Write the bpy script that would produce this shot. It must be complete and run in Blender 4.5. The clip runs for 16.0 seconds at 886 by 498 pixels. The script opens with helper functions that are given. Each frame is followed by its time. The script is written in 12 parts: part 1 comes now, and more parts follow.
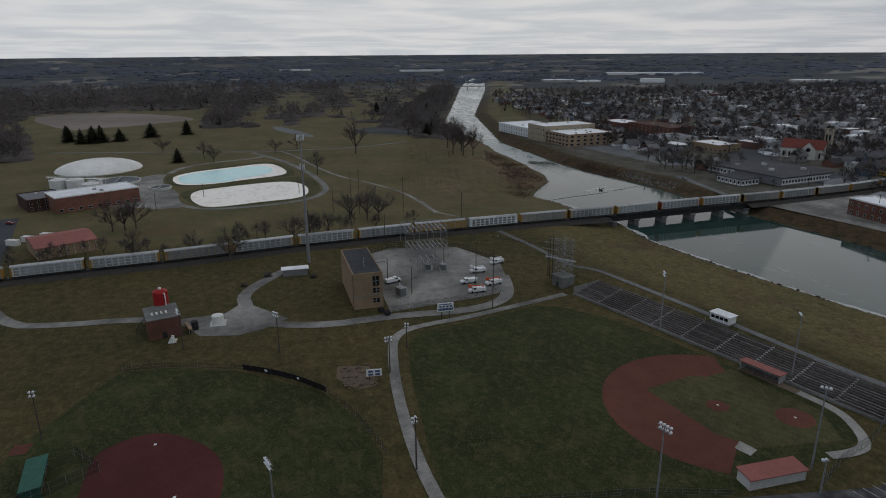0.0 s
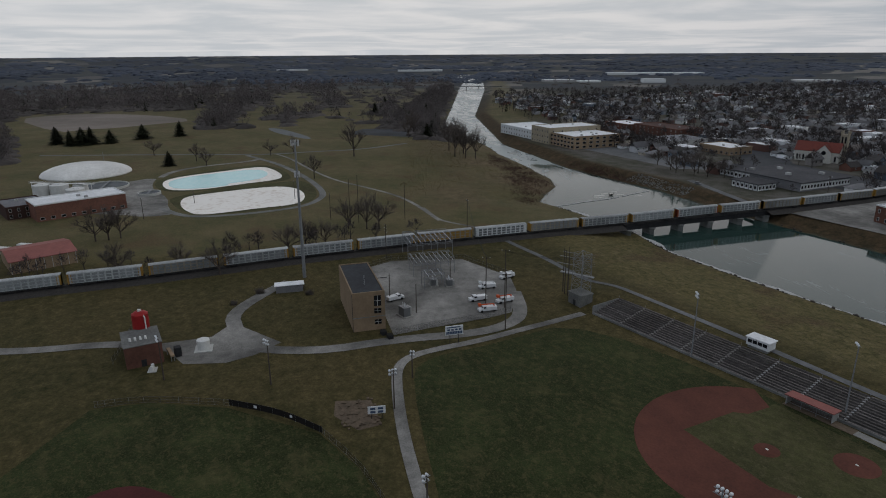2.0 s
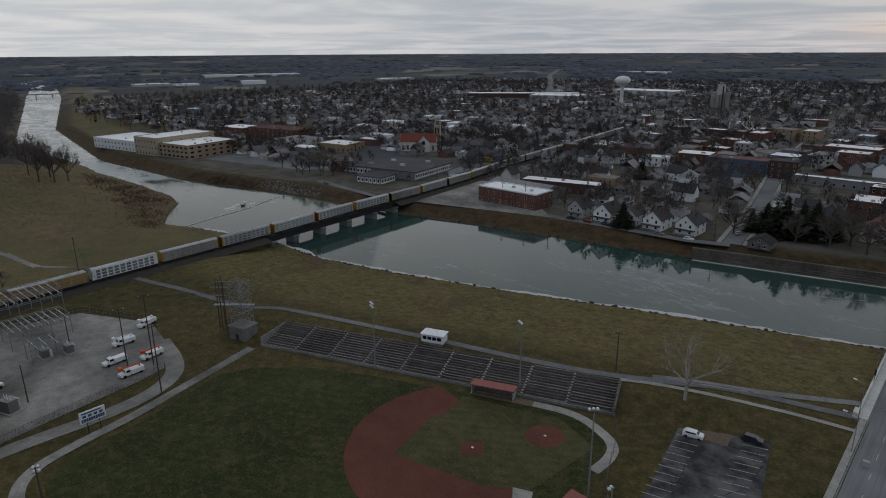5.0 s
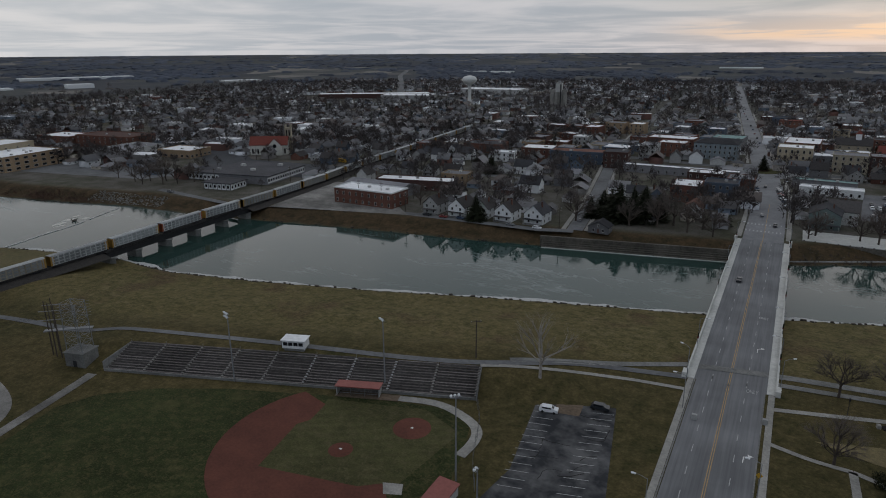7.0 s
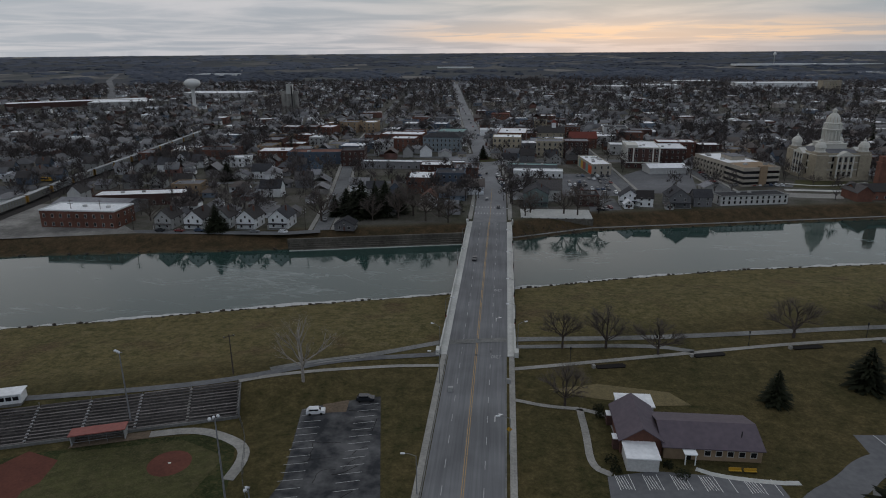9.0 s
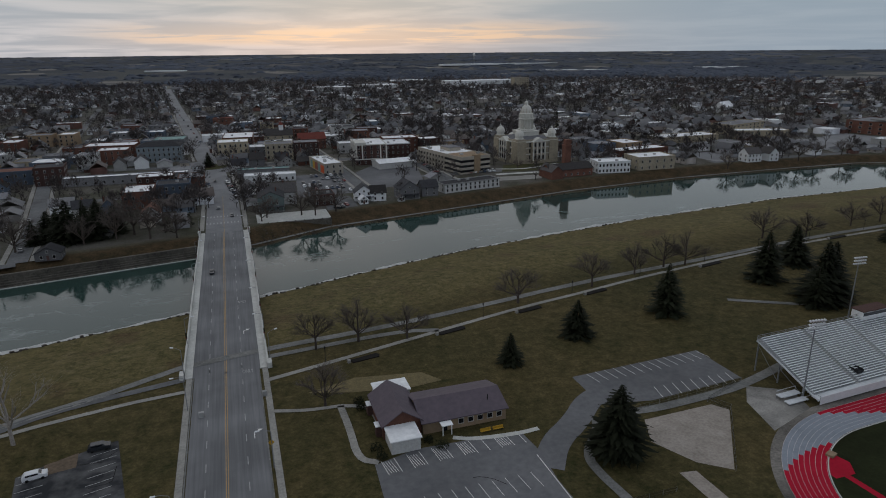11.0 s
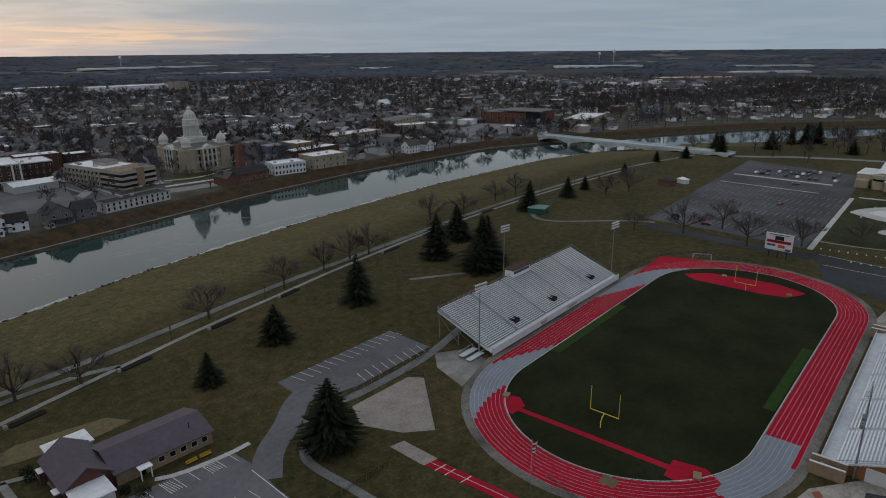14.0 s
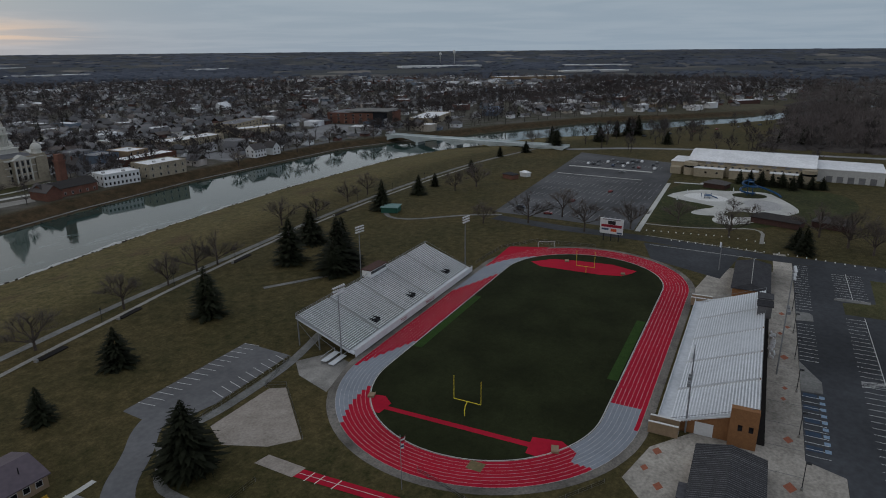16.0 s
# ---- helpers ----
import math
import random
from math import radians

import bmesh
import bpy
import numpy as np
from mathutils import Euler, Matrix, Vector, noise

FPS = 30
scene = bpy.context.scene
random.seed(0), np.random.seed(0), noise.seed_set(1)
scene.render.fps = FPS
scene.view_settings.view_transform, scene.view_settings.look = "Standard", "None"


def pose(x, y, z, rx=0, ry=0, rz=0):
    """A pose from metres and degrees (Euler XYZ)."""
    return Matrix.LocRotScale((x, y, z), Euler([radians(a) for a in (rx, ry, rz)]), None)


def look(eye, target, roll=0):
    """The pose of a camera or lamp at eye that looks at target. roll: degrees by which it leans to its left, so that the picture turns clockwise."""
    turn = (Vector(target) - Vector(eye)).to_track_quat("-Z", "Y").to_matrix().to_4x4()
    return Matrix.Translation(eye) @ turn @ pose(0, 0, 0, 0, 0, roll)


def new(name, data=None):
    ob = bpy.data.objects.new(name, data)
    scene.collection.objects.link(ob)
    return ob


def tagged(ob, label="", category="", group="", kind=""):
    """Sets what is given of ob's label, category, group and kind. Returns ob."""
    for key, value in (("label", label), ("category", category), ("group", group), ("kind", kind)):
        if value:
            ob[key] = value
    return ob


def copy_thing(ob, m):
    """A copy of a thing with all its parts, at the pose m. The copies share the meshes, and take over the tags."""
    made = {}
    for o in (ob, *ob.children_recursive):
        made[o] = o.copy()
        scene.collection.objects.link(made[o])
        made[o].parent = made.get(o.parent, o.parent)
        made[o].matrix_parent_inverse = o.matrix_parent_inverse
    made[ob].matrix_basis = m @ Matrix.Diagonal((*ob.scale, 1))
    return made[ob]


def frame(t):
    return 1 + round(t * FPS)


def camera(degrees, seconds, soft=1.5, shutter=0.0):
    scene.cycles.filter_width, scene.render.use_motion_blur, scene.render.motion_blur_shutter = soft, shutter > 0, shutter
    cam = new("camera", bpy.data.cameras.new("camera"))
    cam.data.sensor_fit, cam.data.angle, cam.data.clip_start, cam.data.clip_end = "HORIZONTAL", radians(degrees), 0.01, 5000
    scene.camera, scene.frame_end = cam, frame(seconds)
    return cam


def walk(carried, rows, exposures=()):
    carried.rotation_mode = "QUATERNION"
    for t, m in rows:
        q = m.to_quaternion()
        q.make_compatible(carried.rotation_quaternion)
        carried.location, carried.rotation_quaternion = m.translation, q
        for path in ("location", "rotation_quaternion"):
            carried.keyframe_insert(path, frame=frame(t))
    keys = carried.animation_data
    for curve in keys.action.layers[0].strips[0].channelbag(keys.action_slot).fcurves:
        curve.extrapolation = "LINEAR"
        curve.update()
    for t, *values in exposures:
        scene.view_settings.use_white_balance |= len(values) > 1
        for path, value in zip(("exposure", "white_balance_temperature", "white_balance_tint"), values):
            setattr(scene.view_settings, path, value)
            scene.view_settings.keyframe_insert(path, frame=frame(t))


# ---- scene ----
cam = camera(69.52, 16.0, 1.0)
PATH = [
    (0.0, pose(42.03, -6.34, 87.67, 72.758, 0, 75.696) @ pose(0, 0, 0, 0, 0, -0.398)),
    (0.5, pose(37.07, -5.76, 87.57, 72.763, 0, 75.707) @ pose(0, 0, 0, 0, 0, -0.330)),
    (1.0, pose(31.84, -5.31, 87.37, 72.762, 0, 75.654) @ pose(0, 0, 0, 0, 0, -0.381)),
    (1.5, pose(26.74, -4.80, 87.19, 72.753, 0, 75.585) @ pose(0, 0, 0, 0, 0, -0.359)),
    (2.0, pose(21.48, -4.49, 87.00, 72.756, 0, 75.477) @ pose(0, 0, 0, 0, 0, -0.364)),
    (2.5, pose(16.19, -4.20, 86.85, 72.753, 0, 75.330) @ pose(0, 0, 0, 0, 0, -0.392)),
    (3.0, pose(10.84, -3.28, 86.61, 72.747, 0, 74.873) @ pose(0, 0, 0, 0, 0, -0.375)),
    (3.5, pose(5.90, -2.16, 86.46, 72.736, 0, 71.846) @ pose(0, 0, 0, 0, 0, -0.408)),
    (4.0, pose(1.62, -0.99, 86.64, 72.749, 0, 62.173) @ pose(0, 0, 0, 0, 0, -0.383)),
    (4.5, pose(-1.61, -0.22, 86.54, 72.721, 0, 50.795) @ pose(0, 0, 0, 0, 0, -0.409)),
    (5.0, pose(-2.94, -0.24, 86.31, 72.710, 0, 41.457) @ pose(0, 0, 0, 0, 0, -0.315)),
    (5.2, pose(-3.02, -0.19, 86.24, 72.715, 0, 38.257) @ pose(0, 0, 0, 0, 0, -0.297)),
    (7.3, pose(-0.70, -0.03, 85.81, 72.692, 0, 26.553) @ pose(0, 0, 0, 0, 0, -0.424)),
    (7.5, pose(-0.65, -0.03, 85.76, 72.681, 0, 24.618) @ pose(0, 0, 0, 0, 0, -0.476)),
    (8.0, pose(-0.44, -0.07, 85.66, 72.679, 0, 19.680) @ pose(0, 0, 0, 0, 0, -0.468)),
    (8.5, pose(-0.18, -0.04, 85.56, 72.676, 0, 13.172) @ pose(0, 0, 0, 0, 0, -0.428)),
    (9.0, pose(0.00, 0.00, 85.45, 72.676, 0, 5.525) @ pose(0, 0, 0, 0, 0, -0.425)),
    (9.2, pose(0.02, 0.04, 85.41, 72.673, 0, 2.435) @ pose(0, 0, 0, 0, 0, -0.517)),
    (11.3, pose(0.97, 1.04, 84.29, 72.653, 0, -21.399) @ pose(0, 0, 0, 0, 0, -0.514)),
    (11.5, pose(1.00, 1.05, 84.25, 72.645, 0, -23.634) @ pose(0, 0, 0, 0, 0, -0.505)),
    (12.0, pose(1.29, 0.92, 84.17, 72.634, 0, -29.416) @ pose(0, 0, 0, 0, 0, -0.473)),
    (12.5, pose(1.65, 0.62, 84.17, 72.634, 0, -35.286) @ pose(0, 0, 0, 0, 0, -0.517)),
    (13.0, pose(1.96, 0.28, 84.15, 72.607, 0, -39.535) @ pose(0, 0, 0, 0, 0, -0.559)),
    (13.5, pose(2.04, 0.25, 84.03, 72.608, 0, -43.000) @ pose(0, 0, 0, 0, 0, -0.583)),
    (14.0, pose(1.99, 0.29, 84.04, 72.590, 0, -46.710) @ pose(0, 0, 0, 0, 0, -0.537)),
    (14.5, pose(1.81, 0.20, 84.04, 72.576, 0, -50.407) @ pose(0, 0, 0, 0, 0, -0.538)),
    (15.0, pose(1.71, 0.07, 84.00, 72.560, 0, -53.771) @ pose(0, 0, 0, 0, 0, -0.481)),
    (15.5, pose(1.75, -0.06, 84.00, 72.535, 0, -57.069) @ pose(0, 0, 0, 0, 0, -0.467)),
    (16.0, pose(1.93, -0.18, 83.99, 72.512, 0, -60.136) @ pose(0, 0, 0, 0, 0, -0.466)),
]
walk(cam, PATH)

# ---------------------------------------------------------------- sky and sun
SUN_AZ, SUN_EL = 11.0, 6.0           # degrees clockwise from +y, and above the horizon
world = bpy.data.worlds.new("overcast_dusk")
scene.world = world
world.use_nodes = True
wt = world.node_tree
wn, wl = wt.nodes, wt.links
wn.clear()


def wmath(op, a, b=None, c=None):
    nd = wn.new("ShaderNodeMath")
    nd.operation = op
    for k, v in enumerate((a, b, c)):
        if v is None:
            continue
        if isinstance(v, (int, float)):
            nd.inputs[k].default_value = v
        else:
            wl.new(v, nd.inputs[k])
    return nd.outputs[0]


def wmix(fac, a, b):
    nd = wn.new("ShaderNodeMix")
    nd.data_type = "RGBA"
    wl.new(fac, nd.inputs[0])
    for k, v in ((6, a), (7, b)):
        if isinstance(v, tuple):
            nd.inputs[k].default_value = (*v, 1)
        else:
            wl.new(v, nd.inputs[k])
    return nd.outputs[2]


def wramp(v, lo, hi):
    nd = wn.new("ShaderNodeMapRange")
    nd.interpolation_type = "SMOOTHSTEP"
    nd.inputs["From Min"].default_value, nd.inputs["From Max"].default_value = lo, hi
    wl.new(v, nd.inputs["Value"])
    return nd.outputs["Result"]


tc = wn.new("ShaderNodeTexCoord")
sep = wn.new("ShaderNodeSeparateXYZ")
wl.new(tc.outputs["Generated"], sep.inputs[0])
dx, dy, dz = sep.outputs
up = wmath("ADD", wmath("MAXIMUM", dz, 0.0), 0.045)
com = wn.new("ShaderNodeCombineXYZ")
wl.new(wmath("DIVIDE", dx, up), com.inputs[0])
wl.new(wmath("DIVIDE", dy, up), com.inputs[1])
cloud = wn.new("ShaderNodeTexNoise")
cloud.inputs["Scale"].default_value = 0.42
cloud.inputs["Detail"].default_value = 5
cloud.inputs["Roughness"].default_value = 0.55
cloud.inputs["Distortion"].default_value = 0.4
wl.new(com.outputs[0], cloud.inputs["Vector"])
body = wramp(cloud.outputs["Fac"], 0.36, 0.66)
sx, sy = math.sin(radians(SUN_AZ)), math.cos(radians(SUN_AZ))
toward = wmath("ADD", wmath("MULTIPLY", dx, sx), wmath("MULTIPLY", dy, sy))
glow = wmath("MULTIPLY", wramp(toward, 0.915, 0.985), wmath("MULTIPLY", wramp(dz, 0.004, 0.018), wmath("SUBTRACT", 1.0, wramp(dz, 0.020, 0.050))))
west = wramp(toward, -0.9, 0.7)
low = wmath("SUBTRACT", 1.0, wramp(dz, 0.0, 0.22))
dark_cloud = wmix(west, (0.315, 0.395, 0.50), (0.345, 0.395, 0.465))
pale_cloud = wmix(west, (0.565, 0.60, 0.685), (0.655, 0.645, 0.675))
sky_col = wmix(body, dark_cloud, pale_cloud)
sky_col = wmix(wmath("MULTIPLY", low, 0.4), sky_col, wmix(west, (0.40, 0.47, 0.54), (0.475, 0.505, 0.545)))
streak = wramp(cloud.outputs["Fac"], 0.46, 0.56)
# heavier, bluer cloud towards the east, a thinner veil towards the west
east = wramp(wmath("ADD", wmath("MULTIPLY", dx, 0.90), wmath("MULTIPLY", dy, 0.43)), 0.5, 0.95)
veil = wramp(wmath("MULTIPLY", dx, -1.0), 0.45, 1.0)
sky_col = wmix(wmath("MULTIPLY", east, 0.84), sky_col, wmix(body, (0.235, 0.30, 0.37), (0.33, 0.39, 0.45)))
sky_col = wmix(wmath("MULTIPLY", veil, 0.6), sky_col, wmix(body, (0.70, 0.705, 0.71), (0.86, 0.835, 0.81)))
east_low = wmath("MULTIPLY", wmath("MULTIPLY", east, low), 0.7)
sky_col = wmix(east_low, sky_col, (0.31, 0.395, 0.485))
sky_col = wmix(wmath("MULTIPLY", wmath("MULTIPLY", glow, 0.62), wmath("MULTIPLY_ADD", streak, 0.65, 0.35)), sky_col, (0.92, 0.62, 0.39))
shelf = wmath("MULTIPLY", wmath("MULTIPLY", wramp(toward, 0.86, 0.99), wramp(dz, 0.034, 0.062)), wmath("SUBTRACT", 1.0, wramp(dz, 0.14, 0.3)))
sky_col = wmix(wmath("MULTIPLY", shelf, 0.7), sky_col, wmix(body, (0.33, 0.40, 0.455), (0.50, 0.515, 0.53)))
nishita = wn.new("ShaderNodeTexSky")
nishita.sky_type = "NISHITA"
nishita.sun_disc = False
nishita.sun_elevation, nishita.sun_rotation = radians(SUN_EL), radians(SUN_AZ)
bg_sky, bg_cloud, both, wout = (wn.new(k) for k in ("ShaderNodeBackground", "ShaderNodeBackground", "ShaderNodeAddShader", "ShaderNodeOutputWorld"))
wl.new(nishita.outputs[0], bg_sky.inputs["Color"])
bg_sky.inputs["Strength"].default_value = 0.004
wl.new(sky_col, bg_cloud.inputs["Color"])
bg_cloud.inputs["Strength"].default_value = 0.9
wl.new(bg_sky.outputs[0], both.inputs[0])
wl.new(bg_cloud.outputs[0], both.inputs[1])
wl.new(both.outputs[0], wout.inputs["Surface"])

sun = new("sun", bpy.data.lights.new("sun", "SUN"))
sun.data.energy, sun.data.angle, sun.data.color = 0.58, radians(110), (1.0, 0.955, 0.91)
sun.matrix_basis = look((sx * 900, sy * 900, 400), (0, 0, 0))

# ---------------------------------------------------------------- small tools
UX, UY = 0.9985, 0.0547            # axis of the football field


def field(s, n):
    """From the football field's own axes to the world."""
    return (s * UX - n * UY, s * UY + n * UX)


def far_xy(x, y):
    """Draws distance beyond 1800 m together; gives the place and the scale there."""
    r = math.hypot(x, y)
    if r <= 1800:
        return x, y, 1.0
    q = 1800 + 1700 * (1 - 1800 / r) / 0.9
    return x * q / r, y * q / r, q / r


def thing(name, x, y, z=0.0, rz=0.0, label="", category="", group="", kind=""):
    ob = new(name)
    ob.empty_display_size = 0.5
    ob.matrix_basis = pose(x, y, z, 0, 0, rz)
    return tagged(ob, label, category, group, kind)


def mesh_of(bm, mats, smooth=False):
    me = bpy.data.meshes.new("m")
    bm.to_mesh(me)
    bm.free()
    for m in mats if isinstance(mats, (list, tuple)) else [mats]:
        me.materials.append(m)
    if smooth:
        me.shade_smooth()
    return me


def part(name, bm, material, parent, label="", smooth=False):
    me = bm if isinstance(bm, bpy.types.Mesh) else mesh_of(bm, material, smooth)
    ob = new(name, me)
    ob.parent = parent
    return tagged(ob, label)


def solid(name, bm, material, label="", category="", group="", kind="", smooth=False):
    """A thing that is one mesh, in world coordinates."""
    ob = new(name, mesh_of(bm, material, smooth))
    return tagged(ob, label, category, group, kind)


def raw(name, verts, faces, material, label="", category="", kind="", smooth=False):
    me = bpy.data.meshes.new(name)
    me.from_pydata(verts, [], faces)
    me.materials.append(material)
    if smooth:
        me.shade_smooth()
    return tagged(new(name, me), label, category, "", kind)


def box(bm, x0, x1, y0, y1, z0, z1, mi=0):
    v = [bm.verts.new(c) for c in ((x0, y0, z0), (x1, y0, z0), (x1, y1, z0), (x0, y1, z0), (x0, y0, z1), (x1, y0, z1), (x1, y1, z1), (x0, y1, z1))]
    for f in ((3, 2, 1, 0), (4, 5, 6, 7), (0, 1, 5, 4), (1, 2, 6, 5), (2, 3, 7, 6), (3, 0, 4, 7)):
        bm.faces.new([v[k] for k in f]).material_index = mi
    return bm


def boxm(*boxes):
    bm = bmesh.new()
    for b in boxes:
        box(bm, *b)
    return bm


def prism(bm, pts, z0, z1, mi=0):
    a = [bm.verts.new((x, y, z0)) for x, y in pts]
    b = [bm.verts.new((x, y, z1)) for x, y in pts]
    n = len(pts)
    for k in range(n):
        bm.faces.new((a[k], a[(k + 1) % n], b[(k + 1) % n], b[k])).material_index = mi
    bm.faces.new(b).material_index = mi
    bm.faces.new(a[::-1]).material_index = mi
    return bm


def tube(bm, p, q, r0, r1=None, n=6, mi=0, cap=True):
    p, q = Vector(p), Vector(q)
    r1 = r0 if r1 is None else r1
    d = (q - p).normalized()
    a = d.orthogonal().normalized()
    b = d.cross(a)
    lo, hi = [], []
    for k in range(n):
        w = a * math.cos(2 * math.pi * k / n) + b * math.sin(2 * math.pi * k / n)
        lo.append(bm.verts.new(p + w * r0))
        hi.append(bm.verts.new(q + w * r1))
    for k in range(n):
        bm.faces.new((lo[k], lo[(k + 1) % n], hi[(k + 1) % n], hi[k])).material_index = mi
    if cap:
        bm.faces.new(hi).material_index = mi
        bm.faces.new(lo[::-1]).material_index = mi
    return bm


def tubes(*rows, n=6):
    bm = bmesh.new()
    for r in rows:
        tube(bm, *r, n=n)
    return bm


def lathe(bm, rings, n=16, mi=0):
    """Rings of (radius, z) turned round the z axis."""
    rows = []
    for r, z in rings:
        rows.append([bm.verts.new((r * math.cos(2 * math.pi * k / n), r * math.sin(2 * math.pi * k / n), z)) for k in range(n)])
    for a, b in zip(rows, rows[1:]):
        for k in range(n):
            bm.faces.new((a[k], a[(k + 1) % n], b[(k + 1) % n], b[k])).material_index = mi
    bm.faces.new(rows[-1]).material_index = mi
    bm.faces.new(rows[0][::-1]).material_index = mi
    return bm


def gable_roof(bm, x0, x1, y0, y1, z0, rise, over=0.4, t=0.22, mi=0):
    """Two roof slabs with the ridge along x."""
    x0, x1, y0, y1 = x0 - over, x1 + over, y0 - over, y1 + over
    ym = (y0 + y1) / 2
    drop = over * rise / max(0.1, (y1 - y0) / 2 - over)
    z0, rise = z0 - drop, rise + drop
    pts = [(y0, z0 + t), (ym, z0 + rise + t), (y1, z0 + t), (y1, z0), (ym, z0 + rise), (y0, z0)]
    a = [bm.verts.new((x0, y, z)) for y, z in pts]
    b = [bm.verts.new((x1, y, z)) for y, z in pts]
    for k in range(6):
        bm.faces.new((a[k], a[(k + 1) % 6], b[(k + 1) % 6], b[k])).material_index = mi
    for s in (a, b):
        bm.faces.new((s[0], s[1], s[4], s[5]) if s is b else (s[5], s[4], s[1], s[0])).material_index = mi
        bm.faces.new((s[1], s[2], s[3], s[4]) if s is b else (s[4], s[3], s[2], s[1])).material_index = mi
    return bm


def gable_walls(bm, x0, x1, y0, y1, h, rise, mi=0):
    """A box with gable ends under a ridge along x."""
    ym = (y0 + y1) / 2
    pts = [(y0, 0), (y1, 0), (y1, h), (ym, h + rise), (y0, h)]
    a = [bm.verts.new((x0, y, z)) for y, z in pts]
    b = [bm.verts.new((x1, y, z)) for y, z in pts]
    for k in range(5):
        bm.faces.new((a[k], a[(k + 1) % 5], b[(k + 1) % 5], b[k])).material_index = mi
    bm.faces.new(a[::-1]).material_index = mi
    bm.faces.new(b).material_index = mi
    return bm


def hip_roof(bm, x0, x1, y0, y1, z0, rise, over=0.4, mi=0, ridge=0.5):
    x0, x1, y0, y1 = x0 - over, x1 + over, y0 - over, y1 + over
    ym, inset = (y0 + y1) / 2, min((y1 - y0) / 2, (x1 - x0) / 2 - 0.05) * 2 * ridge
    v = [bm.verts.new(c) for c in ((x0, y0, z0), (x1, y0, z0), (x1, y1, z0), (x0, y1, z0), (x0 + inset, ym, z0 + rise), (x1 - inset, ym, z0 + rise))]
    w = [bm.verts.new((c.co.x, c.co.y, z0 - 0.2)) for c in v[:4]]
    for f in ((v[0], v[1], v[5], v[4]), (v[1], v[2], v[5]), (v[2], v[3], v[4], v[5]), (v[3], v[0], v[4])):
        bm.faces.new(f).material_index = mi
    for k in range(4):
        bm.faces.new((w[k], w[(k + 1) % 4], v[(k + 1) % 4], v[k])).material_index = mi
    bm.faces.new(w[::-1]).material_index = mi
    return bm


# ---------------------------------------------------------------- materials
def mat(name, a, b=None, size=3.0, rough=0.85, metal=0.0, bump=0.0, fine=0.25, rnd=0.0, spec=0.12, contrast=(0.35, 0.65), stretch=(1, 1, 1), stain=0.0):
    """Two colours mixed by noise at two sizes (metres), with grain, relief and a shift from object to object."""
    m = bpy.data.materials.new(name)
    m.use_nodes = True
    t = m.node_tree
    n, link = t.nodes, t.links
    bsdf = n["Principled BSDF"]
    bsdf.inputs["Roughness"].default_value = rough
    bsdf.inputs["Metallic"].default_value = metal
    bsdf.inputs["Specular IOR Level"].default_value = spec
    geo = n.new("ShaderNodeNewGeometry")
    mp = n.new("ShaderNodeMapping")
    mp.inputs["Scale"].default_value = stretch
    link.new(geo.outputs["Position"], mp.inputs["Vector"])
    if b is None:
        b = tuple(c * 0.72 for c in a)
    n1 = n.new("ShaderNodeTexNoise")
    n1.inputs["Scale"].default_value = 1 / size
    n1.inputs["Detail"].default_value = 5
    n1.inputs["Roughness"].default_value = 0.62
    n2 = n.new("ShaderNodeTexNoise")
    n2.inputs["Scale"].default_value = 1 / (size * fine)
    n2.inputs["Detail"].default_value = 3
    for q in (n1, n2):
        link.new(mp.outputs["Vector"], q.inputs["Vector"])
    mx = n.new("ShaderNodeMath")
    mx.operation = "MULTIPLY_ADD"
    mx.inputs[1].default_value = 0.45
    link.new(n2.outputs["Fac"], mx.inputs[0])
    half = n.new("ShaderNodeMath")
    half.operation = "MULTIPLY"
    half.inputs[1].default_value = 0.55
    link.new(n1.outputs["Fac"], half.inputs[0])
    link.new(half.outputs[0], mx.inputs[2])
    rp = n.new("ShaderNodeValToRGB")
    rp.color_ramp.elements[0].position, rp.color_ramp.elements[1].position = contrast
    rp.color_ramp.elements[0].color, rp.color_ramp.elements[1].color = (*b, 1), (*a, 1)
    link.new(mx.outputs[0], rp.inputs["Fac"])
    out = rp.outputs["Color"]
    if rnd:
        info = n.new("ShaderNodeObjectInfo")
        rg = n.new("ShaderNodeMapRange")
        rg.inputs["To Min"].default_value, rg.inputs["To Max"].default_value = 1 - rnd, 1 + rnd
        link.new(info.outputs["Random"], rg.inputs["Value"])
        hs = n.new("ShaderNodeHueSaturation")
        link.new(rg.outputs["Result"], hs.inputs["Value"])
        link.new(out, hs.inputs["Color"])
        out = hs.outputs["Color"]
    if stain:
        n3 = n.new("ShaderNodeTexNoise")
        n3.inputs["Scale"].default_value = 1 / (size * 7)
        n3.inputs["Detail"].default_value = 4
        link.new(geo.outputs["Position"], n3.inputs["Vector"])
        r3 = n.new("ShaderNodeMapRange")
        r3.inputs["From Min"].default_value, r3.inputs["From Max"].default_value = 0.35, 0.65
        r3.inputs["To Min"].default_value, r3.inputs["To Max"].default_value = 1 - stain, 1 + stain * 0.5
        link.new(n3.outputs["Fac"], r3.inputs["Value"])
        h3 = n.new("ShaderNodeHueSaturation")
        link.new(r3.outputs["Result"], h3.inputs["Value"])
        link.new(out, h3.inputs["Color"])
        out = h3.outputs["Color"]
    link.new(out, bsdf.inputs["Base Color"])
    if bump:
        bp = n.new("ShaderNodeBump")
        bp.inputs["Strength"].default_value = bump
        bp.inputs["Distance"].default_value = size * 0.05
        link.new(n2.outputs["Fac"], bp.inputs["Height"])
        link.new(bp.outputs["Normal"], bsdf.inputs["Normal"])
    return m


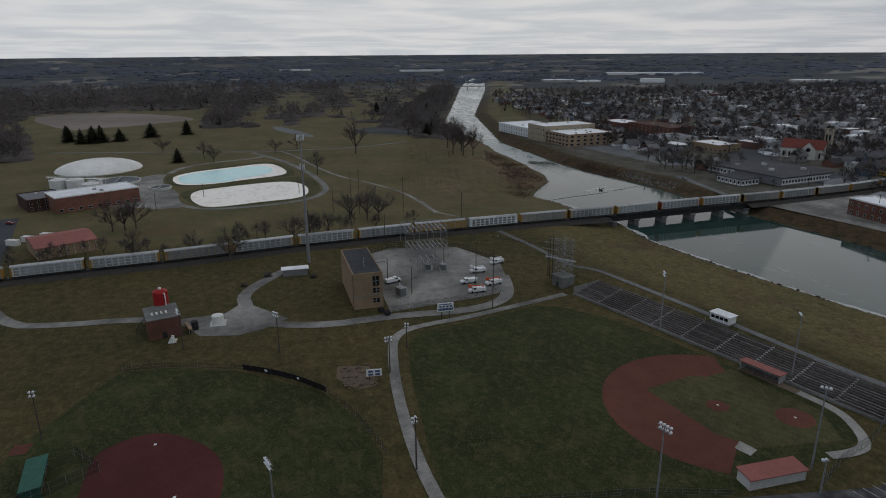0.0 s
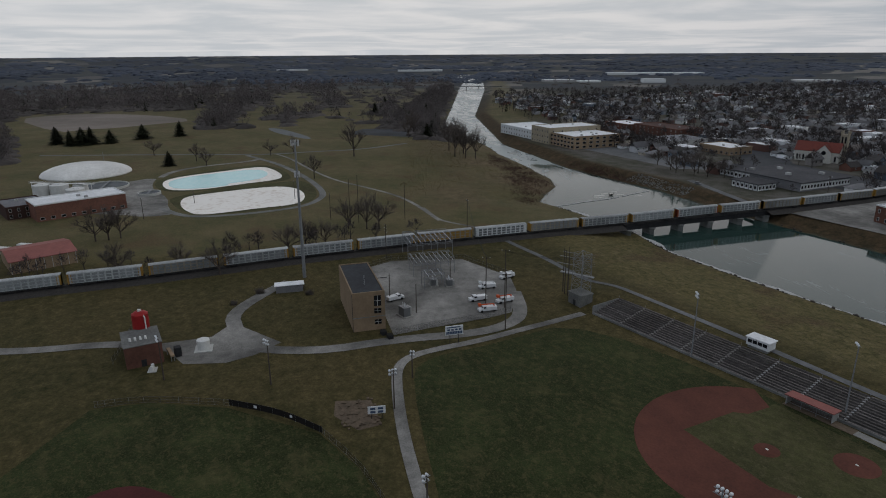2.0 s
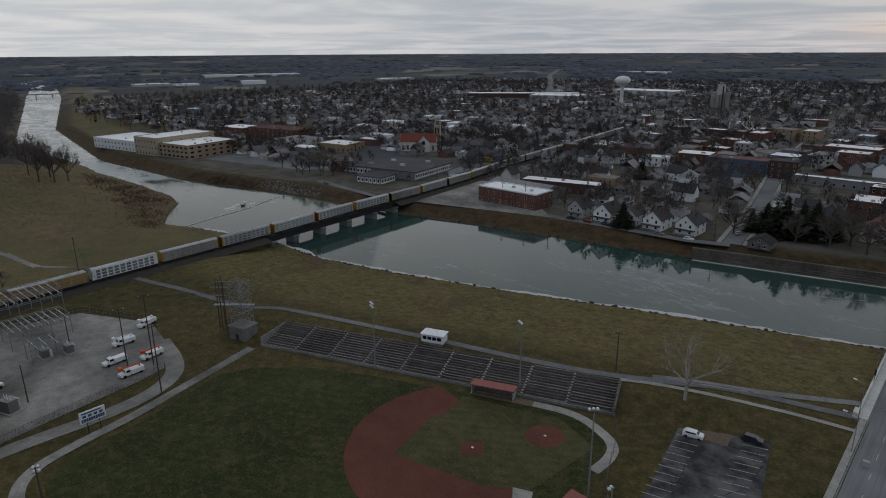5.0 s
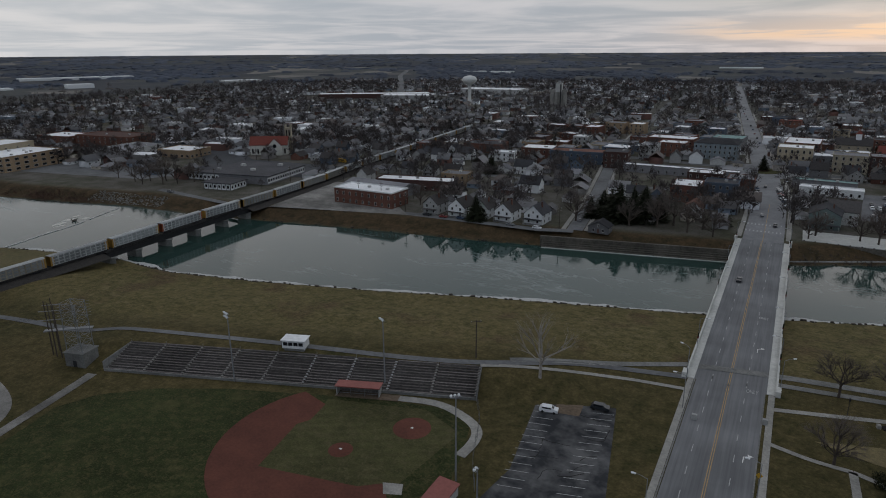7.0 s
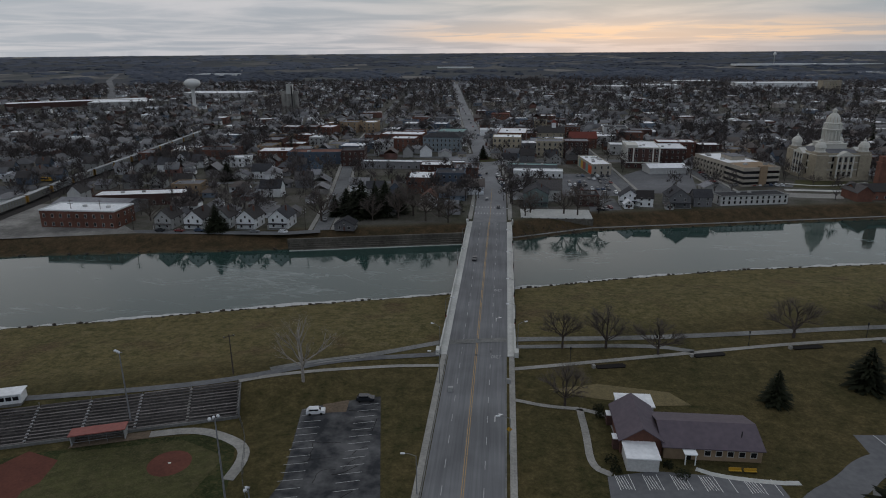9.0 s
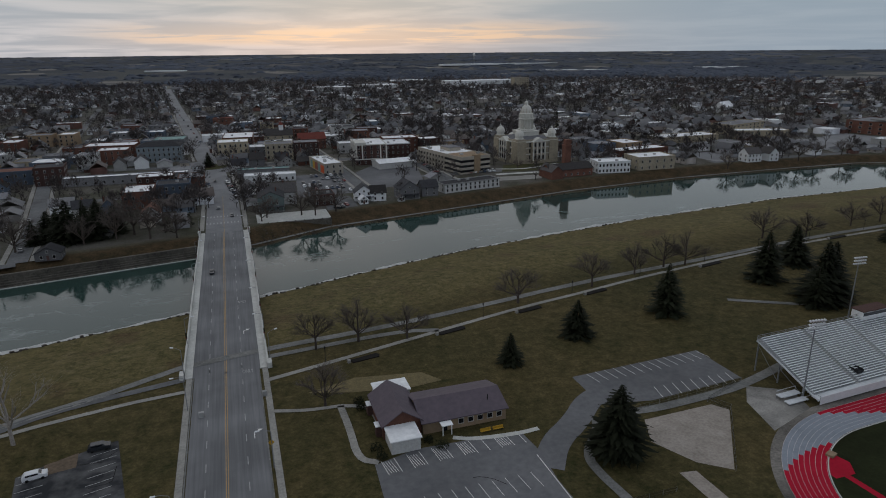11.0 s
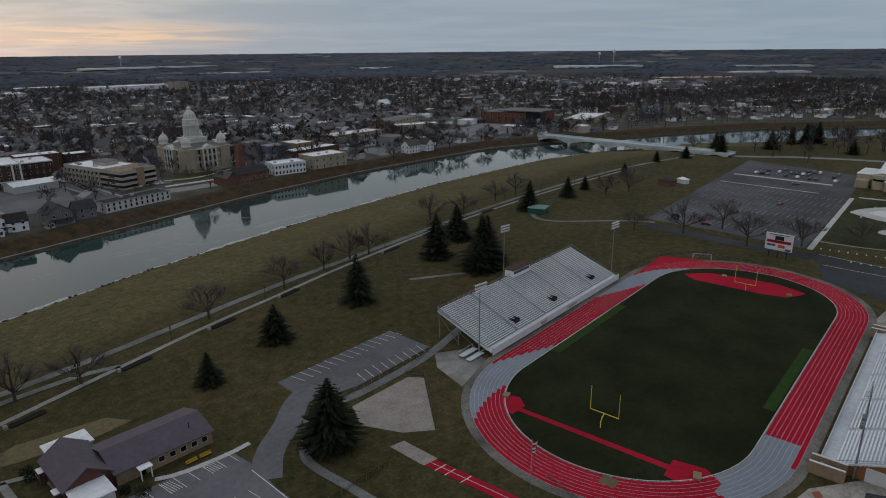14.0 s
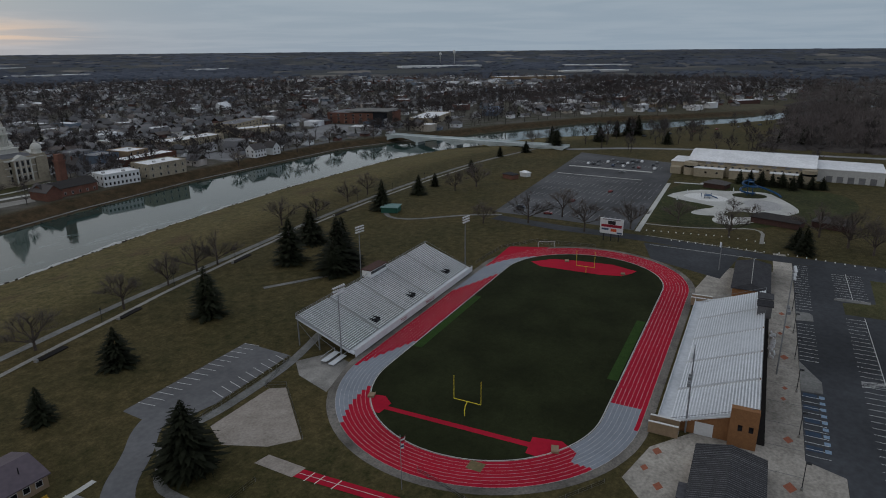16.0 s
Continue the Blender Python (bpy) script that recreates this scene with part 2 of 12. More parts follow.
def grass_mat(name, a, b, dry, amount):
    """Mown grass: two greens in patches, dry blades, worn spots and mowing stripes."""
    m = mat(name, a, b, 3.0, 0.95, bump=0.4, fine=0.14, stain=0.3, contrast=(0.38, 0.62))
    n, link = m.node_tree.nodes, m.node_tree.links
    bsdf = n["Principled BSDF"]
    src = bsdf.inputs["Base Color"].links[0].from_socket
    geo = n.new("ShaderNodeNewGeometry")
    for size, lo, hi, amt in ((0.55, 0.50, 0.66, amount), (2.2, 0.50, 0.64, amount * 1.1), (9.0, 0.52, 0.66, amount * 0.9)):
        q = n.new("ShaderNodeTexNoise")
        q.inputs["Scale"].default_value, q.inputs["Detail"].default_value, q.inputs["Roughness"].default_value = 1 / size, 7, 0.75
        link.new(geo.outputs["Position"], q.inputs["Vector"])
        r = n.new("ShaderNodeMapRange")
        r.inputs["From Min"].default_value, r.inputs["From Max"].default_value, r.inputs["To Max"].default_value = lo, hi, amt
        link.new(q.outputs["Fac"], r.inputs["Value"])
        x = n.new("ShaderNodeMix")
        x.data_type = "RGBA"
        x.inputs[7].default_value = (*dry, 1)
        link.new(r.outputs["Result"], x.inputs[0])
        link.new(src, x.inputs[6])
        src = x.outputs[2]
    w = n.new("ShaderNodeTexWave")
    w.inputs["Scale"].default_value, w.inputs["Distortion"].default_value, w.inputs["Detail"].default_value = 0.11, 1.2, 3
    mp = n.new("ShaderNodeMapping")
    mp.inputs["Rotation"].default_value = (0, 0, radians(58))
    link.new(geo.outputs["Position"], mp.inputs["Vector"])
    link.new(mp.outputs["Vector"], w.inputs["Vector"])
    r = n.new("ShaderNodeMapRange")
    r.inputs["To Min"].default_value, r.inputs["To Max"].default_value = 0.95, 1.05
    link.new(w.outputs["Fac"], r.inputs["Value"])
    h = n.new("ShaderNodeHueSaturation")
    link.new(r.outputs["Result"], h.inputs["Value"])
    link.new(src, h.inputs["Color"])
    link.new(h.outputs["Color"], bsdf.inputs["Base Color"])
    return m


M = {}
M["asphalt"] = mat("asphalt", (0.225, 0.226, 0.23), (0.165, 0.168, 0.174), 4, 0.9, bump=0.1, stain=0.2)
M["asphalt_old"] = mat("old_asphalt", (0.15, 0.152, 0.154), (0.10, 0.102, 0.105), 5, 0.9, bump=0.1, stain=0.3)
M["asphalt_dark"] = mat("dark_asphalt", (0.052, 0.056, 0.062), (0.036, 0.038, 0.042), 6, 0.85, stain=0.35)
M["asphalt_arena"] = mat("arena_lot_asphalt", (0.098, 0.099, 0.103), (0.066, 0.068, 0.072), 5, 0.9, bump=0.1, stain=0.3)
M["asphalt_worn"] = mat("worn_asphalt", (0.125, 0.125, 0.126), (0.034, 0.036, 0.040), 9, 0.9, bump=0.1, stain=0.4, fine=0.35, contrast=(0.42, 0.6))
M["asphalt_lot"] = mat("lot_asphalt", (0.15, 0.15, 0.155), (0.11, 0.112, 0.118), 6, 0.9, stain=0.25)
M["concrete"] = mat("concrete", (0.30, 0.29, 0.265), (0.20, 0.195, 0.18), 2.0, 0.9, bump=0.1, stain=0.2)
M["concrete_grey"] = mat("grey_concrete", (0.20, 0.20, 0.19), (0.125, 0.125, 0.12), 2.0, 0.9, bump=0.1, stain=0.3)
M["concrete_pale"] = mat("pale_concrete", (0.5, 0.5, 0.47), (0.38, 0.38, 0.36), 2.5, 0.85, stain=0.15)
M["bridge_paint"] = mat("pale_bridge_concrete", (0.47, 0.52, 0.525), (0.36, 0.405, 0.41), 3, 0.8, stain=0.2)
M["apron"] = mat("stained_apron_concrete", (0.19, 0.175, 0.155), (0.10, 0.093, 0.084), 2.0, 0.9, bump=0.1, stain=0.4)
M["gravel"] = mat("gravel", (0.25, 0.24, 0.222), (0.135, 0.13, 0.12), 3, 0.95, bump=0.3, fine=0.12, stain=0.5)
M["gravel_pale"] = mat("pale_gravel", (0.33, 0.295, 0.26), (0.20, 0.175, 0.15), 4, 0.95, bump=0.3, fine=0.15)
M["dirt"] = mat("dirt", (0.14, 0.105, 0.075), (0.08, 0.062, 0.045), 3, 0.95, bump=0.3)
M["clay"] = mat("red_clay", (0.122, 0.047, 0.033), (0.082, 0.033, 0.025), 5, 0.95, bump=0.1, stain=0.2, fine=0.12)
M["clay_dark"] = mat("dark_red_clay", (0.088, 0.026, 0.024), (0.062, 0.020, 0.019), 5, 0.95, bump=0.1, stain=0.2, fine=0.12)
M["turf"] = grass_mat("outfield_turf", (0.034, 0.042, 0.014), (0.016, 0.023, 0.007), (0.082, 0.070, 0.030), 0.5)
M["turf_dry"] = grass_mat("dry_turf", (0.070, 0.068, 0.027), (0.038, 0.041, 0.016), (0.095, 0.078, 0.042), 0.45)
M["turf_dark"] = mat("artificial_turf", (0.0225, 0.0265, 0.0110), (0.0140, 0.0170, 0.0072), 2, 0.95, stain=0.3, fine=0.3, spec=0.06)
M["turf_light"] = mat("worn_green_strip", (0.030, 0.060, 0.014), (0.02, 0.042, 0.011), 2, 0.9, spec=0.05)
M["track_red"] = mat("red_track", (0.38, 0.012, 0.032), (0.31, 0.010, 0.025), 4, 0.85, stain=0.15, spec=0.05, fine=0.2)
M["track_grey"] = mat("grey_track", (0.225, 0.25, 0.285), (0.185, 0.208, 0.238), 4, 0.8, stain=0.12)
M["lane_paint"] = mat("lane_paint", (0.55, 0.5, 0.5), (0.42, 0.38, 0.38), 1.2, 0.7)
M["paint"] = mat("white_paint", (0.7, 0.7, 0.68), (0.5, 0.5, 0.48), 1.2, 0.7)
M["paint_worn"] = mat("worn_white_paint", (0.42, 0.42, 0.41), (0.24, 0.24, 0.24), 1.0, 0.8)
M["paint_yellow"] = mat("yellow_paint", (0.42, 0.28, 0.12), (0.3, 0.2, 0.1), 1.2, 0.8)
M["goal_yellow"] = mat("goal_yellow", (0.72, 0.6, 0.05), (0.62, 0.5, 0.04), 1, 0.5)
M["white_roof"] = mat("white_roof", (0.78, 0.79, 0.80), (0.6, 0.61, 0.62), 5, 0.7, stain=0.12, spec=0.2)
M["grey_roof"] = mat("grey_roof", (0.2, 0.2, 0.21), (0.13, 0.13, 0.14), 4, 0.85, rnd=0.25, stain=0.2)
M["dark_roof"] = mat("dark_roof", (0.058, 0.058, 0.062), (0.034, 0.034, 0.038), 3, 0.9, rnd=0.35, stain=0.2)
M["shingle"] = mat("shingles", (0.085, 0.078, 0.075), (0.045, 0.042, 0.042), 0.6, 0.95, rnd=0.5, bump=0.2)
M["red_roof"] = mat("red_roof", (0.165, 0.048, 0.036), (0.115, 0.036, 0.029), 2, 0.8, rnd=0.2)
M["plum_roof"] = mat("plum_metal_roof", (0.105, 0.085, 0.10), (0.08, 0.066, 0.08), 4, 0.6)
M["aluminium"] = mat("aluminium", (0.60, 0.62, 0.64), (0.48, 0.50, 0.52), 3, 0.55, 0.15, stain=0.12)
M["steel"] = mat("galvanised_steel", (0.24, 0.25, 0.26), (0.17, 0.175, 0.18), 0.8, 0.6, 0.3)
M["steel_dark"] = mat("dark_steel", (0.035, 0.036, 0.038), (0.02, 0.02, 0.022), 2, 0.7, 0.2)
M["wood_pole"] = mat("pole_wood", (0.085, 0.07, 0.058), (0.05, 0.042, 0.036), 0.5, 0.95)
M["bench_wood"] = mat("weathered_bench_wood", (0.15, 0.135, 0.128), (0.06, 0.054, 0.052), 1.5, 0.9, rnd=0.45)
# dark base between the bench rows, with random stains over it
M["tier"] = mat("dark_tier_concrete", (0.085, 0.08, 0.076), (0.04, 0.038, 0.037), 2.0, 0.95, stain=0.4)
M["office_stone"] = mat("beige_office_concrete", (0.37, 0.335, 0.28), (0.28, 0.255, 0.215), 3, 0.85, stain=0.15)
M["green_siding"] = mat("grey_green_siding", (0.15, 0.19, 0.185), (0.11, 0.14, 0.138), 2, 0.85)
M["brick"] = mat("brick", (0.155, 0.074, 0.054), (0.098, 0.05, 0.038), 0.8, 0.9, rnd=0.25, bump=0.2, stain=0.2)
M["brick_dark"] = mat("dark_brick", (0.085, 0.047, 0.04), (0.052, 0.032, 0.028), 0.8, 0.9, rnd=0.25)
M["brick_tan"] = mat("orange_brick", (0.26, 0.13, 0.06), (0.19, 0.095, 0.045), 0.8, 0.9)
M["tan"] = mat("tan_render", (0.28, 0.205, 0.135), (0.22, 0.16, 0.105), 3, 0.9, rnd=0.12, stain=0.18)
M["cream"] = mat("cream_render", (0.36, 0.31, 0.225), (0.27, 0.23, 0.165), 3, 0.9, rnd=0.12)
M["limestone"] = mat("limestone", (0.37, 0.325, 0.245), (0.23, 0.20, 0.15), 1.5, 0.9, bump=0.15, stain=0.15)
M["pale_stone"] = mat("pale_stone", (0.56, 0.55, 0.5), (0.44, 0.43, 0.39), 1.5, 0.85)
M["white_wall"] = mat("white_siding", (0.66, 0.67, 0.67), (0.54, 0.55, 0.55), 2, 0.8, rnd=0.1)
M["siding"] = mat("pale_siding", (0.40, 0.40, 0.39), (0.31, 0.31, 0.30), 2, 0.85, rnd=0.35)
M["blue_siding"] = mat("blue_siding", (0.10, 0.13, 0.17), (0.075, 0.095, 0.125), 2, 0.85, rnd=0.25)
M["pale_blue"] = mat("pale_grey_blue_paint", (0.20, 0.235, 0.255), (0.15, 0.18, 0.195), 2, 0.85)
M["grey_wall"] = mat("grey_wall", (0.17, 0.17, 0.175), (0.12, 0.12, 0.125), 2, 0.85, rnd=0.3)
M["green_metal"] = mat("green_metal", (0.03, 0.10, 0.075), (0.022, 0.075, 0.055), 2, 0.6)
M["teal_roof"] = mat("teal_roof", (0.17, 0.27, 0.26), (0.13, 0.21, 0.2), 3, 0.7)
M["silo_red"] = mat("silo_red", (0.30, 0.022, 0.022), (0.22, 0.018, 0.018), 1.5, 0.5)
M["tank_white"] = mat("tank_white", (0.62, 0.62, 0.6), (0.5, 0.5, 0.48), 2, 0.6)
M["glass_dark"] = mat("window_glass", (0.012, 0.014, 0.017), (0.008, 0.009, 0.012), 2, 0.12, spec=0.5)
M["trim"] = mat("window_trim", (0.42, 0.41, 0.39), (0.34, 0.33, 0.31), 1, 0.8)
M["car_white"] = mat("car_white", (0.6, 0.61, 0.62), (0.56, 0.57, 0.58), 1, 0.3, spec=0.5)
M["car_dark"] = mat("car_dark", (0.02, 0.022, 0.026), (0.016, 0.018, 0.021), 1, 0.25, spec=0.5)
M["car_grey"] = mat("car_grey", (0.17, 0.175, 0.18), (0.15, 0.155, 0.16), 1, 0.3, 0.4)
M["car_red"] = mat("car_red", (0.16, 0.02, 0.02), (0.14, 0.018, 0.018), 1, 0.3, spec=0.5)
M["car_blue"] = mat("car_blue", (0.03, 0.05, 0.09), (0.026, 0.042, 0.078), 1, 0.3, spec=0.5)
M["rubber"] = mat("rubber", (0.018, 0.018, 0.018), (0.012, 0.012, 0.012), 1, 0.9)
M["orange"] = mat("orange_paint", (0.52, 0.09, 0.03), (0.44, 0.075, 0.025), 1, 0.5)
M["bus_yellow"] = mat("bus_yellow", (0.42, 0.25, 0.03), (0.36, 0.21, 0.025), 1, 0.5)
M["rack_grey"] = mat("railcar_galvanised", (0.36, 0.38, 0.38), (0.24, 0.25, 0.25), 2.5, 0.6, 0.1, rnd=0.2, stain=0.25)
M["rack_brown"] = mat("railcar_weathered", (0.24, 0.22, 0.18), (0.15, 0.135, 0.11), 2.5, 0.7, rnd=0.2, stain=0.3)
M["rack_white"] = mat("railcar_white", (0.58, 0.6, 0.6), (0.46, 0.48, 0.48), 2.5, 0.6)
M["rack_gold"] = mat("railcar_gold", (0.30, 0.17, 0.035), (0.22, 0.125, 0.03), 1.5, 0.7)
M["rack_roof"] = mat("railcar_roof", (0.36, 0.37, 0.37), (0.23, 0.235, 0.235), 3, 0.6, rnd=0.25, stain=0.2)
M["rack_rust"] = mat("railcar_rust", (0.28, 0.07, 0.03), (0.2, 0.05, 0.025), 1.5, 0.8)
M["ballast"] = mat("ballast", (0.055, 0.05, 0.046), (0.03, 0.028, 0.026), 1.5, 0.95, bump=0.4)
M["bark"] = mat("bark", (0.085, 0.068, 0.058), (0.05, 0.041, 0.036), 0.8, 0.95, rnd=0.3)
M["bark_pale"] = mat("pale_bark", (0.34, 0.31, 0.28), (0.2, 0.18, 0.16), 0.8, 0.95)
M["twig"] = mat("bare_twigs", (0.125, 0.105, 0.092), (0.070, 0.060, 0.054), 3, 0.95, rnd=0.3)
M["needles"] = mat("conifer_needles", (0.023, 0.026, 0.013), (0.010, 0.0125, 0.007), 1.0, 0.9, rnd=0.25)
M["reeds"] = mat("red_brown_scrub", (0.105, 0.062, 0.050), (0.055, 0.036, 0.030), 2.5, 0.95)
M["mulch"] = mat("dark_mulch", (0.018, 0.016, 0.015), (0.012, 0.011, 0.01), 1, 0.95)
M["straw"] = mat("straw_patch", (0.17, 0.135, 0.07), (0.1, 0.085, 0.045), 1.5, 0.95)
M["lime_white"] = mat("lime_sludge", (0.82, 0.78, 0.72), (0.62, 0.54, 0.46), 14, 0.9, contrast=(0.3, 0.5), spec=0.2)
M["lime_blue"] = mat("milky_blue_water", (0.42, 0.70, 0.70), (0.50, 0.74, 0.73), 10, 0.25)
M["dome_white"] = mat("dome_membrane", (0.72, 0.71, 0.68), (0.58, 0.57, 0.54), 5, 0.7, stain=0.12, spec=0.2)
M["blue_slide"] = mat("blue_fibreglass", (0.02, 0.07, 0.16), (0.016, 0.055, 0.12), 1, 0.4)
M["sign_white"] = mat("sign_white", (0.6, 0.61, 0.62), (0.52, 0.53, 0.54), 2, 0.7)
M["sign_red"] = mat("sign_red", (0.25, 0.014, 0.03), (0.2, 0.012, 0.025), 1, 0.6)
M["sign_blue"] = mat("sign_blue", (0.06, 0.09, 0.15), (0.045, 0.07, 0.12), 1, 0.6)
M["lamp_lens"] = mat("lamp_lens", (0.62, 0.64, 0.66), (0.5, 0.52, 0.54), 0.5, 0.3, spec=0.5)

M["bare_field"] = mat("bare_field_earth", (0.20, 0.172, 0.148), (0.145, 0.122, 0.105), 25, 0.95, stain=0.2, fine=0.1)
M["pond_ice"] = mat("pond_ice", (0.10, 0.11, 0.118), (0.06, 0.068, 0.074), 12, 0.6)
M["plaza_concrete"] = mat("stained_plaza_concrete", (0.36, 0.335, 0.295), (0.21, 0.196, 0.172), 3.5, 0.9, bump=0.1, stain=0.4, fine=0.2, contrast=(0.38, 0.6))
M["orange_pave"] = mat("orange_paving", (0.30, 0.10, 0.06), (0.21, 0.085, 0.055), 0.8, 0.9)
M["stall_blue"] = mat("stall_blue_paint", (0.035, 0.06, 0.10), (0.03, 0.045, 0.07), 1.5, 0.85)
M["stall_pale"] = mat("stall_pale_blue_paint", (0.25, 0.34, 0.44), (0.12, 0.18, 0.26), 0.4, 0.8)
M["ice_rim"] = mat("rim_ice", (0.46, 0.46, 0.45), (0.30, 0.30, 0.29), 1.5, 0.6, fine=0.3)
M["wet_stone"] = mat("wet_stone", (0.07, 0.058, 0.048), (0.028, 0.024, 0.021), 0.8, 0.8, fine=0.4)
# darker than the benches, so the gaps between rows stand out
M["tread"] = mat("grey_tread_aluminium", (0.34, 0.35, 0.36), (0.25, 0.26, 0.27), 2, 0.6, 0.15, stain=0.15)
M["bench_alu"] = mat("bright_bench_aluminium", (0.76, 0.78, 0.80), (0.64, 0.66, 0.68), 2, 0.5, 0.1, stain=0.08)
M["river_stone"] = mat("dark_river_wall_stone", (0.13, 0.12, 0.10), (0.06, 0.055, 0.048), 1.2, 0.95, stain=0.35, fine=0.4)
M["lot_dark"] = mat("sealed_lot_asphalt", (0.066, 0.069, 0.075), (0.044, 0.046, 0.050), 5, 0.9, stain=0.3, fine=0.2)
M["rack_screen"] = mat("railcar_screen", (0.22, 0.235, 0.24), (0.15, 0.16, 0.165), 1.2, 0.7, rnd=0.25, stain=0.3)
M["asphalt_road"] = mat("worn_road_asphalt", (0.185, 0.186, 0.19), (0.115, 0.117, 0.122), 2.2, 0.9, bump=0.1, stain=0.2, stretch=(1, 0.025, 1), contrast=(0.3, 0.7))
M["faded_red"] = mat("faded_red_metal", (0.27, 0.10, 0.085), (0.21, 0.08, 0.07), 3, 0.7, stain=0.15, stretch=(1, 1, 1))

# ---------------------------------------------------------------- ground, river
WATER = -5.0
NEAR = [(-2300, 640), (-1850, 545), (-1600, 462), (-800, 211), (-710, 202), (-586, 200), (-540, 194), (-489, 195), (-440, 192), (-413, 190.5), (-388, 183), (-364, 165), (-346, 153), (-327, 160), (-305, 165.5), (-290, 169.5), (-267, 173), (-228, 172), (-189, 180), (-139, 194), (-99, 207),
        (-61, 218), (-21, 229), (5, 237), (49, 252), (100, 267), (168, 280), (212, 288), (315, 300), (445, 302), (510, 288), (620, 243), (667, 198), (782, 134), (883, 59), (1100, -70), (1500, -190)]
FAR = [(-2300, 720), (-1850, 610), (-1491, 495), (-889, 282), (-598, 221), (-455, 224), (-392, 237), (-353, 246), (-302, 249), (-249, 258), (-195, 268), (-132, 277), (-102, 283),
       (-22, 299), (8, 306), (47, 326), (123, 342), (210, 361), (300, 372), (385, 374), (467, 373), (530, 352), (600, 320), (663, 294), (779, 233), (862, 149), (956, 65), (1150, -20), (1500, -120)]


def line_dist(px, py, line):
    best = np.full(px.shape, 1e9)
    for (ax, ay), (bx, by) in zip(line, line[1:]):
        ex, ey = bx - ax, by - ay
        t = np.clip(((px - ax) * ex + (py - ay) * ey) / (ex * ex + ey * ey), 0, 1)
        best = np.minimum(best, np.hypot(px - ax - t * ex, py - ay - t * ey))
    return best


def inside(px, py, poly):
    c = np.zeros(px.shape, bool)
    for (ax, ay), (bx, by) in zip(poly, poly[1:] + poly[:1]):
        if ay == by:
            continue
        cross = ((ay > py) != (by > py)) & (px < (bx - ax) * (py - ay) / (by - ay) + ax)
        c ^= cross
    return c


def ease(v):
    v = np.clip(v, 0, 1)
    return v * v * (3 - 2 * v)


SU, SN = (0.944, 0.329), (-0.329, 0.944)          # axes of the ball field grandstand
RIVER = NEAR + FAR[::-1]


def heights(x, y):
    x, y = np.asarray(x, float), np.asarray(y, float)
    dn, df = line_dist(x, y, NEAR), line_dist(x, y, FAR)
    wet = inside(x, y, RIVER)
    north = df < dn
    near_bank = -5 + 0.7 * np.clip(dn / 1.5, 0, 1) + 4.3 * ease((dn - 1.5) / 42)
    far_bank = -5 + 0.6 * np.clip(df / 1.5, 0, 1) + 4.4 * ease((df - 1.5) / 15)
    z = np.where(north, far_bank, near_bank)
    z = np.where(wet, -5 - 2.5 * ease(np.minimum(dn, df) / 14), z)
    s, n = x * SU[0] + y * SU[1], x * SN[0] + y * SN[1]
    bump = 2.8 * np.clip((n - 145) / 12.5, 0, 1) * (1 - ease((n - 163) / 26)) * ease((s + 150) / 22) * (1 - ease((s + 14) / 40))
    z = np.where(wet, z, np.maximum(z, np.where(bump > 0.02, bump, -9)))
    r = np.hypot(x, y)
    u = np.clip((r - 1800) / 1700, 0, 1)
    return z + np.where(r > 1800, 84 * (1 - r * (1 - 0.9 * u) / 1800), 0)


def steps(spans):
    out = []
    for a, b, d in spans:
        out += list(np.arange(a, b, d))
    return np.array(out + [spans[-1][1]], float)


gx = steps([(-3500, -1900, 80), (-1900, -900, 25), (-900, -420, 8), (-420, 480, 3.5), (480, 1000, 8), (1000, 1900, 30), (1900, 3500, 80)])
gy = steps([(-1200, -200, 50), (-200, 90, 10), (90, 400, 2.5), (400, 700, 10), (700, 1900, 25), (1900, 3500, 80)])
GX, GY = np.meshgrid(gx, gy)
GZ = heights(GX.ravel(), GY.ravel())
nx_, ny_ = len(gx), len(gy)
HG = GZ.reshape(ny_, nx_)


def gz(x, y):
    """Height of the ground sheet."""
    i = min(max(int(np.searchsorted(gx, x)) - 1, 0), nx_ - 2)
    j = min(max(int(np.searchsorted(gy, y)) - 1, 0), ny_ - 2)
    u, v = (x - gx[i]) / (gx[i + 1] - gx[i]), (y - gy[j]) / (gy[j + 1] - gy[j])
    return float((HG[j, i] * (1 - u) + HG[j, i + 1] * u) * (1 - v) + (HG[j + 1, i] * (1 - u) + HG[j + 1, i + 1] * u) * v)


ii = (np.arange(ny_ - 1)[:, None] * nx_ + np.arange(nx_ - 1)[None]).ravel()
faces = np.stack([ii, ii + 1, ii + nx_ + 1, ii + nx_], 1)
gme = bpy.data.meshes.new("ground")
gme.from_pydata(np.stack([GX.ravel(), GY.ravel(), GZ], 1).tolist(), [], faces.tolist())
gme.shade_smooth()
ground = tagged(new("ground", gme), "dull winter grass and bare earth of the town", "ground", kind="structure")

# how much of each cover lies where: town lots, woods, dry bank grass
px, py = GX.ravel(), GY.ravel()
dnear, dfar = line_dist(px, py, NEAR), line_dist(px, py, FAR)
north_side = dfar < dnear
wet = inside(px, py, RIVER)
town = ease((dfar - 14) / 10) * north_side * (~wet) * (1 - ease((np.hypot(px + 150, py - 700) - 950) / 500)) * (1 - ease((-700 - px) / 150))
meadow = np.where(~wet & ~north_side, 0.6 * ease((-262 - px) / 14) * ease((px + 1000) / 80), 0)
bank = np.where(~wet & ~north_side, ease((62 - dnear) / 16), 0) * ease((px + 320) / 60) * (1 - ease((px - 600) / 60))
levee = np.where(~wet & north_side, 1 - ease((dfar - 15) / 6), 0)
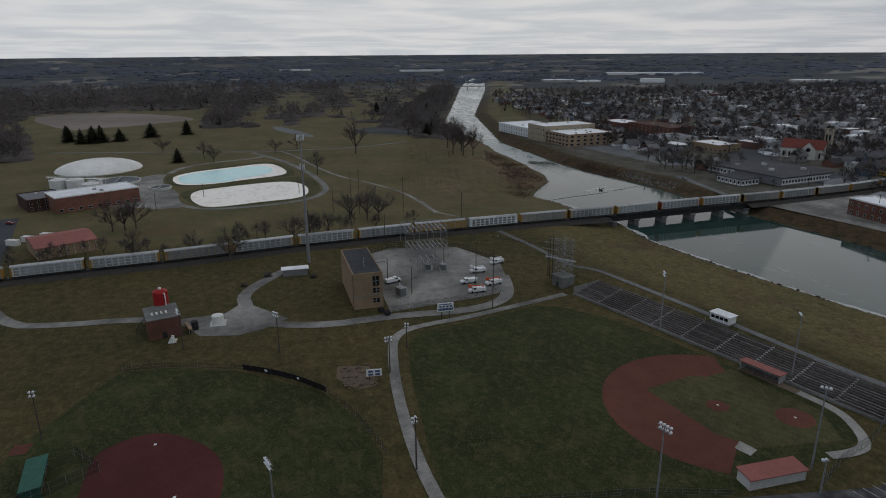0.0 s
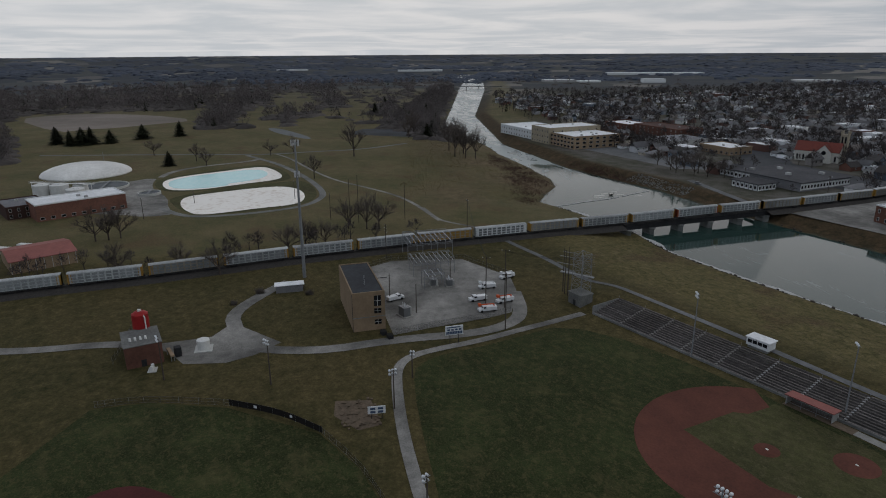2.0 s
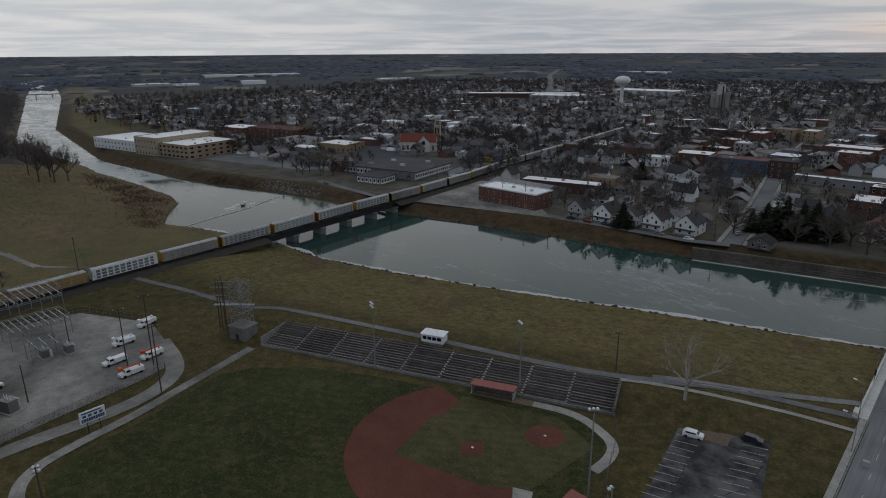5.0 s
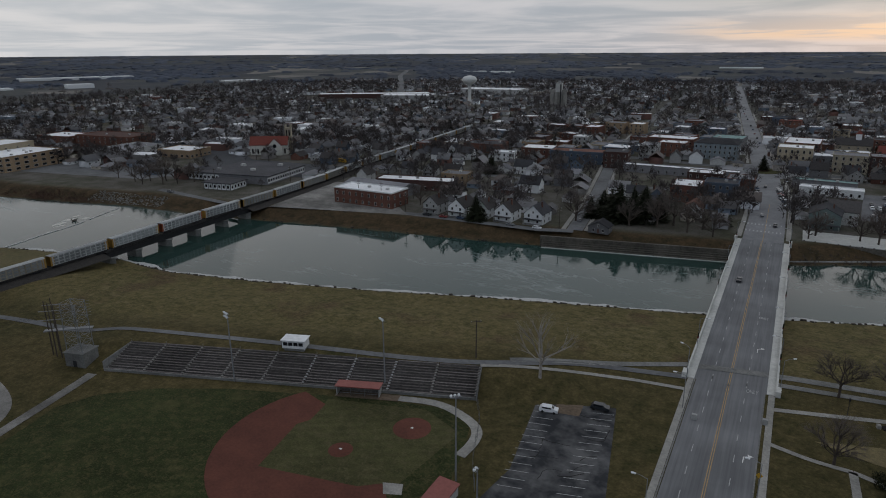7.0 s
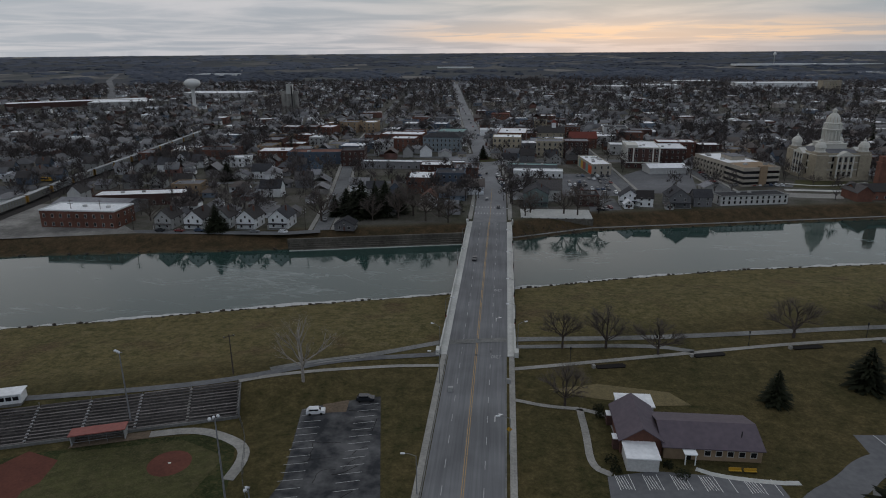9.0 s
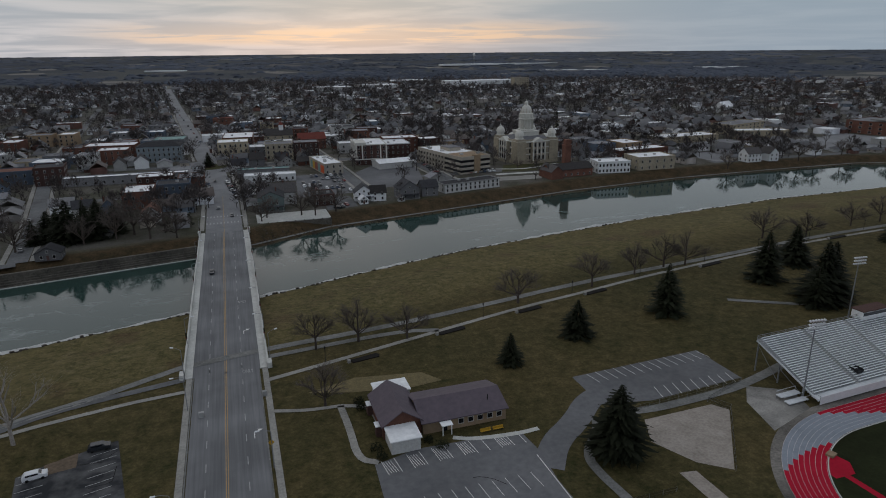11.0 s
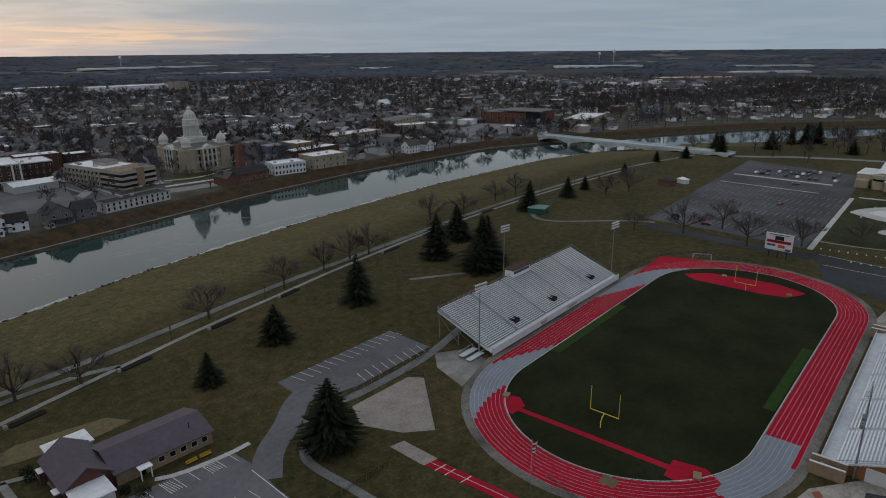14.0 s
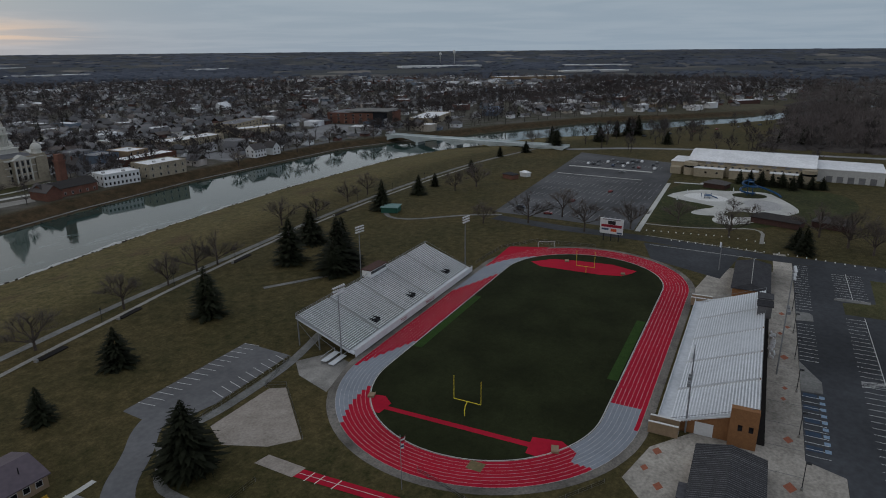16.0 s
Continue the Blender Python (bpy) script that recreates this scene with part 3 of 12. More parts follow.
open_grass = np.where(~wet & ~north_side, 0.62 * ease((-268 - px) / 14) * (1 - ease((np.hypot(px, py) - 1450) / 200)), 0) * ease((py + 420) / 60)
weeds = np.where(~wet & ~north_side, 0.8 * ease((95 - dnear) / 55) * ease((-318 - px) / 30) * ease((px + 640) / 60), 0)
weeds *= np.array([0.55 + 0.9 * noise.noise((a / 38, b / 38, 3.0)) if w > 0 else 0 for a, b, w in zip(px, py, weeds)]).clip(0, 1)
open_grass = np.maximum(open_grass, np.where(~wet & north_side, 0.75 * ease((-600 - px) / 60) * (1 - ease((dfar - 52) / 14)) * ease((dfar - 14) / 6), 0))
for key, val in (("town", town), ("bank", np.maximum(bank, meadow)), ("levee", levee), ("meadow", open_grass), ("weeds", weeds), ("wet", np.where(wet, 1.0, 0.0))):
    at = gme.attributes.new(key, "FLOAT", "POINT")
    at.data.foreach_set("value", np.asarray(val, np.float32))


def ground_material():
    m = bpy.data.materials.new("winter_ground")
    m.use_nodes = True
    n, link = m.node_tree.nodes, m.node_tree.links
    bsdf = n["Principled BSDF"]
    bsdf.inputs["Roughness"].default_value, bsdf.inputs["Specular IOR Level"].default_value = 0.95, 0.1
    geo = n.new("ShaderNodeNewGeometry")

    def noise_at(size, detail=5, rough=0.6):
        q = n.new("ShaderNodeTexNoise")
        q.inputs["Scale"].default_value, q.inputs["Detail"].default_value, q.inputs["Roughness"].default_value = 1 / size, detail, rough
        link.new(geo.outputs["Position"], q.inputs["Vector"])
        return q.outputs["Fac"]

    def ramp(v, a, b, lo=0.38, hi=0.62):
        q = n.new("ShaderNodeValToRGB")
        q.color_ramp.elements[0].position, q.color_ramp.elements[1].position = lo, hi
        q.color_ramp.elements[0].color, q.color_ramp.elements[1].color = (*a, 1), (*b, 1)
        link.new(v, q.inputs["Fac"])
        return q.outputs["Color"]

    def mix(f, a, b, kind="MIX"):
        q = n.new("ShaderNodeMix")
        q.data_type, q.blend_type = "RGBA", kind
        if isinstance(f, float):
            q.inputs[0].default_value = f
        else:
            link.new(f, q.inputs[0])
        link.new(a, q.inputs[6])
        link.new(b, q.inputs[7])
        return q.outputs[2]

    def attr(key):
        q = n.new("ShaderNodeAttribute")
        q.attribute_name = key
        return q.outputs["Fac"]

    grain = noise_at(0.9, 8, 0.8)
    patch = noise_at(14)
    broad = noise_at(60, 4)
    lawn = mix(0.5, ramp(patch, (0.029, 0.031, 0.011), (0.086, 0.066, 0.028)), ramp(broad, (0.031, 0.036, 0.012), (0.116, 0.084, 0.037), 0.40, 0.66))
    lawn = mix(0.6, lawn, ramp(noise_at(3.4, 6, 0.75), (0.019, 0.021, 0.007), (0.108, 0.084, 0.040), 0.36, 0.68))
    bank_c = mix(0.35, ramp(noise_at(2.6, 6, 0.72), (0.043, 0.041, 0.015), (0.142, 0.114, 0.054), 0.36, 0.64), mix(0.45, ramp(noise_at(7), (0.054, 0.051, 0.020), (0.128, 0.106, 0.048)), ramp(broad, (0.048, 0.052, 0.019), (0.122, 0.096, 0.043))))
    tuft = n.new("ShaderNodeMapRange")
    tuft.inputs["From Min"].default_value, tuft.inputs["From Max"].default_value, tuft.inputs["To Max"].default_value = 0.55, 0.64, 0.6
    link.new(noise_at(4.2, 5, 0.65), tuft.inputs["Value"])
    rust = n.new("ShaderNodeMapRange")
    rust.inputs["From Min"].default_value, rust.inputs["From Max"].default_value, rust.inputs["To Max"].default_value = 0.54, 0.66, 0.65
    link.new(noise_at(26, 5, 0.65), rust.inputs["Value"])
    one = ramp(grain, (0.150, 0.122, 0.066), (0.150, 0.122, 0.066))
    red = ramp(grain, (0.060, 0.038, 0.024), (0.078, 0.050, 0.030))
    bank_c = mix(rust.outputs["Result"], mix(tuft.outputs["Result"], bank_c, one), red)
    levee_c = ramp(noise_at(5, 6, 0.7), (0.032, 0.026, 0.014), (0.072, 0.048, 0.027))
    town_c = mix(0.5, ramp(patch, (0.046, 0.045, 0.032), (0.135, 0.128, 0.120)), ramp(broad, (0.042, 0.044, 0.026), (0.078, 0.070, 0.062)))
    bed = ramp(patch, (0.03, 0.032, 0.026), (0.06, 0.058, 0.045))
    col = mix(attr("bank"), lawn, bank_c)
    col = mix(attr("levee"), col, levee_c)
    col = mix(attr("town"), col, town_c)
    # fields and woods far off; their bluish tones put distance haze into the colour
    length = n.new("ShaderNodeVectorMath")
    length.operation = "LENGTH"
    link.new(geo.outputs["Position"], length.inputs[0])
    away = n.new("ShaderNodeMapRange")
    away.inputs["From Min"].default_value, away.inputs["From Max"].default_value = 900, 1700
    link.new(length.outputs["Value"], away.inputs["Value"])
    vor = n.new("ShaderNodeTexVoronoi")
    vor.inputs["Scale"].default_value = 1 / 120
    warp = n.new("ShaderNodeVectorMath")
    warp.operation = "MULTIPLY_ADD"
    warp.inputs[1].default_value = (90, 90, 0)
    link.new(noise_at(220, 3), warp.inputs[0])
    link.new(geo.outputs["Position"], warp.inputs[2])
    link.new(warp.outputs[0], vor.inputs["Vector"])
    bw = n.new("ShaderNodeSeparateColor")
    link.new(vor.outputs["Color"], bw.inputs[0])
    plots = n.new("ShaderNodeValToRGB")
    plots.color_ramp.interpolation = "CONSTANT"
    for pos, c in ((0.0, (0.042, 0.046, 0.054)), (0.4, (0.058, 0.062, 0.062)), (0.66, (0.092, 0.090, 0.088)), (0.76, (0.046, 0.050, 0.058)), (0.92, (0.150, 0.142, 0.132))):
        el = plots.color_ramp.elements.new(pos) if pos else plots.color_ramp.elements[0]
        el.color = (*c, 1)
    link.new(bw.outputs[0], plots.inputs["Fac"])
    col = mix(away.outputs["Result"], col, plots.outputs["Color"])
    # open grass beyond the railway: olive, yellowed and rusty by turns
    field_c = mix(0.5, ramp(noise_at(45, 5, 0.62), (0.066, 0.074, 0.032), (0.175, 0.138, 0.080), 0.40, 0.62), ramp(noise_at(9, 6, 0.75), (0.052, 0.056, 0.026), (0.150, 0.118, 0.066), 0.36, 0.66))
    field_c = mix(rust.outputs["Result"], field_c, ramp(grain, (0.085, 0.054, 0.032), (0.120, 0.080, 0.048)))
    col = mix(attr("meadow"), col, field_c)
    col = mix(attr("weeds"), col, ramp(noise_at(6, 7, 0.75), (0.062, 0.046, 0.030), (0.190, 0.138, 0.088), 0.36, 0.66))
    col = mix(attr("wet"), col, bed)
    col = mix(0.8, col, ramp(grain, (0.42, 0.43, 0.42), (1.5, 1.47, 1.4), 0.33, 0.67), "MULTIPLY")
    link.new(col, bsdf.inputs["Base Color"])
    bp = n.new("ShaderNodeBump")
    bp.inputs["Strength"].default_value, bp.inputs["Distance"].default_value = 0.5, 0.25
    link.new(grain, bp.inputs["Height"])
    link.new(bp.outputs["Normal"], bsdf.inputs["Normal"])
    return m


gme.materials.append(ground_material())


def water_material():
    m = bpy.data.materials.new("half_frozen_river")
    m.use_nodes = True
    n, link = m.node_tree.nodes, m.node_tree.links
    bsdf = n["Principled BSDF"]
    geo = n.new("ShaderNodeNewGeometry")
    mp = n.new("ShaderNodeMapping")
    mp.inputs["Rotation"].default_value = (0, 0, radians(-14))
    mp.inputs["Scale"].default_value = (0.35, 1, 1)
    link.new(geo.outputs["Position"], mp.inputs["Vector"])
    a, b = n.new("ShaderNodeTexNoise"), n.new("ShaderNodeTexNoise")
    a.inputs["Scale"].default_value, a.inputs["Detail"].default_value, a.inputs["Distortion"].default_value = 1 / 22, 7, 1.6
    b.inputs["Scale"].default_value, b.inputs["Detail"].default_value = 1 / 90, 3
    link.new(mp.outputs["Vector"], a.inputs["Vector"])
    link.new(mp.outputs["Vector"], b.inputs["Vector"])
    sep = n.new("ShaderNodeSeparateXYZ")
    link.new(geo.outputs["Position"], sep.inputs[0])
    def ranged(v, lo, hi, a0=0.0, a1=1.0):
        q = n.new("ShaderNodeMapRange")
        q.interpolation_type = "SMOOTHSTEP"
        for key, val in (("From Min", lo), ("From Max", hi), ("To Min", a0), ("To Max", a1)):
            q.inputs[key].default_value = val
        link.new(v, q.inputs["Value"])
        return q.outputs["Result"]

    def calc(op, p, q, r=None):
        nd = n.new("ShaderNodeMath")
        nd.operation = op
        for k, v in enumerate((p, q, r)):
            if isinstance(v, (int, float)):
                nd.inputs[k].default_value = v
            elif v is not None:
                link.new(v, nd.inputs[k])
        return nd.outputs[0]

    up = ranged(sep.outputs[0], -330, -520, 0.0, 0.34)         # ice far above the railway bridge, with sky glare put into its pale colour
    mid = ranged(sep.outputs[0], -90, -260, 0.0, 0.03)        # broken ice below it, thinning out downstream
    body = calc("ADD", calc("MULTIPLY_ADD", b.outputs["Fac"], 0.45, a.outputs["Fac"]), calc("ADD", up, mid))
    skin = ranged(body, 0.86, 1.24)
    # curled white seams where the thin ice has cracked and frozen again
    c = n.new("ShaderNodeTexNoise")
    c.inputs["Scale"].default_value, c.inputs["Detail"].default_value, c.inputs["Distortion"].default_value = 1 / 13, 6, 2.2
    link.new(mp.outputs["Vector"], c.inputs["Vector"])
    seam = calc("SUBTRACT", 1.0, ranged(calc("ABSOLUTE", calc("SUBTRACT", c.outputs["Fac"], 0.5), 0.0), 0.0, 0.045))
    seam = calc("MULTIPLY", seam, ranged(body, 0.70, 1.0, 0.0, 0.34))
    ice_v = calc("MAXIMUM", calc("MULTIPLY", skin, 0.85), seam)
    ice = n.new("ShaderNodeMapRange")
    link.new(ice_v, ice.inputs["Value"])
    mix = n.new("ShaderNodeMix")
    mix.data_type = "RGBA"
    mix.inputs[6].default_value, mix.inputs[7].default_value = (0.022, 0.044, 0.038, 1), (0.28, 0.32, 0.32, 1)
    link.new(ice.outputs["Result"], mix.inputs[0])
    link.new(mix.outputs[2], bsdf.inputs["Base Color"])
    rg = n.new("ShaderNodeMapRange")
    rg.inputs["To Min"].default_value, rg.inputs["To Max"].default_value = 0.05, 0.42
    link.new(ice.outputs["Result"], rg.inputs["Value"])
    link.new(rg.outputs["Result"], bsdf.inputs["Roughness"])
    bsdf.inputs["Specular IOR Level"].default_value = 0.42
    bsdf.inputs["IOR"].default_value = 1.31
    return m


wverts, wfaces = [], []
wxs = np.arange(-2300, 1501, 50.0)
for k, x in enumerate(wxs):
    yn, yf = np.interp(x, [p[0] for p in NEAR], [p[1] for p in NEAR]), np.interp(x, [p[0] for p in FAR], [p[1] for p in FAR])
    za, zb = ((0 if math.hypot(x, q) <= 1800 else 84 * (1 - math.hypot(x, q) * (1 - 0.9 * min(1, (math.hypot(x, q) - 1800) / 1700)) / 1800)) for q in (yn - 60, yf + 60))
    wverts += [(x, yn - 60, WATER + za), (x, yf + 60, WATER + zb)]
    if k:
        wfaces.append((2 * k - 2, 2 * k, 2 * k + 1, 2 * k - 1))
raw("water", wverts, wfaces, water_material(), "half-frozen grey-green river between grass banks", "river", "structure")


# ---------------------------------------------------------------- flat covers
def sheet(name, pts, z, material, label="", category="", kind="structure", parent=None):
    bm = bmesh.new()
    f = bm.faces.new([bm.verts.new((x, y, z)) for x, y in pts])
    if f.normal.z == 0:
        f.normal_update()
    if f.normal.z < 0:
        f.normal_flip()
    bmesh.ops.triangulate(bm, faces=bm.faces[:])
    ob = new(name, mesh_of(bm, material))
    if parent:
        ob.parent = parent
    return tagged(ob, label, category, "", kind)


def resample(line, step=4.0):
    out = []
    for (ax, ay), (bx, by) in zip(line, line[1:]):
        k = max(1, int(math.hypot(bx - ax, by - ay) / step))
        out += [(ax + (bx - ax) * i / k, ay + (by - ay) * i / k) for i in range(k)]
    return out + [line[-1]]


def smooth_line(line, rounds=2):
    for _ in range(rounds):
        new_line = [line[0]]
        for a, b in zip(line, line[1:]):
            new_line += [(a[0] * 0.75 + b[0] * 0.25, a[1] * 0.75 + b[1] * 0.25), (a[0] * 0.25 + b[0] * 0.75, a[1] * 0.25 + b[1] * 0.75)]
        line = new_line + [line[-1]]
    return line


def strip_mesh(line, width, lift, step=4.0, flat=None):
    pts = resample(line, step)
    verts, fcs = [], []
    for k, (x, y) in enumerate(pts):
        a, b = pts[max(0, k - 1)], pts[min(len(pts) - 1, k + 1)]
        d = math.hypot(b[0] - a[0], b[1] - a[1]) or 1
        nx, ny = -(b[1] - a[1]) / d, (b[0] - a[0]) / d
        w = width / 2
        for sgn in (1, -1):
            verts.append((x + nx * w * sgn, y + ny * w * sgn))
        if k:
            fcs.append((2 * k - 2, 2 * k - 1, 2 * k + 1, 2 * k))
    zs = heights([v[0] for v in verts], [v[1] for v in verts]) if flat is None else [flat] * len(verts)
    return [(v[0], v[1], float(z) + lift) for v, z in zip(verts, zs)], fcs


def strip(name, line, width, lift, material, label="", category="", kind="structure", step=4.0, flat=None, parent=None):
    v, f = strip_mesh(line, width, lift, step, flat)
    ob = raw(name, v, f, material, label, category, kind)
    if parent:
        ob.parent = parent
    return ob


def marks(name, rows, z, material, parent=None, label="", category=""):
    """Painted lines (x0, y0, x1, y1, width), each a part."""
    for x0, y0, x1, y1, w in rows:
        d = math.hypot(x1 - x0, y1 - y0)
        nx, ny = -(y1 - y0) / d * w / 2, (x1 - x0) / d * w / 2
        me = bpy.data.meshes.new(name)
        me.from_pydata([(x0 - nx, y0 - ny, z), (x0 + nx, y0 + ny, z), (x1 + nx, y1 + ny, z), (x1 - nx, y1 - ny, z)], [], [(3, 2, 1, 0)])
        me.materials.append(material)
        ob = new(name, me)
        ob.parent = parent


# main road, south of the bridge and on through the town
MAIN = [(-6.6, -260), (-6.6, 170)]
road = strip("road", MAIN, 16.8, 0.05, M["asphalt_road"], "worn grey four-lane asphalt road", "road", step=20, flat=0)
rows = [(-6.9 + o, -260, -6.9 + o, 170, 0.16) for o in (-0.22, 0.22)]
marks("center_line", rows, 0.075, M["paint_yellow"], road)
rows = []
for x in (-11.2, -2.6):
    for k in range(-10, 19):
        y = 8 + k * 9.0
        rows.append((x, y, x, y + 3.0, 0.16))
marks("lane_dash", rows, 0.075, M["paint_worn"], road)
NORTHROAD = [(-6.6, 319), (-7.2, 420), (-15, 505)]
FARROAD = [(-640, 1010), (-900, 1430), (-1250, 1980), (-1600, 2600)]
road_n = strip("road", NORTHROAD, 17.5, 0.05, M["asphalt"], "grey asphalt street from the bridge to the roundabout", "road", flat=0)
marks("center_line", [(-6.6, 320, -7.2, 405, 0.2)], 0.075, M["paint_yellow"], road_n)
rows = []
for y in (352.0, 338.0):
    rows += [(-15 + k * 1.7, y, -15 + k * 1.7, y + 3, 0.6) for k in range(10)]
marks("crosswalk_bar", rows, 0.075, M["paint_worn"], road_n)
strip("road", [(-17, 533), (-30, 660), (-76, 1127), (-130, 1700)], 15, 0.05, M["asphalt"], "long straight town street", "road", step=40, flat=0)
bm = bmesh.new()
lathe(bm, [(30, 0.0), (30, 0.06)], 40)
ob = solid("road", bm, M["asphalt"], "asphalt ring of the town roundabout", "road", kind="structure")
ob.location = (-17, 519, 0.02)
bm = bmesh.new()
lathe(bm, [(13.0, 0), (13.0, 0.25), (12.5, 0.3)], 32)
ob = solid("roundabout_island", bm, M["turf_dry"], "round grass island of the roundabout", "traffic island", kind="structure")
ob.location = (-17, 519, 0.05)
lift_ = 0.008
for line, w in ([(-90, 300), (-100, 372), (-127, 520), (-148, 716), (-190, 1150)], 8), ([(-250, 286), (-178, 291), (-107, 293), (-90, 298)], 6), ([(80, 372), (76, 470), (66, 640)], 8), \
        ([(-150, 545), (-32, 524)], 11), ([(-2, 515), (135, 520), (420, 560)], 11), ([(140, 400), (135, 520), (110, 800)], 8), ([(-300, 405), (-20, 425), (240, 425)], 7), ([(-180, 640), (120, 668), (500, 690)], 8), \
        ([(-360, 272), (-281, 262), (-272, 262)], 5), ([far_xy(*q)[:2] for q in FARROAD], 16), ([(529, 365), (545, 560)], 12), ([(350, 400), (520, 395), (640, 430)], 9), ([(-330, 560), (-120, 590)], 8), ([(-640, 330), (-420, 300), (-330, 330)], 7):
    lift_ += 0.0027
    strip("road", line, w, lift_, M["asphalt_old"], "old grey town street", "road", step=12, flat=None if abs(line[0][0]) > 500 else 0.0)

for line, off in (([(80, 372), (76, 470), (66, 640)], 5.6), ([(-90, 300), (-100, 372), (-127, 520), (-148, 716)], 5.6), ([(-6.6, 326), (-7.2, 420), (-12, 478)], 10.6), ([(-20, 552), (-30, 660), (-62, 985)], 9.2), ([(20, 516), (135, 520), (300, 541)], 7.4), ([(140, 400), (135, 512)], 5.6)):
    for sg in (-1, 1):
        pts = []
        for k, (x, y) in enumerate(line):
            a, b = line[max(0, k - 1)], line[min(len(line) - 1, k + 1)]
            d = math.hypot(b[0] - a[0], b[1] - a[1])
            pts.append((x - (b[1] - a[1]) / d * off * sg, y + (b[0] - a[0]) / d * off * sg))
        strip("pavement", pts, 2.2, 0.11, M["concrete"], "pale concrete pavement along a town street", "pavement", step=12, flat=0)
strip("road", smooth_line([(531, 181), (541, 165), (556, 146), (572, 108), (588, 43), (587, -18), (600, -90)]), 8.5, 0.06, M["asphalt"], "grey asphalt road leading off the arch bridge", "road", step=6, flat=0)

# pavements beside the road
for x, w in ((-16.3, 1.5), (3.5, 1.5)):
    strip("pavement", [(x, -150), (x, 169)], w, 0.13, M["concrete"], "pale concrete pavement along the road", "pavement", step=20, flat=0)
    strip("kerb", [(x + (1.0 if x < 0 else -1.6), -150), (x + (1.0 if x < 0 else -1.6), 169)], 0.3, 0.15, M["concrete_grey"], "low grey concrete kerb beside road", "kerb", step=20, flat=0)
TRAILS = [
    ([(-262, 97), (-246, 100), (-225, 105.3), (-198, 109.1), (-186, 112), (-169, 117), (-149.5, 122.5), (-124, 129.5), (-84, 139.2), (-62, 148), (-43, 163.6), (-17.5, 169)], 2.6, "asphalt_old"),
    ([(-62, 151), (-45, 163), (-18, 177)], 2.6, "concrete_grey"),
    ([(-68, 143.8), (-36, 160), (-17, 162)], 1.6, "concrete"),
    ([(-17, 177), (4.4, 181), (37, 184), (73, 190), (123, 200), (183, 207), (278, 220), (422, 223), (520, 205)], 3.0, "concrete_grey"),
    ([(4, 161.5), (26, 167.4), (57, 176), (88, 184.5), (118, 190.4), (146, 197), (224, 210), (326, 217), (420, 215)], 1.8, "concrete"),
    ([(4, 175.5), (45, 180), (57, 176.6)], 2.4, "concrete_grey"),
    ([(4, 145), (12, 142.5), (20, 142)], 1.4, "concrete"),
    ([(20, 142), (27, 139.5), (27.5, 131)], 1.5, "concrete"),
    ([(20, 142), (20.4, 131), (20, 119), (24, 116.5)], 1.7, "concrete"),
    ([(280, 198), (262, 178), (292, 150), (300, 135)], 2.5, "concrete_grey"),
    ([(160, 167), (172, 160), (185, 153)], 2.2, "concrete_grey"),
    ([(-62, 19.6), (-77, 18.2), (-95, 18.4), (-113.5, 19.6), (-131, 21.8), (-142, 24), (-148, 29), (-150.5, 38), (-152.5, 52), (-157, 68), (-160, 80), (-163.8, 93.5)], 3.0, "gravel"),
    ([(-230, -125), (-187, -102), (-182, -84), (-181, -57), (-172, -40)], 4.5, "gravel"),
    ([(-170, -25), (-158, 1), (-160.5, 27), (-158, 54), (-163, 68), (-172, 74), (-190, 78)], 5.0, "gravel"),
    ([(-181, -22), (-196, -24.5), (-214, -13), (-224, -4)], 5.0, "gravel"),
    ([(-81, 122.5), (-71, 125.4), (-63, 123.2), (-56.8, 119.5), (-55.4, 114), (-56, 108)], 2.6, "concrete"),
    ([(-97, 117), (-81, 122.5)], 3.0, "dirt"),
    ([(150, 126), (122, 117.5), (108, 116), (90, 115.2), (83, 117.5)], 2.8, "concrete_grey"),
    ([(77, 116.5), (74.4, 111.5), (67.2, 104.5), (66.6, 98), (67.6, 89.4), (68.3, 78), (70, 62)], 2.2, "concrete_grey"),
    ([(-1500, 560), (-1500, 420)], 9.0, "asphalt_old"),
]
for line, w, key in TRAILS:
    strip("path", smooth_line(line), w, 0.14, M[key], {"gravel": "worn pale gravel track", "concrete": "narrow pale concrete footpath", "dirt": "trodden bare dirt path"}.get(key, "grey paved river trail"), "path", step=3.0)


# ---------------------------------------------------------------- lots and yards
def lot(name, pts, material, label, category="parking lot", z=0.06):
    return sheet(name, pts, z, material, label, category)


lot1 = lot("parking_lot", [(-49.3, 139.2), (-30.4, 144), (-22, 99), (-26, 60), (-52, 60), (-44.5, 109)], M["asphalt_worn"], "cracked, patched asphalt parking lot by the ball field")
rows = []
for k in range(13):
    y = 136 - k * 2.75
    xa = -48.6 + (139 - y) * 0.105
    rows.append((xa, y, xa + 5.0, y + 1.2, 0.14))
    xb = -30.6 + (144 - y) * 0.06
    rows.append((xb - 5.0, y + 3.2, xb, y + 4.6, 0.14))
marks("stall_line", rows, 0.085, M["paint_worn"], lot1)
sheet("dirt_patch", [(-44.5, 139.8), (-38, 141.5), (-37.5, 136), (-43, 135)], 0.09, M["dirt"], "brown dirt spread on the lot", "dirt")

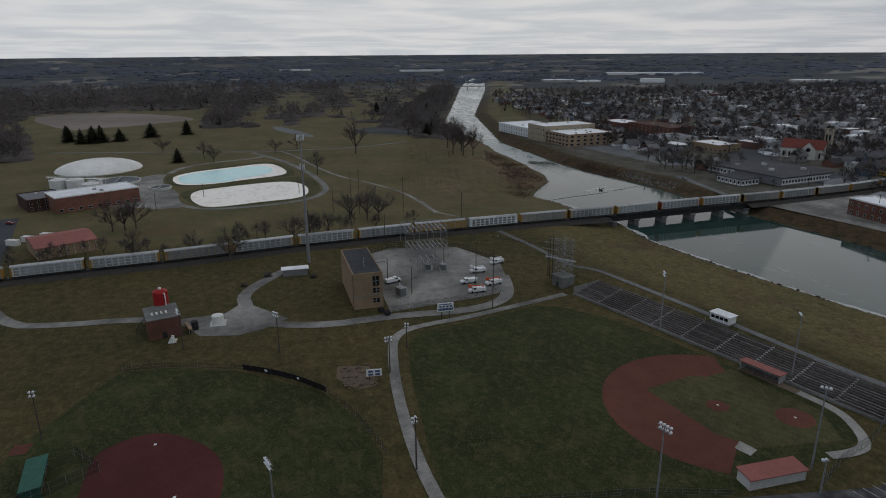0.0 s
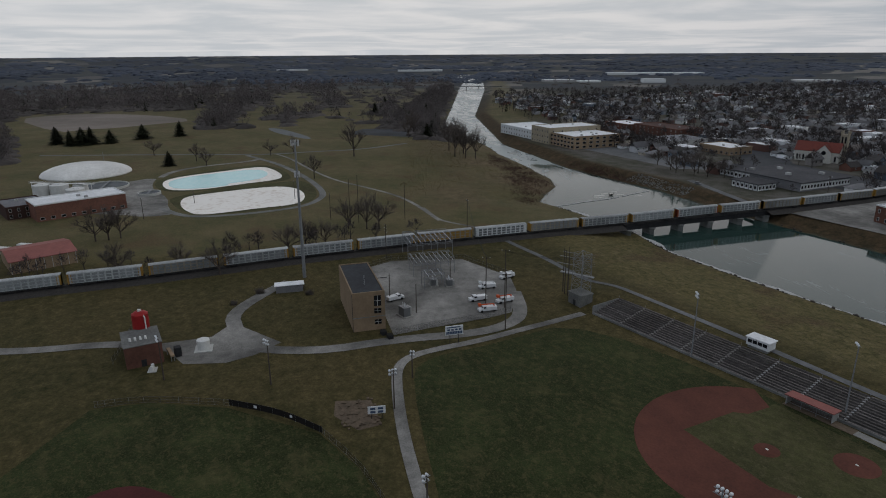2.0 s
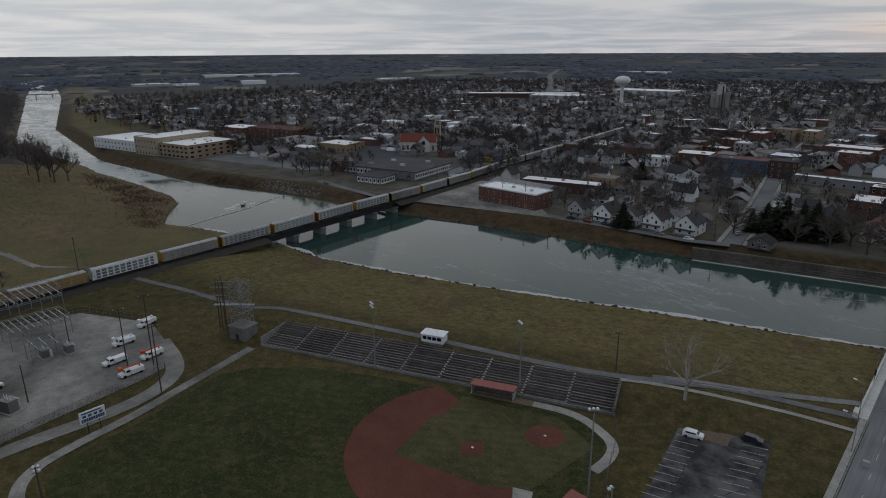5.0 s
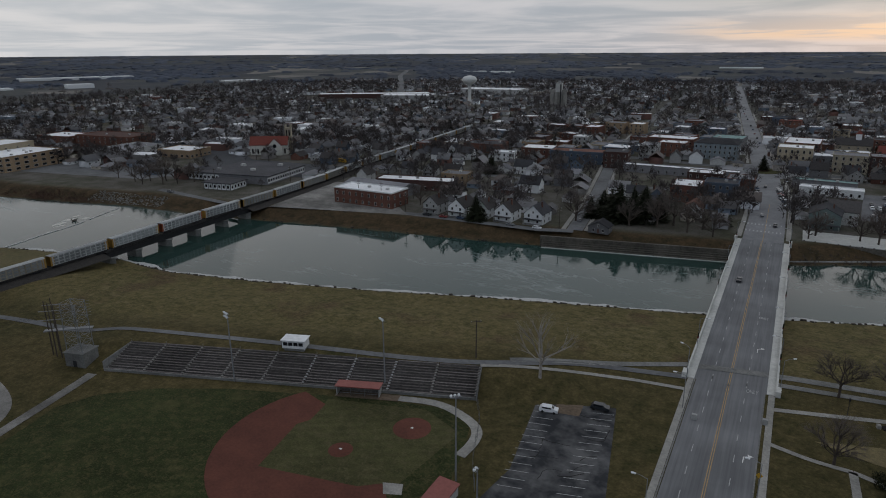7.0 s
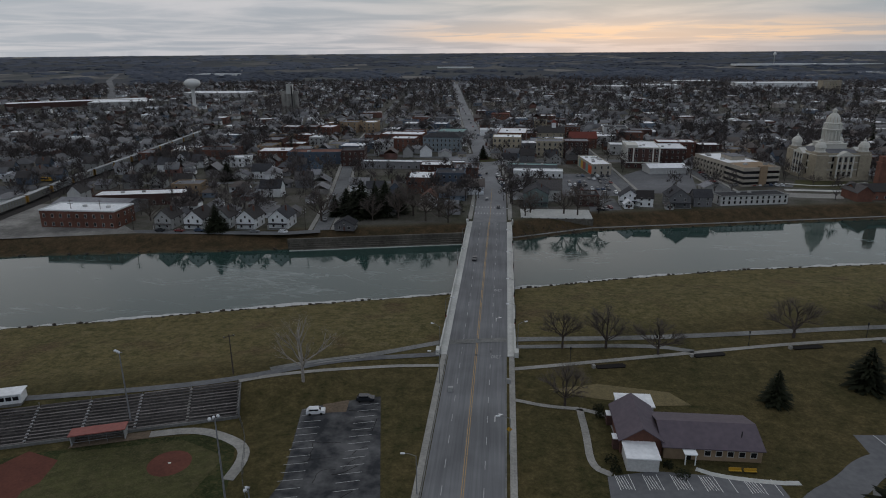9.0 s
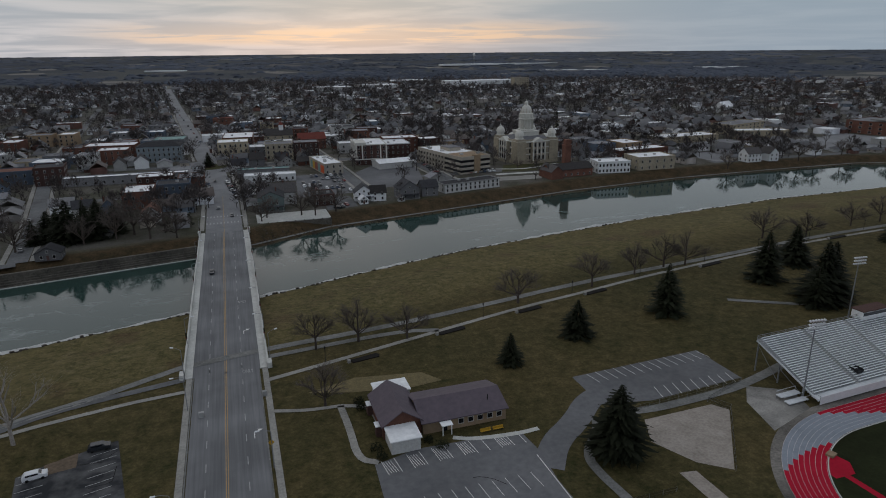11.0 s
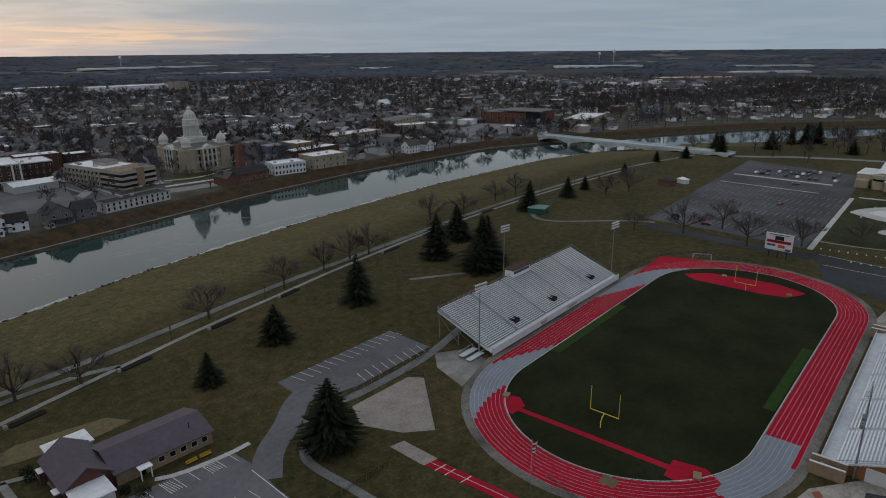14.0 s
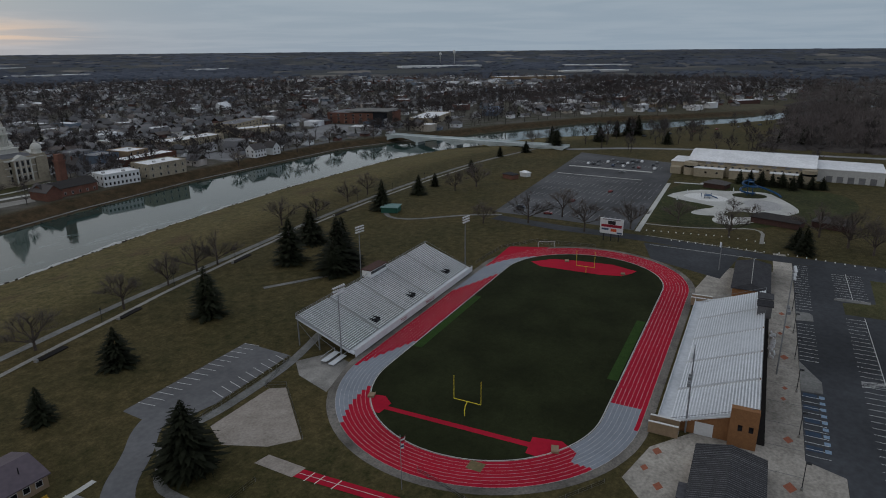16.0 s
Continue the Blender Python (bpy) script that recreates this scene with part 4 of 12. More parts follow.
lot2 = lot("parking_lot", [(23, 115.9), (33, 118.6), (54.8, 117.5), (57.7, 116), (58.4, 109.5), (57.5, 99), (58.4, 60), (20, 60)], M["asphalt_lot"], "grey asphalt parking lot beside the brown-roofed lodge")
rows = []
for k in range(12):
    x = 24.5 + k * 2.9
    y = 116.6 + min(1.2, (x - 23) * 0.08)
    rows.append((x, y, x + 0.6, y - 5, 0.14))
    if k in (0, 2, 4, 6, 9):
        rows += [(x + 0.3 + j * 0.55, y - 0.4, x + 1.2 + j * 0.55, y - 4.6, 0.12) for j in range(4)]
rows += [(30 + k * 2.9, 103, 30.6 + k * 2.9, 98, 0.12) for k in range(9)]
rows += [(57.2, 108, 57.3, 62, 0.18)]
marks("stall_line", rows, 0.085, M["paint"], lot2)
strip("driveway", smooth_line([(57.5, 103), (63, 111), (72, 117), (79, 124), (86, 127)]), 6.5, 0.075, M["asphalt_lot"], "grey asphalt driveway between two lots", "driveway", flat=0)
lot3 = lot("parking_lot", [(81.5, 136), (123.5, 138.2), (123.8, 121), (94.5, 118.8), (81.4, 121.5)], M["asphalt_lot"], "small grey parking lot behind the grandstand")
rows = [(86 + k * 2.85, 136.2 + k * 0.14, 87 + k * 2.85, 131.2 + k * 0.14, 0.14) for k in range(14)] + [(98 + k * 2.85, 119.4, 99 + k * 2.85, 124.4, 0.14) for k in range(9)]
marks("stall_line", rows, 0.085, M["paint"], lot3)
lot4 = lot("parking_lot", [(304, 141.5), (521, 163.5), (501, 83), (424, 76), (302, 67), (304.3, 107)], M["asphalt_arena"], "large grey parking lot before the arena")
rows = []
for r in range(6):
    x0 = 318 + r * 19
    for k in range(26):
        y = 72 + (x0 - 300) * 0.05 + k * (2.75 + r * 0.06)
        if y < 138 + (x0 - 304) * 0.09:
            rows.append((x0 - 5.2, y, x0 + 5.2, y, 0.16))
for k in range(24):
    y = 90 + k * 2.9
    rows.append((472, y, 482, y, 0.16))
marks("stall_line", rows, 0.085, M["paint_worn"], lot4)
bm = boxm((455, 458, 92, 152, 0, 0.2), (425, 426, 92, 150, 0, 0.2))
solid("kerb", bm, M["concrete_pale"], "pale concrete kerb across the arena lot", "kerb", kind="structure")
strip("pavement", [(301, 65), (424, 74.5)], 2.4, 0.12, M["concrete_pale"], "pale pavement beside the arena lot", "pavement", flat=0)
lot5 = lot("parking_lot", [field(a, b) for a, b in ((282, -16.5), (282, -62), (90, -76), (90, -24), (136, -24), (139, -16.6))], M["asphalt_dark"], "dark asphalt parking lot behind the stadium")
rows = []
for k in range(52):
    a = 141.5 + k * 2.72
    if not 171 < a < 190 and not 219 < a < 229:
        rows.append((*field(a, -16.8), *field(a, -21.6), 0.13))
for k in range(44):
    a = 100 + k * 2.98
    rows.append((*field(a, -30.8), *field(a, -36.2), 0.13))
rows += [(*field(100, -36.3), *field(231, -36.3), 0.14), (*field(247, -34.4), *field(277, -34.4), 0.14)]
rows += [(*field(247.5 + k * 2.7, -29.5), *field(247.5 + k * 2.7, -39.4), 0.13) for k in range(11)]
rows += [(*field(180 + k * 0.7, -30.8), *field(182 + k * 0.7, -36.2), 0.13) for k in range(5)]
marks("stall_line", rows, 0.085, M["paint"], lot5)
strip("park_road", [(294, 136), (290, 100), (291, 62), (287, 10), (290, -80)], 9, 0.06, M["asphalt_dark"], "dark asphalt park drive", "road", flat=0)
sheet("forecourt", [(284, 58), (262, 50), (250, 22), (286, 18)], 0.05, M["asphalt_dark"], "dark asphalt apron beside the track", "forecourt")
for seg in (((296, 60), (292.5, 10)), ((282, 55), (282.5, 12))):
    strip("kerb", list(seg), 0.4, 0.14, M["concrete_pale"], "pale kerb of the park drive", "kerb", flat=0)
sheet("gravel_yard", [(-164, 27), (-166, 39), (-169, 61), (-171.5, 70), (-190, 79), (-206, 82.3), (-233, 70), (-239, 40), (-231, 26), (-205, 27)], 0.07, M["gravel"], "grey gravel yard of the substation", "yard")
sheet("plaza", [(-158, -24), (-161, -16), (-168, -8), (-184, -20.5), (-190, -22), (-178, -29.5), (-177, -45), (-160.5, -36)], 0.08, M["gravel"], "worn grey paved yard", "yard")
def rounded(pts, rounds=2):
    """A closed outline with its corners cut."""
    for _ in range(rounds):
        pts = [q for a, b in zip(pts, pts[1:] + pts[:1]) for q in ((a[0] * 0.75 + b[0] * 0.25, a[1] * 0.75 + b[1] * 0.25), (a[0] * 0.25 + b[0] * 0.75, a[1] * 0.25 + b[1] * 0.75))]
    return pts


sheet("plant_yard", rounded([(-459, -116), (-478, -90), (-450, -90), (-428, -85), (-402, -73), (-372, -69), (-355, -62), (-352, -78), (-362, -92), (-372, -120), (-420, -150), (-436, -130)], 1), 0.05, M["gravel"], "grey gravel yard of the treatment plant", "yard")
strip("plant_road", smooth_line([(-372, -72), (-355, -63), (-344, -50), (-344, -23), (-353, 8), (-374, 21), (-396, 22.5), (-434, 17), (-479, 6), (-516, -6), (-544, -20), (-566, -30)]), 4.2, 0.07, M["concrete_grey"], "grey gravel loop road round the lagoons", "road", flat=0)
strip("plant_road", smooth_line([(-476, -88), (-497, -84), (-517, -66), (-531, -28), (-542, -20)]), 5.0, 0.07, M["gravel"], "grey gravel road behind the blue lagoon", "road", flat=0)
strip("park_road", smooth_line([(-618, -209), (-597, -120), (-572, -34), (-566, -8), (-572, 30), (-571, 69), (-600, 120)]), 4.5, 0.08, M["asphalt_old"], "grey asphalt road behind the lagoons", "road", flat=0)
strip("path", smooth_line([(-566, -5), (-539, 6), (-475, 20), (-428, 34), (-401, 50), (-372, 65), (-344, 72.6), (-300, 77)]), 2.4, 0.1, M["gravel"], "worn gravel track across the meadow", "path", flat=0)
strip("path", smooth_line([(-331, 75), (-304, 76.6), (-296, 80.3), (-280, 93)]), 2.0, 0.11, M["gravel"], "forked gravel track beside the railway", "path", flat=0)
sheet("grass_bank", rounded([(-391, -71), (-401, -71), (-421, -46), (-434, -2), (-434, 13), (-402, 19), (-372, 17), (-358, 6), (-349, -23), (-348, -47), (-362, -61)]), 0.09, M["turf_dry"], "grass rim of the lime lagoon", "bank")
sheet("grass_bank", rounded([(-452, -89), (-474, -86), (-496, -51), (-516, -16), (-481, 0), (-446, 5), (-436, -1), (-420, -46), (-417, -73), (-433, -84)]), 0.088, M["turf_dry"], "grass rim of the blue lagoon", "bank")
sheet("lime_lagoon", rounded([(-384, -64), (-400, -63), (-406, -53), (-416, -24), (-419, -3), (-404, 9), (-378, 11), (-360, 5), (-356, -19), (-349, -41), (-350, -52), (-366, -60)]), 0.14, M["lime_white"], "lagoon full of pale lime sludge", "lagoon")
sheet("blue_lagoon_rim", rounded([(-441, -82), (-461, -84), (-476, -74), (-489, -46), (-504, -17), (-484, -7), (-456, -1), (-442, -6), (-434, -29), (-421, -55), (-424, -75)]), 0.12, M["lime_white"], "pale lime shore of the lagoon", "lagoon")
sheet("blue_lagoon", rounded([(-441, -78), (-457, -80), (-470, -72), (-484, -46), (-492, -19), (-470, -11), (-450, -16), (-440, -33), (-436, -40), (-431, -37), (-425, -55), (-429, -72)]), 0.16, M["lime_blue"], "lagoon of milky turquoise water", "lagoon")
sheet("field", rounded([(-995, -351), (-1046, -315), (-1052, -260), (-1001, -175), (-904, -103), (-866, -154), (-833, -194), (-831, -222), (-805, -247)], 1), 0.1, M["bare_field"], "bare pale brown farm field", "field")
sheet("pond", rounded([(-783, -15), (-769, 1), (-716, 20), (-669, 33), (-660, 28), (-674, 20), (-727, -5)]), 0.12, M["pond_ice"], "narrow frozen pond among dry reeds", "pond")
sheet("river_park_lot", [(-690, 70), (-642, 140), (-730, 140), (-735, 95)], 0.1, M["asphalt_dark"], "asphalt lot in the riverside park", "parking lot")
sheet("parking_lot", [(-352, -150), (-250, -125), (-235, -190), (-340, -210)], 0.06, M["asphalt_dark"], "dark asphalt yard by the plant", "parking lot")
sheet("parking_lot", [(36, 386), (72, 388), (80, 460), (42, 458)], 0.06, M["asphalt_lot"], "dark asphalt parking lot behind the river houses", "parking lot")
sheet("parking_lot", [(84, 395), (120, 400), (140, 500), (120, 505), (84, 455)], 0.06, M["asphalt_lot"], "dark asphalt lot beside the warehouse", "parking lot")
sheet("parking_lot", [(48, 347), (66, 352), (66, 380), (50, 384)], 0.07, M["asphalt_old"], "worn asphalt yard by the river", "parking lot")
sheet("parking_lot", [(-405, 350), (-300, 345), (-305, 395), (-393, 389), (-456, 432), (-470, 402)], 0.06, M["lot_dark"], "dark asphalt lot round the arcade building", "parking lot")
sheet("parking_lot", [(-515, 268), (-400, 290), (-385, 330), (-520, 330)], 0.06, M["asphalt_old"], "worn asphalt yard of the factory", "parking lot")
sheet("rail_yard", [(-262, 268), (-180, 288), (-240, 345), (-272, 345)], 0.07, M["gravel"], "grey gravel yard by the railway", "yard")
solid("terrace_wall", boxm((10, 47, 331, 350, -4.5, -0.1), *[(10 + k * 4.6, 10.7 + k * 4.6, 330.7, 331, -4.5, 0.3) for k in range(9)]), M["river_stone"], "dark stone retaining wall of the riverside terrace", "wall", kind="structure")
solid("terrace", boxm((9.7, 47.3, 330.9, 350.3, -0.1, 0.22)), M["concrete_pale"], "pale concrete riverside terrace", "terrace", kind="structure")
sheet("straw_patch", [(13, 151), (26, 155), (44, 152), (48, 146), (40, 145), (24, 147.5)], 0.1, M["straw"], "yellowed soil covered with straw", "ground patch")
sheet("dirt_patch", [(-128, 5), (-121, 4), (-113, 9), (-114, 15), (-126, 14)], 0.08, M["dirt"], "bare brown earth strewn with rubble", "ground patch")

# ball field: red skin infield, grass diamond, mound, home circle
HOME, SECOND, MOUND = (-71, 112.5), (-91.5, 80.0), (-80.8, 97.6)
sheet("outfield", smooth_line([(-62, 20), (-136, 26), (-146, 34), (-149, 55), (-160, 92), (-64, 128), (-58, 118), (-52, 92), (-47, 40), (-62, 20)])[:-1], 0.03, M["turf"], "dark green ball field turf", "ball field")
a0, a1 = math.atan2(83.5 - MOUND[1], -58 - MOUND[0]), math.atan2(113.5 - MOUND[1], -104 - MOUND[0])
arc = [(MOUND[0] + 29 * math.cos(a), MOUND[1] + 29 * math.sin(a)) for a in np.linspace(a0, -2 * math.pi + a1, 30)]
sheet("infield_skin", arc + [(-96, 111.4), (-94.8, 104), (-96.5, 101), (-93, 84.4), (-70, 89), (-66, 92.2)], 0.06, M["clay"], "red clay skin of the ball field", "infield")
sheet("infield_grass", [(-93, 84.4), (-70, 89), (-63, 92), (-60, 116), (-72, 121), (-97, 114), (-94.8, 104), (-96.5, 101)], 0.05, M["turf_dry"], "worn olive infield grass", "infield")
for c, r, nm, lb in ((HOME, 4.6, "home_circle", "red clay circle at home plate"), (MOUND, 2.8, "pitchers_mound", "low red clay mound")):
    bm = bmesh.new()
    lathe(bm, [(r, 0), (r * 0.3, 0.22 if nm[0] == "p" else 0.02)], 28)
    ob = solid(nm, bm, M["clay"], lb, "infield", kind="structure")
    ob.location = (*c, 0.06)
    bm = boxm((-0.3, 0.3, -0.22, 0.22, 0, 0.06))
    ob = solid("base", bm, M["paint"], "white rubber plate set in the clay", "base")
    ob.location = (*c, 0.28 if nm[0] == "p" else 0.09)
sheet("concrete_pad", [(-66, 92.5), (-62, 94), (-60.5, 91), (-64, 89.5)], 0.09, M["concrete"], "small pale concrete pad", "pad")
# softball field
sheet("infield_skin", smooth_line([(-60, -53), (-84, -52.3), (-97, -53.2), (-102, -50.5), (-105.3, -44), (-104.8, -38.5), (-101.2, -33.3), (-97.5, -29.3), (-93.5, -26.3), (-89, -24.4), (-84.3, -23.6), (-78.5, -23.6), (-70, -25), (-62, -30), (-60, -53)], 1)[:-1], 0.06, M["clay_dark"], "dark maroon clay softball infield", "infield")
sheet("outfield", [(-132, -22), (-140, -42), (-140, -56), (-110, -70), (-70, -80), (-50, -60), (-55, 6), (-82, 11), (-98, 7.5), (-114, 0)], 0.03, M["turf"], "dark green softball turf", "ball field")
for k in ((-92, -62), (-100, -40), (-79, -33)):
    ob = solid("base", boxm((-0.3, 0.3, -0.3, 0.3, 0, 0.1)), M["paint"], "white base on the clay", "base")
    ob.location = (*k, 0.06)
# gravel practice diamond
sheet("practice_infield", [(87.4, 112), (107, 112.5), (109.5, 109), (93.8, 89.8), (88, 94.5), (83.5, 104)], 0.06, M["gravel_pale"], "pale gravel practice diamond", "infield")

# running track and football field
TC0, TC1, TN, RI, RO = 137.0, 229.0, 55.5, 30.0, 38.5


def oval(r, k=28):
    pts = [field(TC1 + r * math.sin(a), TN - r * math.cos(a)) for a in np.linspace(0, math.pi, k)]
    return pts + [field(TC0 - r * math.sin(a), TN + r * math.cos(a)) for a in np.linspace(0, math.pi, k)]


def ring(name, r0, r1, z, material, label, category, a=None, kind="structure", parent=None):
    """A band round the oval; a: start and end along it in metres from the near straight's west end."""
    def at(d, r):
        L, C = TC1 - TC0, math.pi * 34
        d %= 2 * (L + C)
        if d < L:
            return field(TC0 + d, TN - r)
        if d < L + C:
            w = (d - L) / 34
            return field(TC1 + r * math.sin(w), TN - r * math.cos(w))
        if d < 2 * L + C:
            return field(TC1 - (d - L - C), TN + r)
        w = (d - 2 * L - C) / 34
        return field(TC0 - r * math.sin(w), TN + r * math.cos(w))
    total = 2 * (TC1 - TC0 + math.pi * 34)
    d0, d1 = a or (0, total)
    k = max(2, int((d1 - d0) / 3))
    verts, fcs = [], []
    for i in range(k + 1):
        d = d0 + (d1 - d0) * i / k
        for r in (r0, r1):
            verts.append((*at(d, r), z))
        if i:
            fcs.append((2 * i - 2, 2 * i - 1, 2 * i + 1, 2 * i))
    ob = raw(name, verts, fcs, material, label, category, kind)
    if parent:
        ob.parent = parent
    return ob


sheet("football_field", oval(RI), 0.05, M["turf_dark"], "very dark green football turf", "football field")
track = ring("running_track", RI, RO, 0.06, M["track_red"], "bright red eight-lane running track", "running track")
ring("track_apron", RO, RO + 2.2, 0.05, M["apron"], "grey concrete apron round the track", "pavement")
sheet("track_chute", [field(*p) for p in ((229, 93.8), (256, 94.6), (262, 78), (245, 84))], 0.055, M["track_red"], "red sprint chute at the bend", "running track")
L_ = TC1 - TC0
C_ = math.pi * 34
for lane in range(8):
    r0, r1 = RI + lane * 1.0625, RI + (lane + 1) * 1.0625
    end = 2 * L_ + 2 * C_
    d0 = end - 28 - lane * 2.2
    # grey exchange zones, stepped lane by lane
    f = lane / 7
    ring("exchange_zone", r0, r1, 0.072, M["track_grey"], "", "", (177 + 24 * f, 208 + 22 * f), "", track)
    ring("exchange_zone", r0, r1, 0.072, M["track_grey"], "", "", (274 + 20 * f, 304 + 16 * f), "", track)
    ring("exchange_zone", r0, r1, 0.072, M["track_grey"], "", "", (374 + 4.5 * f, end + 7.6 if lane < 7 else end - 2), "", track)
for lane in range(9):
    r = RI + lane * 1.0625
    ring("lane_line", r - 0.03, r + 0.03, 0.085, M["lane_paint"], "", "", None, "", track)
for n in (RI - 0.25,):
    ring("track_kerb", n - 0.15, n + 0.1, 0.12, M["concrete_pale"], "", "", None, "", track)
sheet("red_d_area", [field(*p) for p in ((240, 79), (247, 72), (249, 62), (250, 48), (246, 38), (243, 39), (238, 42), (236, 50), (236, 64), (236, 74))], 0.075, M["track_red"], "red surfaced jumping area behind the goal", "running track")
sheet("pole_vault_runway", [field(*p) for p in ((117.5, 77), (119, 77), (120, 36), (118.2, 36))], 0.075, M["track_red"], "narrow red runway behind the goal", "running track")
for c, w, d in (((119, 78.5), 3.6, 4.0), ((119, 33), 4.0, 5.0)):
    sheet("red_pad", [field(c[0] + a * w, c[1] + b * d) for a, b in ((-1, -1), (0.4, -1.1), (1.1, -0.3), (0.8, 1), (-0.8, 0.9))], 0.08, M["track_red"], "red rubber landing apron", "running track")
for p in (((151, 84.9), (195.5, 84.9), (195.5, 82.2), (151, 82.2)), ((156, 26.3), (198, 26.3), (198, 29), (156, 29))):
    sheet("sideline_strip", [field(*q) for q in p], 0.08, M["turf_light"], "lighter green sideline strip", "football field")
sheet("sand_pit", [(82.3, 92.7), (86, 92.1), (86.4, 81.9), (82.6, 82.4)], 0.08, M["gravel_pale"], "pale sand of the long jump pit", "sand pit")
ljr = sheet("long_jump_runway", [(82.9, 82.4), (85.8, 82), (89.5, 48), (86.8, 48)], 0.08, M["track_red"], "red long jump runway", "running track")
marks("runway_line", [(84.4, 82, 88.2, 48, 0.1), (82.9, 79.5, 86.1, 79.2, 0.2), (83.2, 77, 86.3, 76.7, 0.2), (83.6, 73, 86.8, 72.7, 0.2)], 0.1, M["paint"], ljr)
sheet("sand_pit", [field(105.4, 47), field(105.4, 43.6), field(108.4, 43.6), field(108.4, 47)], 0.09, M["straw"], "sand pit beside the bend", "sand pit")
sheet("stadium_plaza", [(115.6, 23.4), (110, 18), (103, -2), (104, -18), field(138, -24), field(141, -16.6), field(282, -16.4), field(294, -14), field(294, -9.5), field(280, -9.6), field(268, -9.6), field(266, 5), field(264, 11), field(262, 11.6), field(232, 16), (222, 18), (140, 13), (129, 20.8)], 0.043, M["plaza_concrete"], "stained grey concrete plaza round the grandstand", "plaza")
sheet("plaza", [field(*p) for p in ((118, 92), (134, 96), (137, 104), (128, 110), (122, 104))], 0.07, M["gravel"], "grey gravel apron at the grandstand's end", "plaza")

# plaza: joints, orange paved squares, planters, accessible stalls
prng = random.Random(3)
for k in range(17):
    a = 112 + k * 10.2
    strip("plaza_joint", [field(a, -16.2), field(a, -8.4)], 0.16, 0.062, M["asphalt_old"], "dark joint in the plaza's concrete", "pavement", flat=0)
for a, b in ((122, 13.5), (117, 10), (113.5, 6.5), (129, 12), (146, -13.5), (165, -12.6), (171, -13), (190, -13), (207, -12), (213, -14), (128, -13.6), (224, -12.5), (109, 2)):
    w = prng.uniform(1.0, 1.9)
    sheet("paving_square", [field(a + i * w, b + j * w * 0.7) for i, j in ((-1, 0), (0, -1), (1, 0), (0, 1))], 0.066, M["orange_pave"], "faded orange brick paving square", "pavement")
for k in range(9):
    a = 143.5 + k * 3.1
    if k % 2 == 0:
        sheet("stall_fill", [field(a, -17), field(a + 2.2, -17), field(a + 2.2, -20.2), field(a, -20.2)], 0.08, M["stall_blue"], "worn blue painted parking stall", "marking")
    sheet("stall_mark", [field(a + 0.4, -20.6), field(a + 1.8, -20.6), field(a + 1.8, -21.8), field(a + 0.4, -21.8)], 0.09, M["stall_pale"], "pale blue painted stall badge", "marking")
for pts in (((220, -16.6), (228, -16.6), (228, -20.5), (226, -21.5), (221, -21.5)), ((171, -16.6), (189, -16.6), (178, -21.6), (171.5, -21.6)), ((244.5, -28.6), (247, -29), (247, -39.6), (244.5, -39.4))):
    bm = bmesh.new()
    prism(bm, [field(*q) for q in pts], 0, 0.2)
    solid("kerb_island", bm, M["concrete_grey"], "pale kerbed island in the parking lot", "kerb", kind="structure")
sheet("lawn", [field(*q) for q in ((232, -31), (232, -62), (272, -62), (272, -42), (246, -41), (243, -31))], 0.09, M["turf_dry"], "dull grass beyond the parking rows", "lawn")
# dark-coloured strip between the stand's back and the plaza
sheet("dark_strip", [field(*q) for q in ((141, -7.2), (218, -7.2), (218, -8.8), (141, -8.8))], 0.07, M["mulch"], "dark strip along the back of the grandstand", "planting bed")
# softball bullpens
for x, y, r in ((-106, -70, 2.2), (-96, -76, 2.2)):
    sheet("bullpen", [(x - r, y - r * 0.8), (x + r, y - r), (x + r, y + r * 0.8), (x - r, y + r)], 0.08, M["clay"], "small red clay warm-up patch", "infield")
# pale ice rim and dark driftwood along the near waterline
def side_line(line, x0, x1, off, step=4.0):
    pts = [p for p in resample(line, step) if x0 <= p[0] <= x1]
    res = []
    for k, (x, y) in enumerate(pts):
        a, b = pts[max(0, k - 1)], pts[min(len(pts) - 1, k + 1)]
        d = math.hypot(b[0] - a[0], b[1] - a[1]) or 1
        res.append((x - (b[1] - a[1]) / d * off, y + (b[0] - a[0]) / d * off))
    return res


wv, wf = [], []
rim = side_line(NEAR, -330, 520, 0.0, 2.5)
ends = side_line(NEAR, -330, 520, 1.0, 2.5)
for k, ((x, y), (u, v)) in enumerate(zip(rim, ends)):
    w = max(0.3, 2.2 + 2.6 * noise.noise((x / 17, y / 17, 1.0)) + 1.4 * noise.noise((x / 5, y / 5, 4.0)))
    wv += [(x - (u - x) * 1.0, y - (v - y) * 1.0, WATER + 0.03), (x + (u - x) * w, y + (v - y) * w, WATER + 0.03)]
    if k:
        wf.append((2 * k - 2, 2 * k, 2 * k + 1, 2 * k - 1))
raw("ice_rim", wv, wf, M["ice_rim"], "thin pale ice rim along the river bank", "ice", "structure")
bm = bmesh.new()
drng = random.Random(21)
